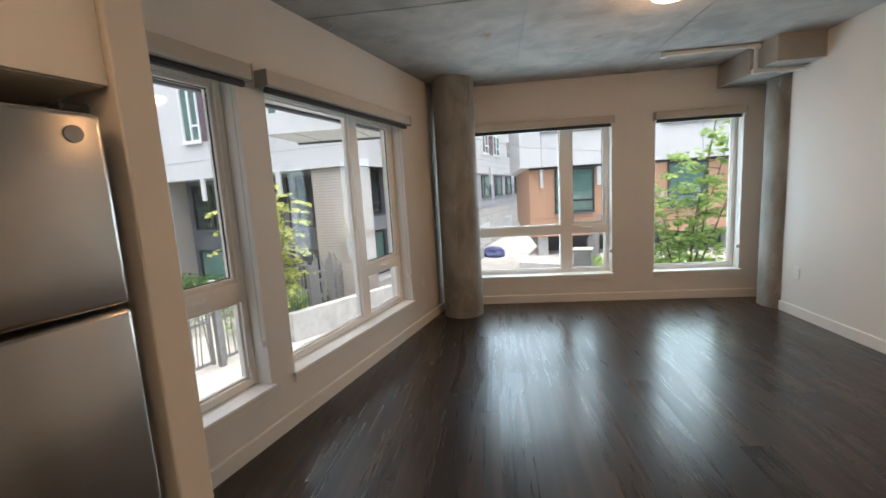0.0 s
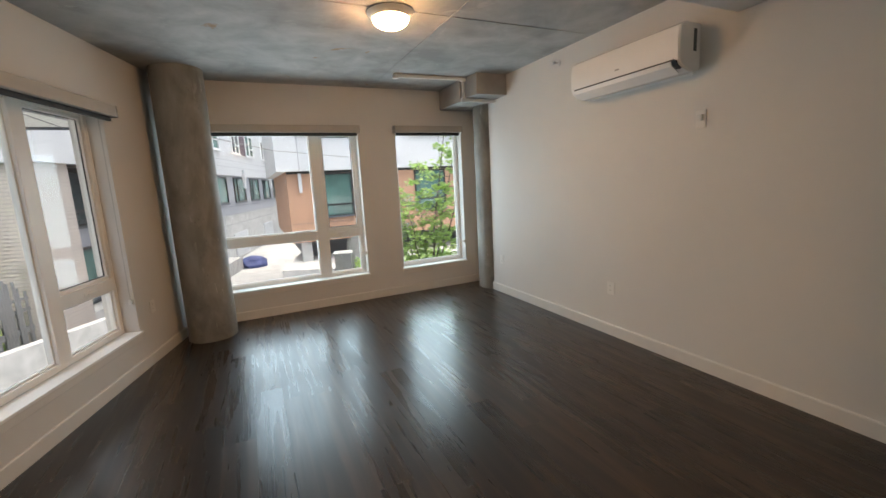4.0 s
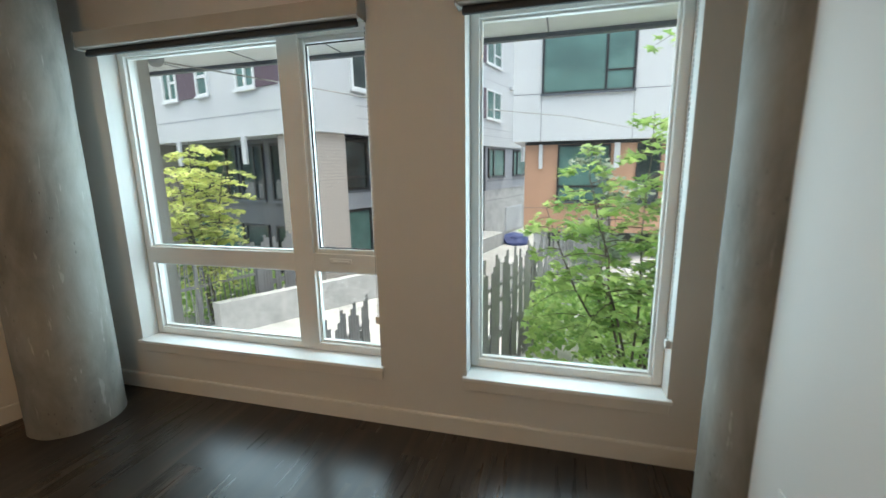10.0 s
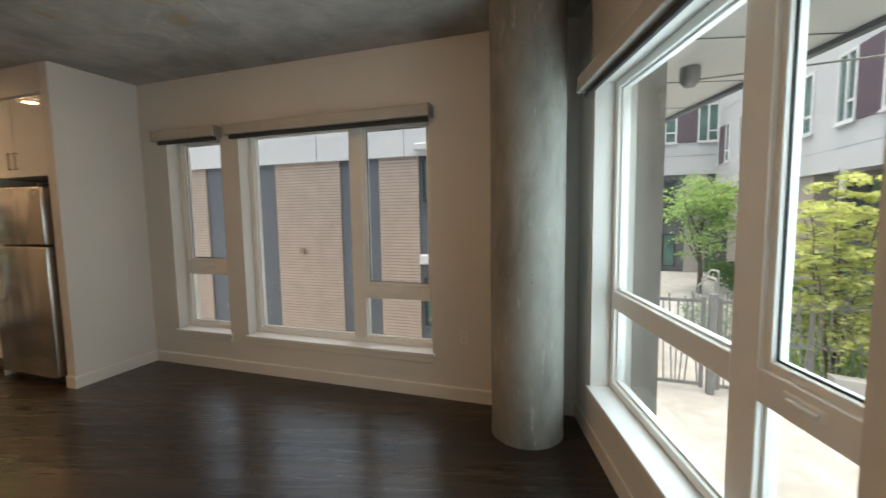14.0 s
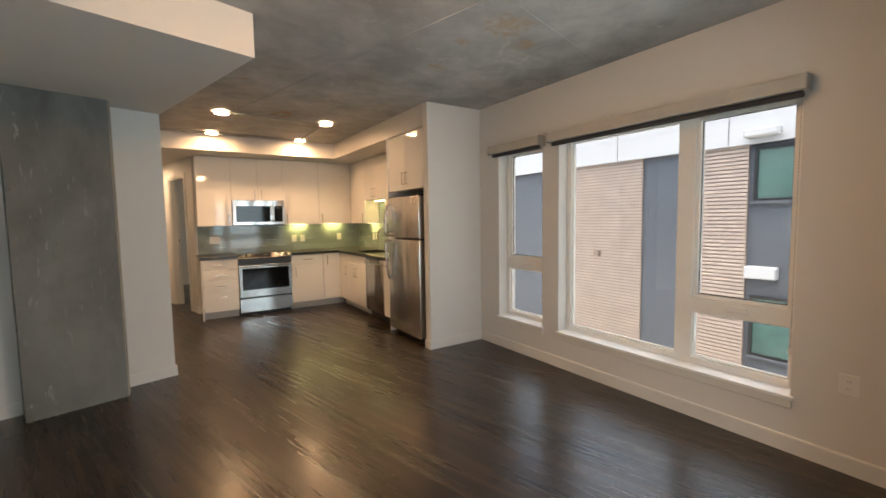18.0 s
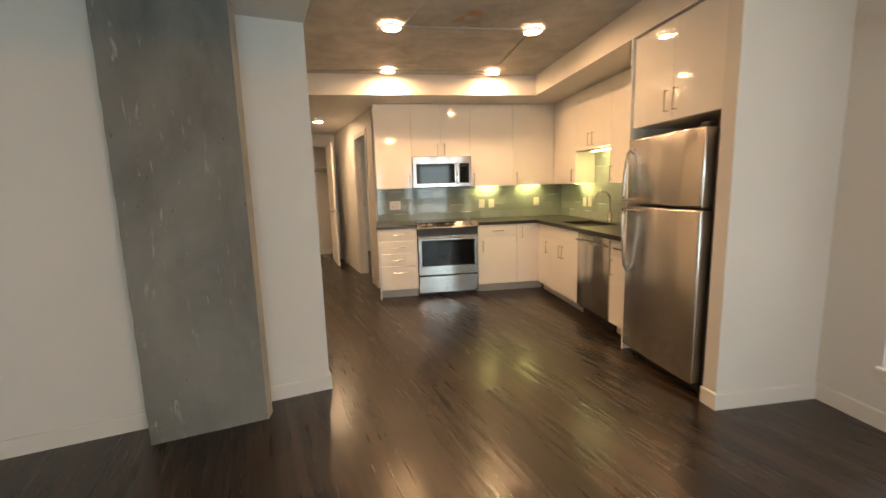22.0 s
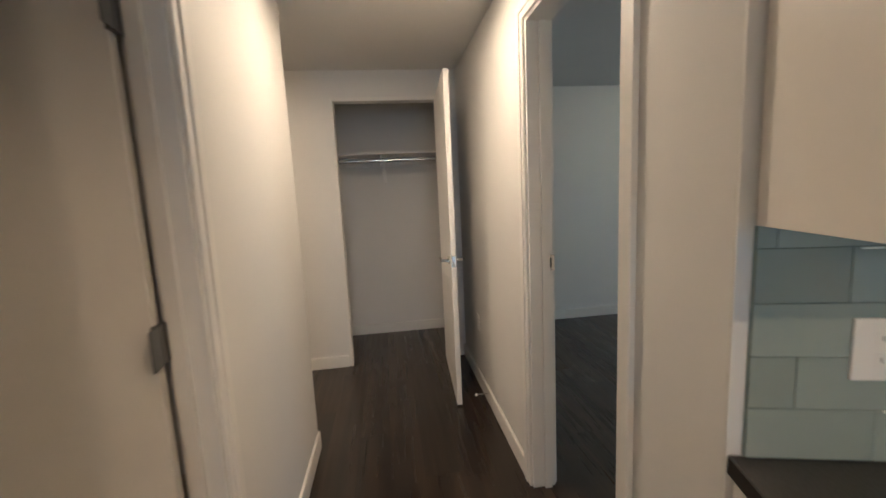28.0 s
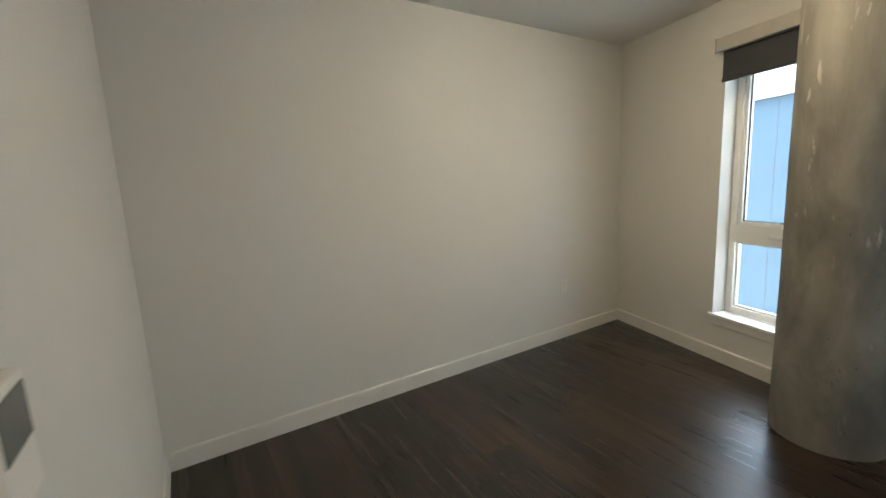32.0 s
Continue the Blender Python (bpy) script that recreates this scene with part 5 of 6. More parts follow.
hg = thing("plastic_tag", turned(2.24, -7.505, 1.735), "small clear plastic hanger tag on the closet rod", "hanger")
part("hook", bm_tube([(0, -0.018, 0.0), (0, -0.012, 0.026), (0, 0.006, 0.03), (0, 0.018, 0.016), (0, 0.01, -0.03), (0, 0, -0.08)], 0.004, 8), M_plate, hg)
part("tag", bm_box(-0.016, 0.016, -0.002, 0.002, -0.19, -0.08, 0.002), M_plate, hg)

# bedroom wall plates
bt = thing("thermostat", turned(1.52, -6.03, 1.09, -90), "white wall control with a grey screen beside the bedroom door", "thermostat")
part("case", bm_box(-0.055, 0.055, -0.026, 0, -0.075, 0.075, 0.005, 2), M_plate, bt)
part("screen", bm_box(-0.045, 0.045, -0.0275, -0.026, -0.005, 0.062), M_plate_shadow, bt)
socket(turned(1.52, -5.88, 1.02, -90), "white switch plate beside the bedroom door", "switch", 2)
socket(pose(0, -5.585, 0.46, 0, 0, 90), "white outlet plate near the bedroom column")
socket(turned(-1.34, -7.76, 0.45, 180), "white outlet plate on the bedroom wall")
structure("floor_bath", bm_prism([skew(2.705, -5.85), skew(4.6, -5.85), skew(4.6, -1.66), skew(2.82, -1.66), skew(2.82, -3.94), skew(2.76, -3.94), skew(2.76, -4.68), skew(2.82, -4.68), skew(2.82, -5.85)][1:], 0.0005, 0.004), M_bathtile, None, "pale tiled bathroom floor", "floor")

# ---- outside ----
GZ = -1.1       # courtyard and alley paving
LZ = -2.9       # sunken yard along the side wall, and the courtyard

# the courtyard, alley and their buildings are laid out in a smaller frame and brought to full size here
YARD = Matrix.Translation((3.315, 2.107, 1.415)) @ Matrix.Scale(1.7157, 4) @ Matrix.Translation((-3.315, -2.107, -1.415))
M_ground = concrete("pale_paving_concrete", (0.40, 0.395, 0.38), (0.55, 0.54, 0.52), rough=0.85)
M_whitep = plain("white_metal_panel", (0.57, 0.585, 0.60), 0.45, vary=0.03, scale=1.2)
M_greyp = plain("slate_grey_panel", (0.105, 0.118, 0.138), 0.5, vary=0.07, scale=1.5)
M_alley = plain("pale_slate_panel", (0.33, 0.345, 0.38), 0.5, vary=0.06, scale=1.5)
M_dark = plain("dark_grey_panel", (0.115, 0.12, 0.13), 0.5, vary=0.08, scale=1.5)
M_purple = plain("plum_panel", (0.11, 0.075, 0.095), 0.5, vary=0.06)
M_orange = plain("terracotta_panel", (0.46, 0.27, 0.175), 0.55, vary=0.07, scale=1.4, bump_amount=0.1)
M_beige = plain("beige_render", (0.38, 0.355, 0.325), 0.8, vary=0.06, bump_amount=0.2)
M_brickw = plain("buff_thin_brick", (0.46, 0.375, 0.32), 0.8, vary=0.10, scale=3.0, bump_amount=0.06, fine=90)
M_brickc = plain("pale_thin_brick", (0.47, 0.42, 0.38), 0.8, vary=0.14, scale=16.0, bump_amount=0.3, fine=90)
M_brickj = plain("brick_joint", (0.30, 0.238, 0.198), 0.9)
M_winframe = plain("black_window_frame", (0.02, 0.021, 0.022), 0.4)
M_winwhite = plain("white_window_frame", (0.72, 0.74, 0.75), 0.4)
# blue shade of the narrow yard is put into this panel colour
M_shadedp = plain("blue_shaded_panel", (0.07, 0.13, 0.185), 0.5, vary=0.05, scale=1.4)
M_soffit = plain("soffit_panel", (0.62, 0.64, 0.64), 0.5, vary=0.04)
M_fence = plain("grey_steel_fence", (0.25, 0.25, 0.255), 0.5, 0.2, vary=0.1)
M_cast = concrete("pale_cast_concrete", (0.40, 0.40, 0.39), (0.56, 0.56, 0.55), rough=0.8)
M_wooddoor = plain("oak_door", (0.42, 0.22, 0.08), 0.5, vary=0.1)
M_bark = plain("grey_brown_bark", (0.12, 0.10, 0.08), 0.9, vary=0.2, scale=30, bump_amount=0.6, fine=60)
M_bluetarp = plain("blue_tarp", (0.05, 0.07, 0.20), 0.6)


def far_glass(name, col):
    m, nt, b = mat_new(name)
    n = noise_tex(nt, world_coords(nt), 0.8, 3.0)
    nt.links.new(ramp(nt, n, [(0.35, [c * 0.7 for c in col]), (0.65, [c * 1.25 for c in col])]), b.inputs["Base Color"])
    b.inputs["Roughness"].default_value = 0.05
    b.inputs["Specular IOR Level"].default_value = 0.8
    return m


M_teal = far_glass("teal_blind_behind_glass", (0.10, 0.185, 0.165))
M_darkg = far_glass("dark_far_glass", (0.035, 0.05, 0.05))


def leaf_mat(name, c0, c1):
    m, nt, b = mat_new(name)
    gi = nt.nodes.new("ShaderNodeNewGeometry")
    nt.links.new(ramp(nt, gi.outputs["Random Per Island"], [(0.0, c0), (1.0, c1)]), b.inputs["Base Color"])
    b.inputs["Roughness"].default_value = 0.5
    tr = nt.nodes.new("ShaderNodeBsdfTranslucent")
    nt.links.new(ramp(nt, gi.outputs["Random Per Island"], [(0.0, [c * 1.1 for c in c0]), (1.0, [c * 1.2 for c in c1])]), tr.inputs[0])
    mx = nt.nodes.new("ShaderNodeMixShader")
    mx.inputs[0].default_value = 0.55
    nt.links.new(b.outputs[0], mx.inputs[1])
    nt.links.new(tr.outputs[0], mx.inputs[2])
    nt.links.new(mx.outputs[0], nt.nodes["Material Output"].inputs[0])
    return m


M_leaf = leaf_mat("maple_leaf", (0.22, 0.37, 0.11), (0.46, 0.60, 0.21))
M_leafy = leaf_mat("yellow_green_leaf", (0.42, 0.51, 0.15), (0.70, 0.70, 0.29))
M_leafd = leaf_mat("hedge_leaf", (0.04, 0.10, 0.025), (0.10, 0.20, 0.05))

structure("ground", bm_prism([(-160, -160), (160, -160), (160, 160), (-160, 160)], LZ - 0.3, LZ), M_ground, None, "pale concrete ground of the sunken yard", "ground")
structure("pavement", bm_prism([(0.45, 4.42), (3.7, 5.36), (30, 5.36), (30, 60), (-1.0, 60), (-1.0, 13.0), (1.38, 12.5), (1.38, 6.55), (-0.12, 6.65), (0.25, 4.9)], LZ + 0.01, GZ), M_ground, None, "pale concrete paving of the raised terrace", "pavement")


def far_window(parent, x0, x1, z0, z1, frame=M_winframe, glass=M_darkg, split=0.0, low=0.0, y=0.0, name="window"):
    """A window on a facade along local x, the outer face to local -y."""
    w = part(name, bm_frame(x0, x1, z0, z1, y - 0.05, y + 0.03, 0.055, 0.0), frame, parent)
    part("pane", bm_box(x0 + 0.05, x1 - 0.05, y - 0.012, y - 0.004, z0 + 0.05, z1 - 0.05), glass, w)
    if split:
        xs = x0 + (x1 - x0) * split
        part("mullion", bm_box(xs - 0.03, xs + 0.03, y - 0.045, y, z0 + 0.05, z1 - 0.05), frame, w)
        if low:
            part("transom", bm_box(xs + 0.03, x1 - 0.05, y - 0.04, y, z0 + low - 0.025, z0 + low + 0.025), frame, w)
    elif low:
        part("transom", bm_box(x0 + 0.05, x1 - 0.05, y - 0.04, y, z0 + low - 0.03, z0 + low + 0.03), frame, w)
    part("sill", bm_box(x0 - 0.04, x1 + 0.04, y - 0.075, y - 0.051, z0 - 0.04, z0 + 0.01), frame if frame is M_winwhite else M_greyp, w)
    return w


def seam(parent, x0, x1, z, y=0.0, upright=None, mat=None):
    """A panel joint on a facade, level or upright."""
    if upright is None:
        part("panel_joint", bm_box(x0, x1, y - 0.006, y, z - 0.006, z + 0.006), mat or M_greyp, parent)
    else:
        part("panel_joint", bm_box(x0 - 0.006, x0 + 0.006, y - 0.006, y, z, upright), mat or M_greyp, parent)


def building(name, m, label):
    return thing(name, m, label, "building", "", "structure")


# west neighbour: facade in the plane x = -6.3; local x runs to world +y, outer face to world +x
wb = building("neighbour_building", pose(-6.3, 0, 0, 0, 0, 90), "neighbour building of buff thin brick, grey panels and a white band")
# local y of this frame points to world -x, so -y faces the flat
part("wall", bm_box(-14, 2.6, 0.0, 9.0, LZ, 2.72), M_greyp, wb)
part("upper_wall", bm_box(-14, 2.62, -0.12, 9.0, 2.72, 4.6), M_whitep, wb, "white panel band")
seam(wb, -14, 2.62, 3.45, -0.12)
part("roof", bm_box(-14.05, 2.67, -0.18, 9.0, 4.6, 4.72), M_greyp, wb)
for x in (-12.0, -9.6, -7.2, -4.8, -2.4, 0.0):
    seam(wb, x, x, 2.73, -0.12, 4.58)
# white panels, coloured dark and blue as they look in shade
part("shaded_wall", bm_box(-20, -9.4, -0.03, 9.0, LZ, 2.715), M_shadedp, wb, "white panel wall with blue shade put into its colour")
for x in (-19.0, -17.4, -15.8, -14.2, -12.6, -11.0):
    seam(wb, x, x, LZ, -0.03, 2.71)
for zz in (-0.6, 1.35):
    seam(wb, -20, -9.4, zz, -0.03)
for k, (x0, x1) in enumerate(((-9.3, -6.15), (-3.75, -1.79), (-0.70, 0.33))):
    pan = part("brick_panel", bm_box(x0, x1, -0.03, 0.0, LZ, 2.71), M_brickj, wb, "buff thin brick panel")
    courses = bmesh.new()
    z, j = LZ + 0.02, 0
    rb = random.Random(40 + k)
    while z < 2.69:
        x = x0 - rb.random() * 0.5
        while x < x1:
            L = 0.42 + rb.random() * 0.25
            a, b = max(x0, x), min(x1, x + L - 0.003)
            if b - a > 0.02:
                bm_box(a, b, -0.056 - rb.random() * 0.004, -0.03, z, z + 0.056, bm=courses)
            x += L
        z += 0.076
    cs_ob = part("brick_courses", courses, M_brickw, pan)
    cs_ob["kind"] = "stuff"
part("reveal_panel", bm_box(-1.79, -0.70, -0.012, 0.0, LZ, 1.62), M_greyp, wb)
seam(wb, -1.79, -0.70, 1.63, -0.012)
seam(wb, -1.79, -0.70, 0.05, -0.012)
seam(wb, -6.15, -3.75, 1.63)
far_window(wb, 0.42, 1.75, 1.64, 2.66, M_winframe, M_teal, 0.62)
far_window(wb, 0.42, 1.75, -1.32, -0.15, M_winframe, M_teal)
vent = part("vent_box", bm_box(-3.02, -2.88, -0.16, -0.045, 0.38, 0.52, 0.01), M_brickj, wb)
hood = part("vent_hood", bm_box(0.36, 0.86, -0.20, 0.0, 0.19, 0.42, 0.02), M_whitep, wb)
part("white_box", bm_box(0.30, 0.85, -0.30, -0.12, 2.82, 2.98, 0.03), M_whitep, wb)

# courtyard building at the far side: long face y = 9.1 and alley face x = -2.9
cb = building("courtyard_building", YARD @ pose(-2.75, 8.1, 0), "long courtyard building with white upper storeys and dark ground floor")
part("ground_floor", bm_box(-17, -0.99, 0.5, 9.0, GZ, 2.1), M_dark, cb, "dark grey ground floor")
part("upper_wall", bm_box(-17, 0.02, -0.1, 9.0, 2.1, 8.6), M_whitep, cb, "white panelled upper wall")
seam(cb, -17, 0, 2.55, -0.1, mat=M_alley)
seam(cb, -17, 0, 4.9, -0.1, mat=M_alley)
for i in range(6):
    xw = -1.35 - 2.75 * i
    far_window(cb, xw - 0.62, xw + 0.0, 3.0, 4.35, M_winwhite, M_teal, 0.5, 0.4, -0.1)
    part("plum_panel", bm_box(xw + 0.0, xw + 0.75, -0.125, -0.1, 3.0, 4.35), M_purple, cb, "plum coloured panel")
    far_window(cb, xw + 0.75, xw + 1.2, 3.0, 4.35, M_winwhite, M_teal, 0.0, 0.4, -0.1)
    far_window(cb, xw - 0.62, xw + 0.0, 5.9, 7.2, M_winwhite, M_darkg, 0.5, 0.4, -0.1)
    part("plum_panel", bm_box(xw + 0.0, xw + 0.75, -0.125, -0.1, 5.9, 7.2), M_purple, cb, "plum coloured panel")
for x0, x1 in ((-1.0, 0.0), (-6.9, -5.7), (-11.4, -10.2), (-15.6, -14.4)):
    pr = part("brick_pier", bm_box(x0, x1, 0.0, 0.5, GZ, 2.1), M_beige, cb, "buff brick pier")
    ribs = bmesh.new()
    z = GZ + 0.03
    while z < 2.06:
        bm_box(x0 + 0.01, x1 - 0.01, -0.012, 0.0, z, z + 0.04, bm=ribs)
        z += 0.062
    part("brick_courses", ribs, M_brickc, pr)
for x0, x1 in ((-5.5, -4.3), (-4.2, -3.1), (-3.0, -2.15), (-1.9, -1.08), (-10.0, -8.8), (-8.6, -7.2), (-14.2, -13.0), (-12.9, -11.6)):
    far_window(cb, x0, x1, 0.75, 2.0, M_winframe, M_darkg, 0.6, 0.4, 0.5)
    far_window(cb, x0, x1, -1.0, 0.2, M_winframe, M_teal if x0 < -4 else M_darkg, 0.0, 0.0, 0.5)
    seam(cb, x0, x1, 0.5, 0.5)
for i in range(7):
    part("hanging_sign", bm_box(-16.2 + 2.4 * i, -16.08 + 2.4 * i, -0.25, -0.2, 1.55, 2.1), M_whitep, cb, "narrow white hanging blade")
# alley face
af = building("alley_facade", YARD @ pose(-2.73, 9.1, 0, 0, 0, 90), "grey panelled side of the courtyard building along the alley")
part("wall", bm_box(6.30, 22, -0.02, 1.0, GZ, 0.64), M_cast, af, "pale concrete base wall")
part("grey_wall", bm_box(1.12, 4.36, -0.06, 1.0, GZ, 1.98), M_alley, af, "pale slate panel wall")
part("band_wall", bm_box(1.12, 4.36, -0.05, 1.0, 1.98, 2.1), M_alley, af)
part("bay_wall", bm_box(-0.27, 1.12, 0.40, 1.0, GZ, 2.1), M_greyp, af, "slate wall of the recessed window bay")
part("bay_spandrel", bm_box(-0.26, 1.11, 0.36, 0.40, 0.55, 0.92), M_alley, af, "pale spandrel between the windows")
part("upper_wall", bm_box(-1.08, 22, -0.16, 1.0, 2.1, 8.6), M_whitep, af, "pale grey panelled upper wall")
for zz in (2.42, 2.66, 4.15, 5.9):
    seam(af, 0.0, 22, zz, -0.16, mat=M_alley)
for zz in (-0.5, 0.62, 1.05, 1.75):
    seam(af, 1.13, 4.36, zz, -0.06, mat=M_dark)
far_window(af, -0.16, 0.86, 0.95, 2.06, M_winframe, M_darkg, 0.3, 0.3, 0.40)
far_window(af, -0.16, 0.92, -0.5, 0.54, M_winframe, M_teal, 0.25, 0.0, 0.40)
part("planting_bed", bm_box(-0.3, 1.1, -0.06, 0.40, GZ, -0.62), M_cast, af)
pw = part("brick_return", bm_box(-1.012, -0.27, -0.06, 0.45, GZ, 2.1), M_beige, af, "buff brick corner return")
rt_ = bmesh.new()
zr = GZ + 0.03
while zr < 2.06:
    bm_box(-1.01, -0.275, -0.064, -0.06, zr, zr + 0.050, bm=rt_)
    zr += 0.062
part("brick_courses", rt_, M_brickc, pw)
# entry recess with a beige post and a dark louvred door, then the slate storey over a pale base
rec = part("entry_recess", bm_box(4.36, 6.30, 0.40, 0.9, GZ, 2.1), M_dark, af, "dark entry recess")
part("entry_glass", bm_box(4.37, 4.66, 0.30, 0.36, GZ, 2.05), M_darkg, rec)
for zz in (-0.35, 0.45, 1.25):
    part("entry_rail", bm_box(4.37, 4.66, 0.26, 0.30, zz, zz + 0.05), M_winframe, rec)
part("entry_post", bm_box(4.68, 5.16, -0.04, 0.40, GZ, 2.1), M_beige, rec, "beige square post")
part("entry_door", bm_box(5.3, 6.15, 0.34, 0.40, GZ, 0.55), M_winframe, rec)
for k in range(6):
    part("slat", bm_box(5.3, 5.75, 0.31, 0.34, -0.1 + 0.1 * k, -0.04 + 0.1 * k), M_greyp, rec)
part("slate_storey", bm_box(6.30, 22, -0.06, 1.0, 0.64, 2.1), M_alley, af, "pale slate upper ground storey")
part("storey_return", bm_box(6.22, 6.30, -0.06, 1.0, 0.64, 2.1), M_dark, af)
seam(af, 6.3, 22, 0.95, -0.06)
seam(af, 6.3, 22, 0.28, -0.02)
part("planter", bm_box(2.9, 6.05, -0.85, -0.08, GZ, GZ + 0.42), M_cast, af, "pale concrete planter")
for x0 in (6.45, 8.7, 10.9, 13.1, 15.3):
    far_window(af, x0, x0 + 1.4, 1.08, 2.04, M_winframe, M_teal, 0.3, 0.0, -0.06)
for i in range(5):
    xw = -0.15 + 4.4 * i
    for zb in (2.95, 4.62, 6.3):
        far_window(af, xw, xw + 0.95, zb, zb + 0.92, M_winwhite, M_darkg, 0.5, 0.35, -0.16)
        part("plum_panel", bm_box(xw + 0.95, xw + 1.80, -0.185, -0.16, zb, zb + 0.92), M_purple, af, "plum coloured panel")
        far_window(af, xw + 1.80, xw + 3.0, zb, zb + 0.92, M_winwhite, M_teal, 0.5, 0.35, -0.16)
    for zb in (4.08, 5.75):
        part("vent_hood", bm_box(xw - 0.62, xw - 0.36, -0.30, -0.16, zb, zb + 0.14, 0.02), M_whitep, af, "small white vent hood")
for x0 in (8.1, 12.6):
    lv = part("louvre", bm_box(x0, x0 + 1.75, -0.035, -0.02, -1.02, -0.08), M_whitep, af, "white louvred vent")
    for k in range(10):
        part("slat", bm_box(x0 + 0.02, x0 + 1.73, -0.075, -0.035, -1.0 + 0.092 * k, -0.945 + 0.092 * k), M_whitep, lv)
for xs in (4.5, 8.4, 12.6):
    part("hanging_sign", bm_box(xs, xs + 0.12, -0.6, -0.5, 1.6, 2.3), M_whitep, af, "narrow white hanging blade")
# end of the alley
eb = building("alley_end_building", YARD @ pose(-4, 26, 0), "pale building closing the alley")
part("wall", bm_box(-3, 14, 0, 4, GZ, 9.0), M_whitep, eb)
for i in range(4):
    far_window(eb, 0.8 + 1.7 * i, 1.9 + 1.7 * i, 2.4, 4.2, M_winwhite, M_teal, 0.5, 0.0, 0.0)
    far_window(eb, 0.8 + 1.7 * i, 1.9 + 1.7 * i, 5.2, 7.0, M_winwhite, M_teal, 0.5, 0.0, 0.0)
    part("plum_panel", bm_box(1.9 + 1.7 * i, 2.4 + 1.7 * i, -0.03, 0.0, 2.4, 4.2), M_purple, eb)

# terracotta building opposite the front windows
ob_ = building("terracotta_building", turned(0, 14.0), "building with terracotta panels below a white upper storey")
part("lower_wall", bm_box(2.92, 14, 0.0, 8, -0.40, 2.08), M_orange, ob_, "terracotta panel wall")
part("upper_wall", bm_box(2.60, 14.2, -0.25, 8, 2.08, 7.2), M_whitep, ob_, "white panelled upper storey")
# black strip draws the shadow line under the overhanging storey
part("shadow_strip", bm_box(2.92, 14, -0.02, 0.0, 1.99, 2.08), M_winframe, ob_)
part("roof", bm_box(2.58, 14.25, -0.3, 8, 7.2, 7.35), M_greyp, ob_)
# a dark block gives the open parking level its shade
part("undercroft", bm_box(3.4, 14, 1.2, 8, GZ, -0.40), M_dark, ob_, "dark solid block for the shade of an open parking level")
for xx in (3.2, 6.4, 9.6):
    part("undercroft_post", bm_box(xx, xx + 0.35, 0.1, 0.45, GZ, -0.40), M_cast, ob_)
seam(ob_, 2.92, 14, 0.26)
seam(ob_, 2.60, 3.34, 3.3, -0.25)
seam(ob_, 5.62, 14.2, 3.3, -0.25)
seam(ob_, 2.60, 14.2, 5.55, -0.25)
for xx in (3.34, 5.62, 8.6):
    seam(ob_, xx, xx, 2.08, -0.25, 7.2)
far_window(ob_, 3.34, 5.60, 3.27, 5.4, M_winframe, M_teal, 0.70, 0.5, -0.25)
far_window(ob_, 7.3, 9.4, 3.27, 5.4, M_winframe, M_teal, 0.70, 0.5, -0.25)
far_window(ob_, 3.80, 5.16, 0.44, 1.98, M_winframe, M_teal, 0.0, 0.42)
far_window(ob_, 5.80, 6.38, 0.40, 1.98, M_winframe, M_darkg, 0.0, 0.42)
far_window(ob_, 7.6, 8.9, 0.44, 1.98, M_winframe, M_teal, 0.0, 0.42)
part("white_blade", bm_box(5.24, 5.38, -0.1, -0.02, 1.35, 2.0), M_whitep, ob_)
part("white_blade", bm_box(3.3, 3.4, -0.1, -0.02, 1.35, 2.0), M_whitep, ob_)

# overhang above the front windows, and the corner pier
ov = thing("overhang_soffit", turned(0, 4.10), "pale panelled soffit over the terrace outside", "soffit", "", "structure")
part("soffit_board", bm_box(-1.4, 6.0, 0.0, 1.0, 2.33, 2.6), M_soffit, ov)
for i in range(9):
    part("soffit_joint", bm_box(-1.0 + 0.8 * i, -0.99 + 0.8 * i, 0.0, 1.0, 2.326, 2.33), M_greyp, ov)
part("fascia", bm_box(-1.4, 6.0, 1.0, 1.05, 2.30, 2.75), M_greyp, ov)
sv = thing("side_overhang", pose(-0.26, 0, 0), "pale panelled soffit over the side windows outside", "soffit", "", "structure")
part("soffit_board", bm_box(-0.75, 0.0, -8.3, 4.3, 2.33, 2.6), M_soffit, sv)
part("fascia", bm_box(-0.8, -0.75, -8.3, 4.3, 2.30, 2.75), M_greyp, sv)
structure("corner_pier_outside", bm_prism([(-0.24, 3.98), (0.02, 4.24), (-0.02, 4.45), (-0.32, 4.45)], GZ, 2.33), M_beige, None, "beige rendered corner pier outside", "pier")
dl = thing("soffit_lamp", turned(0.93, 4.54, 2.33), "dark bell-shaped lamp under the soffit", "lamp")
part("shade", bm_lathe([(0.058, 0.0), (0.062, -0.015), (0.062, -0.07), (0.055, -0.10), (0.03, -0.125), (0.0, -0.13)], 24), M_fence, dl, "", True)
cable = thing("cable", turned(0.97, 4.58, 2.24), "thin pale cable strung outside", "cable")
part("wire", bm_tube([(0, 0, 0), (1.2, 1.5, -0.14), (3.0, 4.0, -0.1), (5, 9, 0.0)], 0.006, 6), M_conduit, cable)


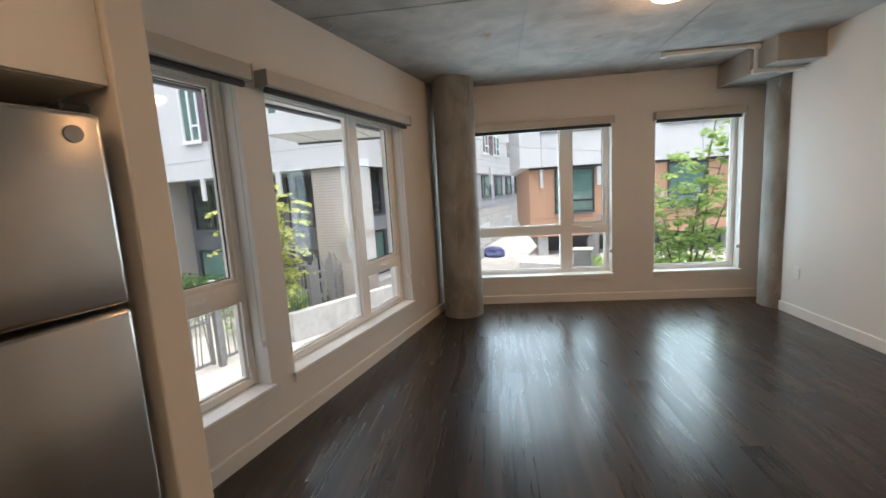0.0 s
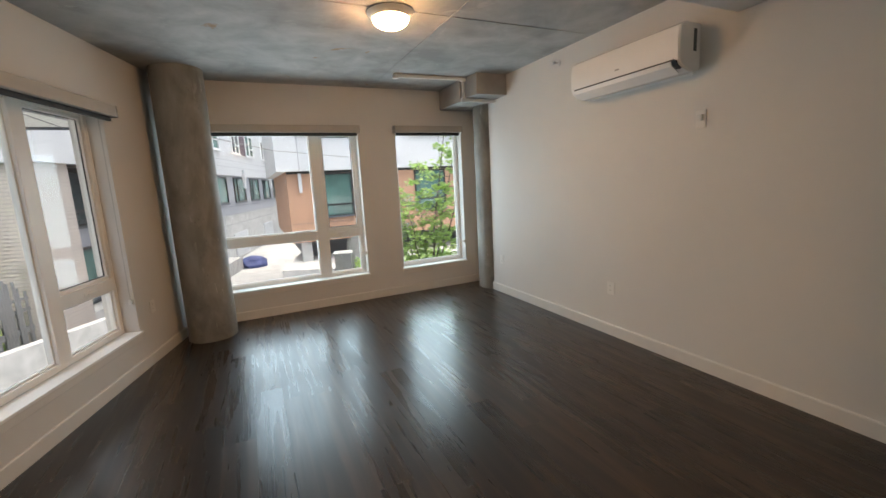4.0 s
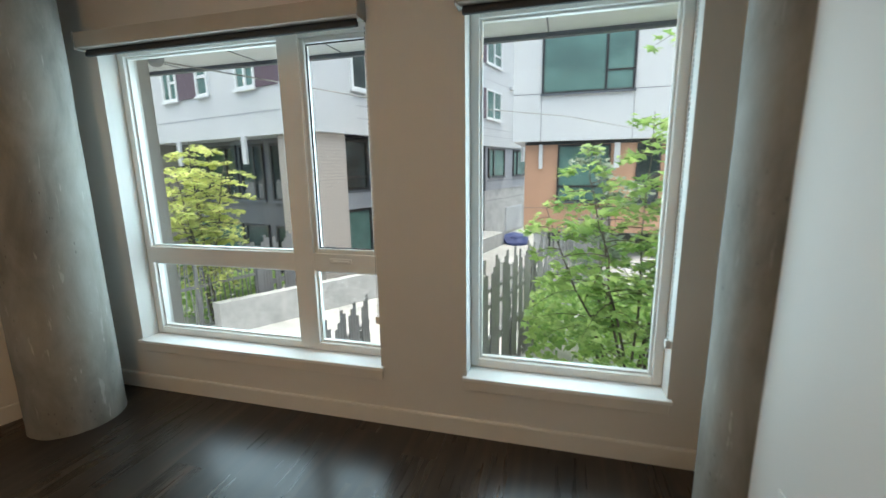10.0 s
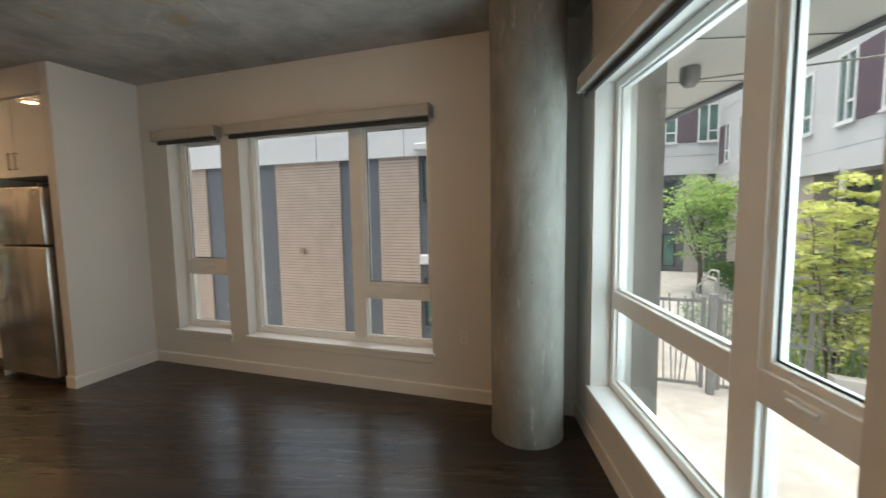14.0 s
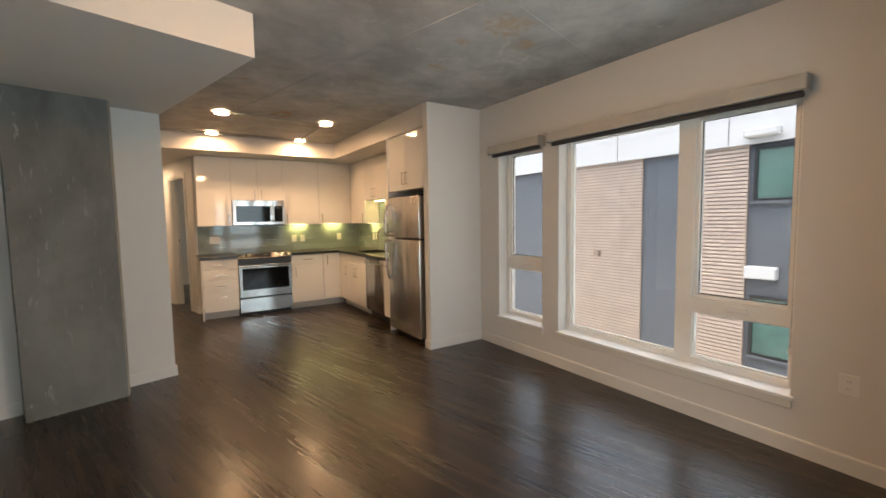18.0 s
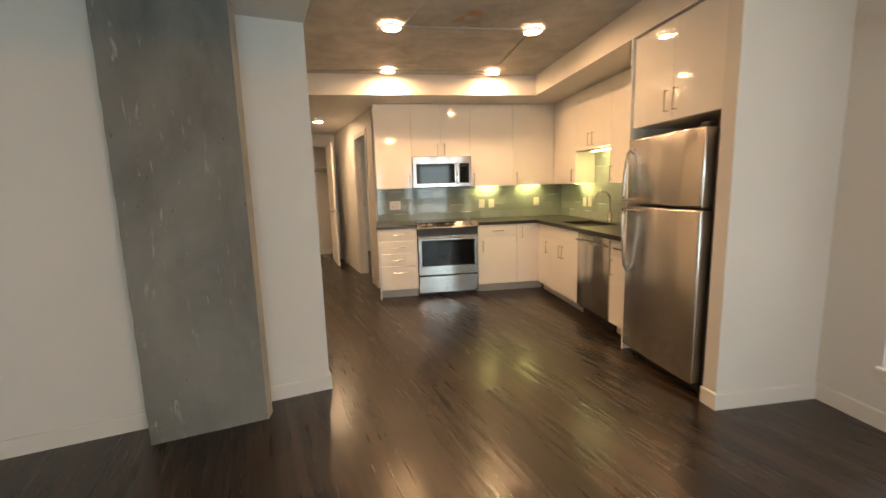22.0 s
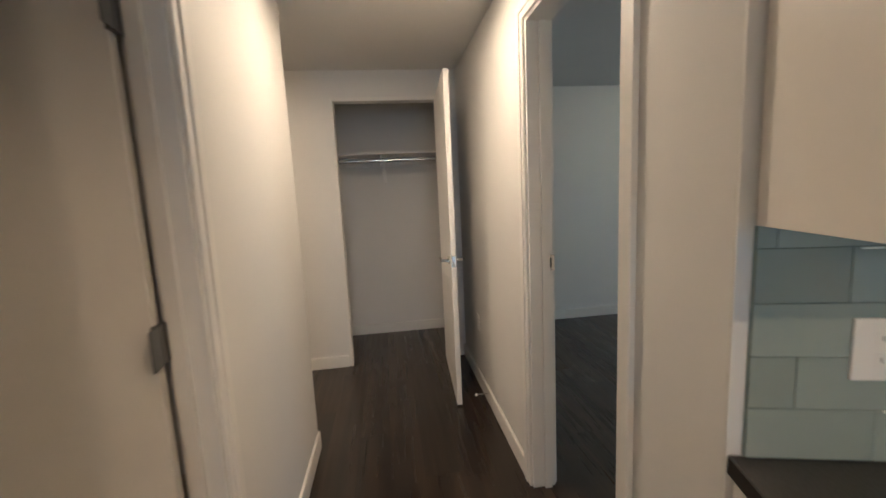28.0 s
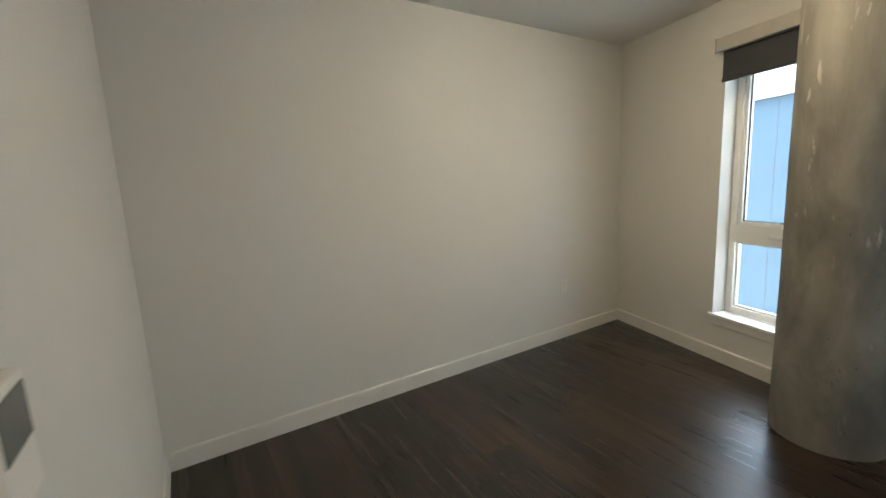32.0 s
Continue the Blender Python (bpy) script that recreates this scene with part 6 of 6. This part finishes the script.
# fences
def spiky_fence(m, length, z0, z1, label, seed=1):
    """Flat pickets in stepped clusters on three rails, like a row of little towers."""
    t = thing("steel_fence", m, label, "fence", "steel fences")
    rf = random.Random(seed)
    for z, h in ((z0 + 0.10, 0.05), (z0 + 0.42 * (z1 - z0), 0.09), (z1 - 0.42, 0.05), (z1 - 0.24, 0.04)):
        part("rail", bm_box(0, length, -0.02, 0.02, z - h / 2, z + h / 2), M_fence, t)
    tops = (0.0, 0.07, 0.13, 0.19, 0.25)
    meshes = [mesh_of("picket", bm_box(-0.026, 0.026, -0.030, -0.021, z0 + 0.03, z1 - 0.12 + h), M_fence) for h in tops]
    shorts = [mesh_of("short_picket", bm_box(-0.026, 0.026, 0.021, 0.029, z0 + 0.05, z0 + (0.45 + 0.1 * k) * (z1 - z0)), M_fence) for k in range(3)]
    x = 0.06
    while x < length - 0.05:
        for h in rf.choice(((1, 4, 2), (2, 3, 4, 1), (0, 3, 1), (1, 2, 4, 3), (3, 1))):
            if x > length - 0.03:
                break
            ob = new("picket", meshes[h])
            ob.parent = t
            ob.matrix_basis = Matrix.Translation((x, 0, 0))
            if rf.random() < 0.5:
                sh = new("short_picket", rf.choice(shorts))
                sh.parent = t
                sh.matrix_basis = Matrix.Translation((x + 0.028, 0, 0))
            x += 0.058
        x += rf.uniform(0.05, 0.085)
    for x in [k * 1.8 for k in range(int(length / 1.8) + 1)]:
        part("post", bm_box(x - 0.04, x + 0.04, -0.03, 0.05, z0, z1 - 0.05), M_fence, t)
    for k in range(int(length / 3.6) + 1):
        b0 = 0.15 + 3.6 * k
        if b0 + 1.4 < length:
            part("brace", bm_tube([(b0, 0.045, z0 + 0.15), (b0 + 1.4, 0.045, z1 - 0.42)], 0.022, 6), M_conduit, t, "pale diagonal brace")
    return t


spiky_fence(pose(1.50, 6.48, 0, 0, 0, 90), 8.0, GZ, 0.34, "dark steel fence with pickets of uneven height along the alley", seed=3)
spiky_fence(pose(0.36, 4.95, 0, 0, 0, 104), 1.7, GZ, -0.22, "low dark steel fence with uneven pickets before the terrace", seed=5)
spiky_fence(YARD @ pose(-3.12, 6.95, 0, 0, 0, 90), 1.1, GZ, 0.18, "dark steel fence with uneven pickets above the ramp wall", seed=9)
gp = thing("gate_post", pose(1.47, 6.30, GZ), "pale steel gate post with a flat cap", "gate post")
part("post", bm_box(-0.135, 0.135, -0.135, 0.135, 0, 1.44, 0.006), M_cast, gp)
part("cap", bm_box(-0.16, 0.16, -0.16, 0.16, 1.44, 1.475, 0.008), M_cast, gp)
for hz in (0.35, 1.1):
    part("hinge_bar", bm_box(-0.165, -0.136, -0.03, 0.03, hz, hz + 0.12, 0.004), M_fence, gp)
solid("ramp_wall", bm_prism([(-2.95, 6.0), (-2.77, 6.0), (-1.6, 9.6), (-1.78, 9.6)], GZ, GZ + 0.52), M_cast, YARD, "low pale concrete ramp wall", "low wall")
gq = thing("gate_post", YARD @ pose(-3.22, 4.86, GZ), "slim grey steel gate post in the courtyard", "gate post")
part("post", bm_box(-0.045, 0.045, -0.045, 0.045, 0, 1.36, 0.006), M_fence, gq)
part("cap", bm_box(-0.052, 0.052, -0.052, 0.052, 1.36, 1.38, 0.006), M_fence, gq)


def bar_gate(m, length, z0, z1, label):
    """A framed gate of thin bars set at slight angles."""
    t = thing("bar_gate", m, label, "gate", "bar gates")
    for z in (z0 + 0.1, (z0 + z1) / 2 + 0.12, z1):
        part("rail", bm_box(0, length, -0.018, 0.018, z - 0.022, z + 0.022), M_fence, t)
    for x in (0.0, length / 2, length):
        part("stile", bm_box(x - 0.025, x + 0.025, -0.02, 0.02, z0 + 0.05, z1 + 0.05), M_fence, t)
    part("brace", bm_tube([(0.03, 0, (z0 + z1) / 2 + 0.12), (length / 2, 0, z1)], 0.012, 6), M_fence, t)
    rg_ = random.Random(17)
    x = 0.07
    while x < length - 0.05:
        lean = rg_.uniform(-0.05, 0.05)
        part("bar", bm_tube([(x - lean, -0.022, z0 + 0.1), (x + lean, -0.022, z1 + rg_.uniform(-0.05, 0.18))], 0.010, 6), M_fence, t)
        x += rg_.uniform(0.055, 0.095)
    return t


bar_gate(YARD @ pose(-3.27, 4.96, 0, 0, 0, 86), 1.95, GZ, 0.16, "dark steel gate of thin leaning bars beside the ramp")
bar_gate(YARD @ pose(-3.36, 2.92, 0, 0, 0, 88), 1.85, GZ, 0.16, "dark steel gate of thin leaning bars at the yard side")
bp = thing("blue_tarp", YARD @ pose(-1.6, 15.5, GZ), "crumpled blue tarp on the alley", "tarp")
bt_ = bmesh.new()
bmesh.ops.create_icosphere(bt_, subdivisions=3, radius=0.45)
for v in bt_.verts:
    v.co *= 1 + 0.3 * noise.noise(v.co * 3)
    v.co.z = max(0.0, v.co.z * 0.6 + 0.1)
part("cloth", bt_, M_bluetarp, bp)


# plants
def leaf_shape(bm, c, n, size, rr, lobes=True):
    """One small folded leaf with five lobes at c."""
    u = Vector((rr.uniform(-1, 1), rr.uniform(-1, 1), rr.uniform(-0.35, 0.35))).normalized()
    w = n.cross(u).normalized()
    u = w.cross(n)
    pts = ((0, -0.42), (0.2, -0.28), (0.56, -0.32), (0.26, -0.06), (0.62, 0.20), (0.2, 0.18), (0, 0.68), (-0.2, 0.18), (-0.62, 0.20), (-0.26, -0.06), (-0.56, -0.32), (-0.2, -0.28)) if lobes else ((0, -0.5), (0.26, -0.1), (0.2, 0.3), (0, 0.6), (-0.2, 0.3), (-0.26, -0.1))
    vs = [bm.verts.new(c + size * (a * w + b * u - 0.25 * abs(a) * n)) for a, b in pts]
    bm.faces.new(vs)


def tree(name, m, height, stem, crowns, leaves, size, mat, label, seed, lobes=True, limbs=9):
    t = thing(name, m, label, "tree", "", "")
    rr = random.Random(seed)
    tb = bmesh.new()
    segs = 7
    pts = [Vector((0.06 * math.sin(i * 1.3) * i / segs, 0.05 * math.cos(i) * i / segs, height * 0.8 * i / segs)) for i in range(segs + 1)]

    def limb(points, r0, r1, k=7):
        rings = []
        for i, p in enumerate(points):
            d = (points[min(i + 1, len(points) - 1)] - points[max(0, i - 1)]).normalized()
            s = d.cross(Vector((0.3, 1, 0.1))).normalized()
            q = s.cross(d)
            r = r0 + (r1 - r0) * i / (len(points) - 1)
            rings.append([tb.verts.new(p + r * (math.cos(2 * math.pi * j / k) * s + math.sin(2 * math.pi * j / k) * q)) for j in range(k)])
        for a, b in zip(rings, rings[1:]):
            for j in range(k):
                tb.faces.new((a[j], a[(j + 1) % k], b[(j + 1) % k], b[j]))
    limb(pts, stem, stem * 0.25)
    tips = []
    for i in range(limbs):
        c, rad = crowns[i % len(crowns)]
        base = pts[min(segs, 2 + i % (segs - 1))]
        end = Vector(c) + Vector((rr.uniform(-1, 1), rr.uniform(-1, 1), rr.uniform(-0.7, 0.7))) * rad * 0.7
        mid = (base + end) / 2 + Vector((rr.uniform(-0.1, 0.1), rr.uniform(-0.1, 0.1), 0.08))
        limb([base, mid, end], stem * 0.35, stem * 0.1, 5)
        tips.append((mid, end))
    part("trunk", tb, M_bark, t, smooth=True)
    lb = bmesh.new()
    clumps = []
    for c, rad in crowns:
        for _ in range(max(6, int(26 * rad))):
            d = Vector((rr.gauss(0, 1), rr.gauss(0, 1), rr.gauss(0, 0.8))).normalized()
            clumps.append((Vector(c) + d * rad * rr.uniform(0.30, 1.15), rad * rr.uniform(0.22, 0.5)))
    for _ in range(leaves):
        c, rad = rr.choice(clumps)
        p = c + Vector((rr.gauss(0, 1), rr.gauss(0, 1), rr.gauss(0, 0.45))) * rad * 0.6
        nrm = Vector((rr.uniform(-0.7, 0.7), rr.uniform(-0.9, 0.5), rr.uniform(0.5, 1))).normalized()
        leaf_shape(lb, p, nrm, size * rr.uniform(0.7, 1.25), rr, lobes)
    part("crown", lb, mat, t, "loose leafy crown")
    return t


def layered_tree(name, m, stems, stem_r, spread, branches, per, size, mat, label, seed):
    """Several thin stems with level branches that carry their leaves in flat sprays; stems are (lean x, lean y, height)."""
    t = thing(name, m, label, "tree", "", "")
    rr = random.Random(seed)
    wood, leaves = bmesh.new(), bmesh.new()

    def limb(points, r0, r1, k):
        rings = []
        for i, p in enumerate(points):
            d = (points[min(i + 1, len(points) - 1)] - points[max(0, i - 1)]).normalized()
            sd = d.cross(Vector((0.3, 1, 0.1))).normalized()
            q = sd.cross(d)
            r = r0 + (r1 - r0) * i / (len(points) - 1)
            rings.append([wood.verts.new(p + r * (math.cos(2 * math.pi * j / k) * sd + math.sin(2 * math.pi * j / k) * q)) for j in range(k)])
        for a, b in zip(rings, rings[1:]):
            for j in range(k):
                wood.faces.new((a[j], a[(j + 1) % k], b[(j + 1) % k], b[j]))

    for n, (lx, ly, high) in enumerate(stems):
        wob = [Vector((rr.uniform(-1, 1), rr.uniform(-1, 1), 0)) * 0.03 for _ in range(9)]
        line = [Vector((lx * (u / 8) ** 1.2, ly * (u / 8) ** 1.2, high * u / 8)) + wob[u] * min(1, u / 2) for u in range(9)]
        limb(line, stem_r * rr.uniform(0.8, 1.1), stem_r * 0.2, 6)
        for k in range(branches):
            u = 0.30 + 0.70 * (k + rr.random()) / branches
            i = min(7, int(u * 8))
            start = line[i].lerp(line[i + 1], u * 8 - i)
            az = n * 1.1 + k * 2.4 + rr.uniform(-0.5, 0.5)
            out = Vector((math.cos(az), math.sin(az), 0))
            side = Vector((-out.y, out.x, 0))
            L = spread * (1.05 - 0.55 * u) * rr.uniform(0.65, 1.2)
            rise = rr.uniform(0.15, 0.45)
            pts = [start + out * L * v + Vector((0, 0, L * (rise * v - 0.42 * v * v))) for v in (0, 0.25, 0.5, 0.75, 1.0)]
            limb(pts, stem_r * 0.30, stem_r * 0.08, 4)
            for _ in range(per):
                v = rr.uniform(0.18, 1.05)
                j = min(3, int(v * 4))
                p = pts[j].lerp(pts[j + 1], v * 4 - j)
                reach = L * 0.42 * (1.15 - 0.75 * v)
                p = p + side * rr.uniform(-reach, reach) + Vector((0, 0, rr.gauss(-0.015, 0.028)))
                nrm = (Vector((rr.gauss(0, 0.42), rr.gauss(0, 0.42), 1.0)) - 0.25 * out).normalized()
                leaf_shape(leaves, p, nrm, size * rr.uniform(0.6, 1.2), rr, True)
    part("trunk", wood, M_bark, t, smooth=True)
    part("crown", leaves, mat, t, "loose layered leafy crown")
    return t


xm, ym = skew(4.62, 5.80)
layered_tree("maple_tree", pose(xm, ym, GZ),
             [(-0.95, 0.2, 2.1), (-0.6, 0.5, 2.7), (-0.35, -0.25, 2.3), (0.0, 0.5, 3.0), (0.35, 0.15, 2.5), (0.55, -0.05, 4.3), (0.85, 0.3, 3.9), (0.95, -0.2, 3.3)],
             0.018, 0.74, 17, 19, 0.105, M_leaf, "slender maple with bright green lobed leaves outside", 11)
layered_tree("yellow_tree", pose(-8.4, 9.3, LZ),
             [(-1.0, -0.3, 4.4), (-0.3, 0.2, 5.0), (0.2, -0.2, 5.1), (0.9, 0.3, 4.6), (-0.6, 0.7, 4.1), (0.5, -0.8, 4.3)],
             0.04, 1.35, 22, 44, 0.125, M_leafy, "small yellow-green tree in the courtyard", 21)
tree("courtyard_tree", YARD @ pose(-10.8, 6.5, GZ), 3.6, 0.08,
     [((0, 0, 2.4), 1.05), ((-0.5, 0.3, 2.95), 0.7), ((0.6, -0.2, 2.6), 0.85), ((0.2, 0, 1.9), 0.8)], 4600, 0.09, M_leaf, "green tree in the far courtyard", 31, True, 12)


def hedge(m, lx, ly, h, n, label, seed, mat=M_leafd, size=0.08):
    bm = bmesh.new()
    rr = random.Random(seed)
    for _ in range(n):
        p = Vector((rr.uniform(0, lx), rr.uniform(0, ly), h * (rr.random() ** 0.5) * (0.85 + 0.3 * noise.noise((rr.uniform(0, 9), 0, seed)))))
        nrm = Vector((rr.uniform(-1, 1), rr.uniform(-1, 0.2), rr.uniform(0.2, 1))).normalized()
        leaf_shape(bm, p, nrm, size * rr.uniform(0.7, 1.4), rr, False)
    return solid("hedge", bm, mat, m, label, "hedge", "hedges", "stuff")


hedge(YARD @ pose(-9.6, 6.9, GZ), 4.6, 0.7, 0.95, 3600, "clipped green hedge behind the fence", 3)
hedge(YARD @ pose(-14.0, 7.2, GZ), 5.6, 0.8, 0.8, 2600, "low dark green hedge in the courtyard", 4)
hedge(YARD @ pose(-4.6, 5.9, GZ), 1.2, 2.0, 0.62, 1700, "low bright green planting behind the gate", 5, M_leaf, 0.09)
M_leafp = leaf_mat("grey_green_leaf", (0.22, 0.28, 0.20), (0.45, 0.50, 0.42))
hedge(YARD @ pose(-6.9, 5.1, GZ), 1.9, 1.2, 0.75, 1900, "pale grey-green flowering shrub in the courtyard", 12, M_leafp, 0.06)
tree("slender_shrub", turned(4.40, 6.7, GZ), 2.7, 0.02,
     [((0, 0, 1.6), 0.35), ((0.05, 0, 2.2), 0.28), ((-0.1, 0.05, 2.6), 0.2)], 700, 0.07, M_leafp, "slender pale green sapling behind the maple", 41, False, 8)


def handrail(m, label):
    t = thing("handrail", m, label, "handrail", "handrails")
    part("rail", bm_tube([(0, 0, 0.45), (0.9, 0, 0.85), (1.5, 0, 0.9), (1.55, 0, 0.86), (1.55, 0, 0.0)], 0.022, 8), M_cast, t, smooth=True)
    part("post", bm_tube([(0.1, 0, 0.0), (0.1, 0, 0.5)], 0.018, 8), M_cast, t)


handrail(YARD @ pose(-10.6, 6.5, GZ), "pale steel handrail beside the courtyard steps")
handrail(YARD @ pose(-9.3, 6.1, GZ), "pale steel handrail beside the courtyard steps")
hedge(YARD @ pose(-2.6, 12.4, GZ + 0.42), 0.4, 0.55, 0.34, 150, "small yellow-green grasses in the planter", 6, M_leafy, 0.11)
hedge(turned(3.6, 6.5, GZ), 2.4, 1.6, 1.1, 2600, "green shrubs beneath the maple", 8, M_leaf, 0.10)

# west courtyard front, far behind the trees
w2 = building("far_courtyard_building", YARD @ pose(-15.4, 2.4, 0, 0, 0, 90), "far courtyard front with white band, grey wall and oak door")
part("wall", bm_box(0, 9, 0.0, 6, GZ, 2.7), M_dark, w2)
part("upper_wall", bm_box(0, 9, -0.12, 6, 2.7, 9.0), M_whitep, w2, "white panelled upper wall")
seam(w2, 0, 9, 3.4, -0.12)
for i in range(3):
    xw = 0.6 + 2.8 * i
    far_window(w2, xw, xw + 0.8, 3.9, 5.3, M_winwhite, M_teal, 0.5, 0.4, -0.12)
    part("plum_panel", bm_box(xw + 0.8, xw + 1.5, -0.145, -0.12, 3.9, 5.3), M_purple, w2)
    far_window(w2, xw + 1.5, xw + 2.2, 3.9, 5.3, M_winwhite, M_teal, 0.5, 0.4, -0.12)
    far_window(w2, xw, xw + 0.9, 0.9, 2.5, M_winframe, M_darkg, 0.5, 0.0)
    far_window(w2, xw, xw + 0.9, -0.9, 0.4, M_winframe, M_teal, 0.5, 0.0)
    part("beige_pier", bm_box(xw + 1.2, xw + 1.9, -0.1, 0.0, GZ, 2.7), M_beige, w2)
part("oak_door", bm_box(6.5, 7.3, -0.06, 0.0, GZ, 0.9), M_wooddoor, w2, "oak coloured door")

# ---- backsplash tiles ----
def tile_mesh(w, h, d=0.008):
    return mesh_of("tile", bm_box(0.0004, w - 0.0004, 0, d, 0.0004, h - 0.0004, 0.0012), M_tile)


def tiled(name, m, length, z0, z1, tw, th, holes=(), label=""):
    """Offset rows of glass tiles on a thin bed; local x along the wall, tiles proud to +y."""
    t = thing(name, m, label, "backsplash", "", "structure")
    part("bed", bm_box(0, length, 0.0, 0.002, z0, z1), M_grout, t)
    cache = {}
    rt = random.Random(len(name))
    row, z = 0, z0
    while z < z1 - 0.005:
        h = min(th, z1 - z)
        x = -tw * (0.0, 0.55, 0.25, 0.8, 0.4)[row % 5]
        while x < length - 0.004:
            a, b = max(0, x), min(length, x + tw)
            w = b - a
            if w > 0.012:
                key = (round(w, 4), round(h, 4))
                if key not in cache:
                    cache[key] = tile_mesh(w, h)
                ob = new("tile", cache[key])
                ob.parent = t
                # a pale strip stands in for light glinting on some top edges
                if w > 0.2 and rt.random() < 0.42:
                    e0 = rt.choice((0.01, w - 0.17))
                    part("edge_glint", bm_box(e0, e0 + 0.16, 0.0065, 0.0125, h - 0.0045, h - 0.001, 0.0008), M_glint, ob, "pale strip painted as a glint on the tile edge")
                ob.matrix_basis = pose(a, 0.002 + rt.random() * 0.0008, z, rt.uniform(-0.2, 0.2), 0, rt.uniform(-0.15, 0.15))
            x += tw
        z += th
        row += 1
    return t


tiled("backsplash", pose(0.012, -3.6598, 0), 2.63, 0.914, 1.354, 0.302, 0.1, label="sea-green glossy glass tile backsplash")
tiled("backsplash_side", pose(0.0002, -0.99, 0, 0, 0, -90), 2.655, 0.914, 1.354, 0.302, 0.1, label="sea-green glossy glass tile backsplash behind the sink")
tiled("backsplash_sink", pose(0.0002, -1.987, 0, 0, 0, -90), 0.756, 1.356, 1.732, 0.302, 0.1, label="sea-green glossy glass tiles above the sink")


# ---- floor planks ----
def clip(poly, nx, ny, c):
    """The part of a convex outline where nx*x + ny*y <= c."""
    out = []
    for i, p in enumerate(poly):
        q = poly[(i + 1) % len(poly)]
        dp, dq = nx * p[0] + ny * p[1] - c, nx * q[0] + ny * q[1] - c
        if dp <= 0:
            out.append(p)
        if (dp < 0 < dq) or (dq < 0 < dp):
            u = dp / (dp - dq)
            out.append((p[0] + u * (q[0] - p[0]), p[1] + u * (q[1] - p[1])))
    return out


def plank_verts(poly, bm, top=0.0):
    cxp = sum(p[0] for p in poly) / len(poly)
    cyp = sum(p[1] for p in poly) / len(poly)

    def inset(k):
        out = []
        for x, y in poly:
            d = math.hypot(x - cxp, y - cyp) or 1.0
            out.append((x - k * (1 if x > cxp else -1), y - k * (1 if y > cyp else -1)))
        return out
    rings = [[bm.verts.new((x, y, z)) for x, y in inset(k)] for k, z in ((0.0, top - 0.012), (0.0, top - 0.00012), (0.0006, top))]
    n = len(poly)
    for lo, hi in zip(rings, rings[1:]):
        for i in range(n):
            bm.faces.new((lo[i], lo[(i + 1) % n], hi[(i + 1) % n], hi[i]))
    bm.faces.new(rings[-1])


floor_ob = bpy.data.objects["floor"]
rnd = random.Random(7)
PW, PL = 0.178, 1.42
far_bm = bmesh.new()
shared = {}
made = 0
for i in range(-14, 27):
    a0 = i * PW
    shift = rnd.random() * PL
    for j in range(-8, 5):
        b0 = j * PL + shift
        poly = [(a0, b0), (a0 + PW, b0), (a0 + PW, b0 + PL), (a0, b0 + PL)]
        # world x >= -0.09, world y >= -8.3, and the front wall
        poly = clip(poly, -CT, ST, 0.09)
        poly = clip(poly, 0, 1, 3.92) if len(poly) > 2 else poly
        poly = clip(poly, 1, 0, 4.62) if len(poly) > 2 and b0 < 3.0 else poly
        poly = clip(poly, 0, -1, 7.85) if len(poly) > 2 else poly
        if len(poly) < 3:
            continue
        ca = sum(p[0] for p in poly) / len(poly)
        cb = sum(p[1] for p in poly) / len(poly)
        wx, wy = skew(ca, cb)
        if ca > 2.95 and cb < -1.7 and cb > -5.9:
            # the bathroom has tiles; a plank that reaches past its wall is cut there
            poly = clip(poly, 0, -1, 1.6)
            if len(poly) < 3:
                continue
        near = (wy > -3.8 or (1.5 < ca < 2.9)) and made < 300
        if not near:
            plank_verts([(p[0], p[1]) for p in poly], far_bm)
            continue
        whole = len(poly) == 4 and abs(max(q[1] for q in poly) - min(q[1] for q in poly) - PL) < 1e-6 and abs(poly[1][0] - poly[0][0] - PW) < 1e-6
        if whole:
            if "w" not in shared:
                bm = bmesh.new()
                plank_verts([(0, 0), (PW, 0), (PW, PL), (0, PL)], bm)
                shared["w"] = mesh_of("plank", bm, M_floor)
            me, off = shared["w"], (a0, b0)
        else:
            bm = bmesh.new()
            plank_verts([(p[0] - a0, p[1] - b0) for p in poly], bm)
            me, off = mesh_of("plank", bm, M_floor), (a0, b0)
        ob = new("plank", me)
        ob.parent = floor_ob
        ob.matrix_basis = turned(off[0], off[1], 0.0)
        made += 1
rest = part("plank_field", far_bm, M_floor, floor_ob, m=GRID)
rest["kind"] = "stuff"
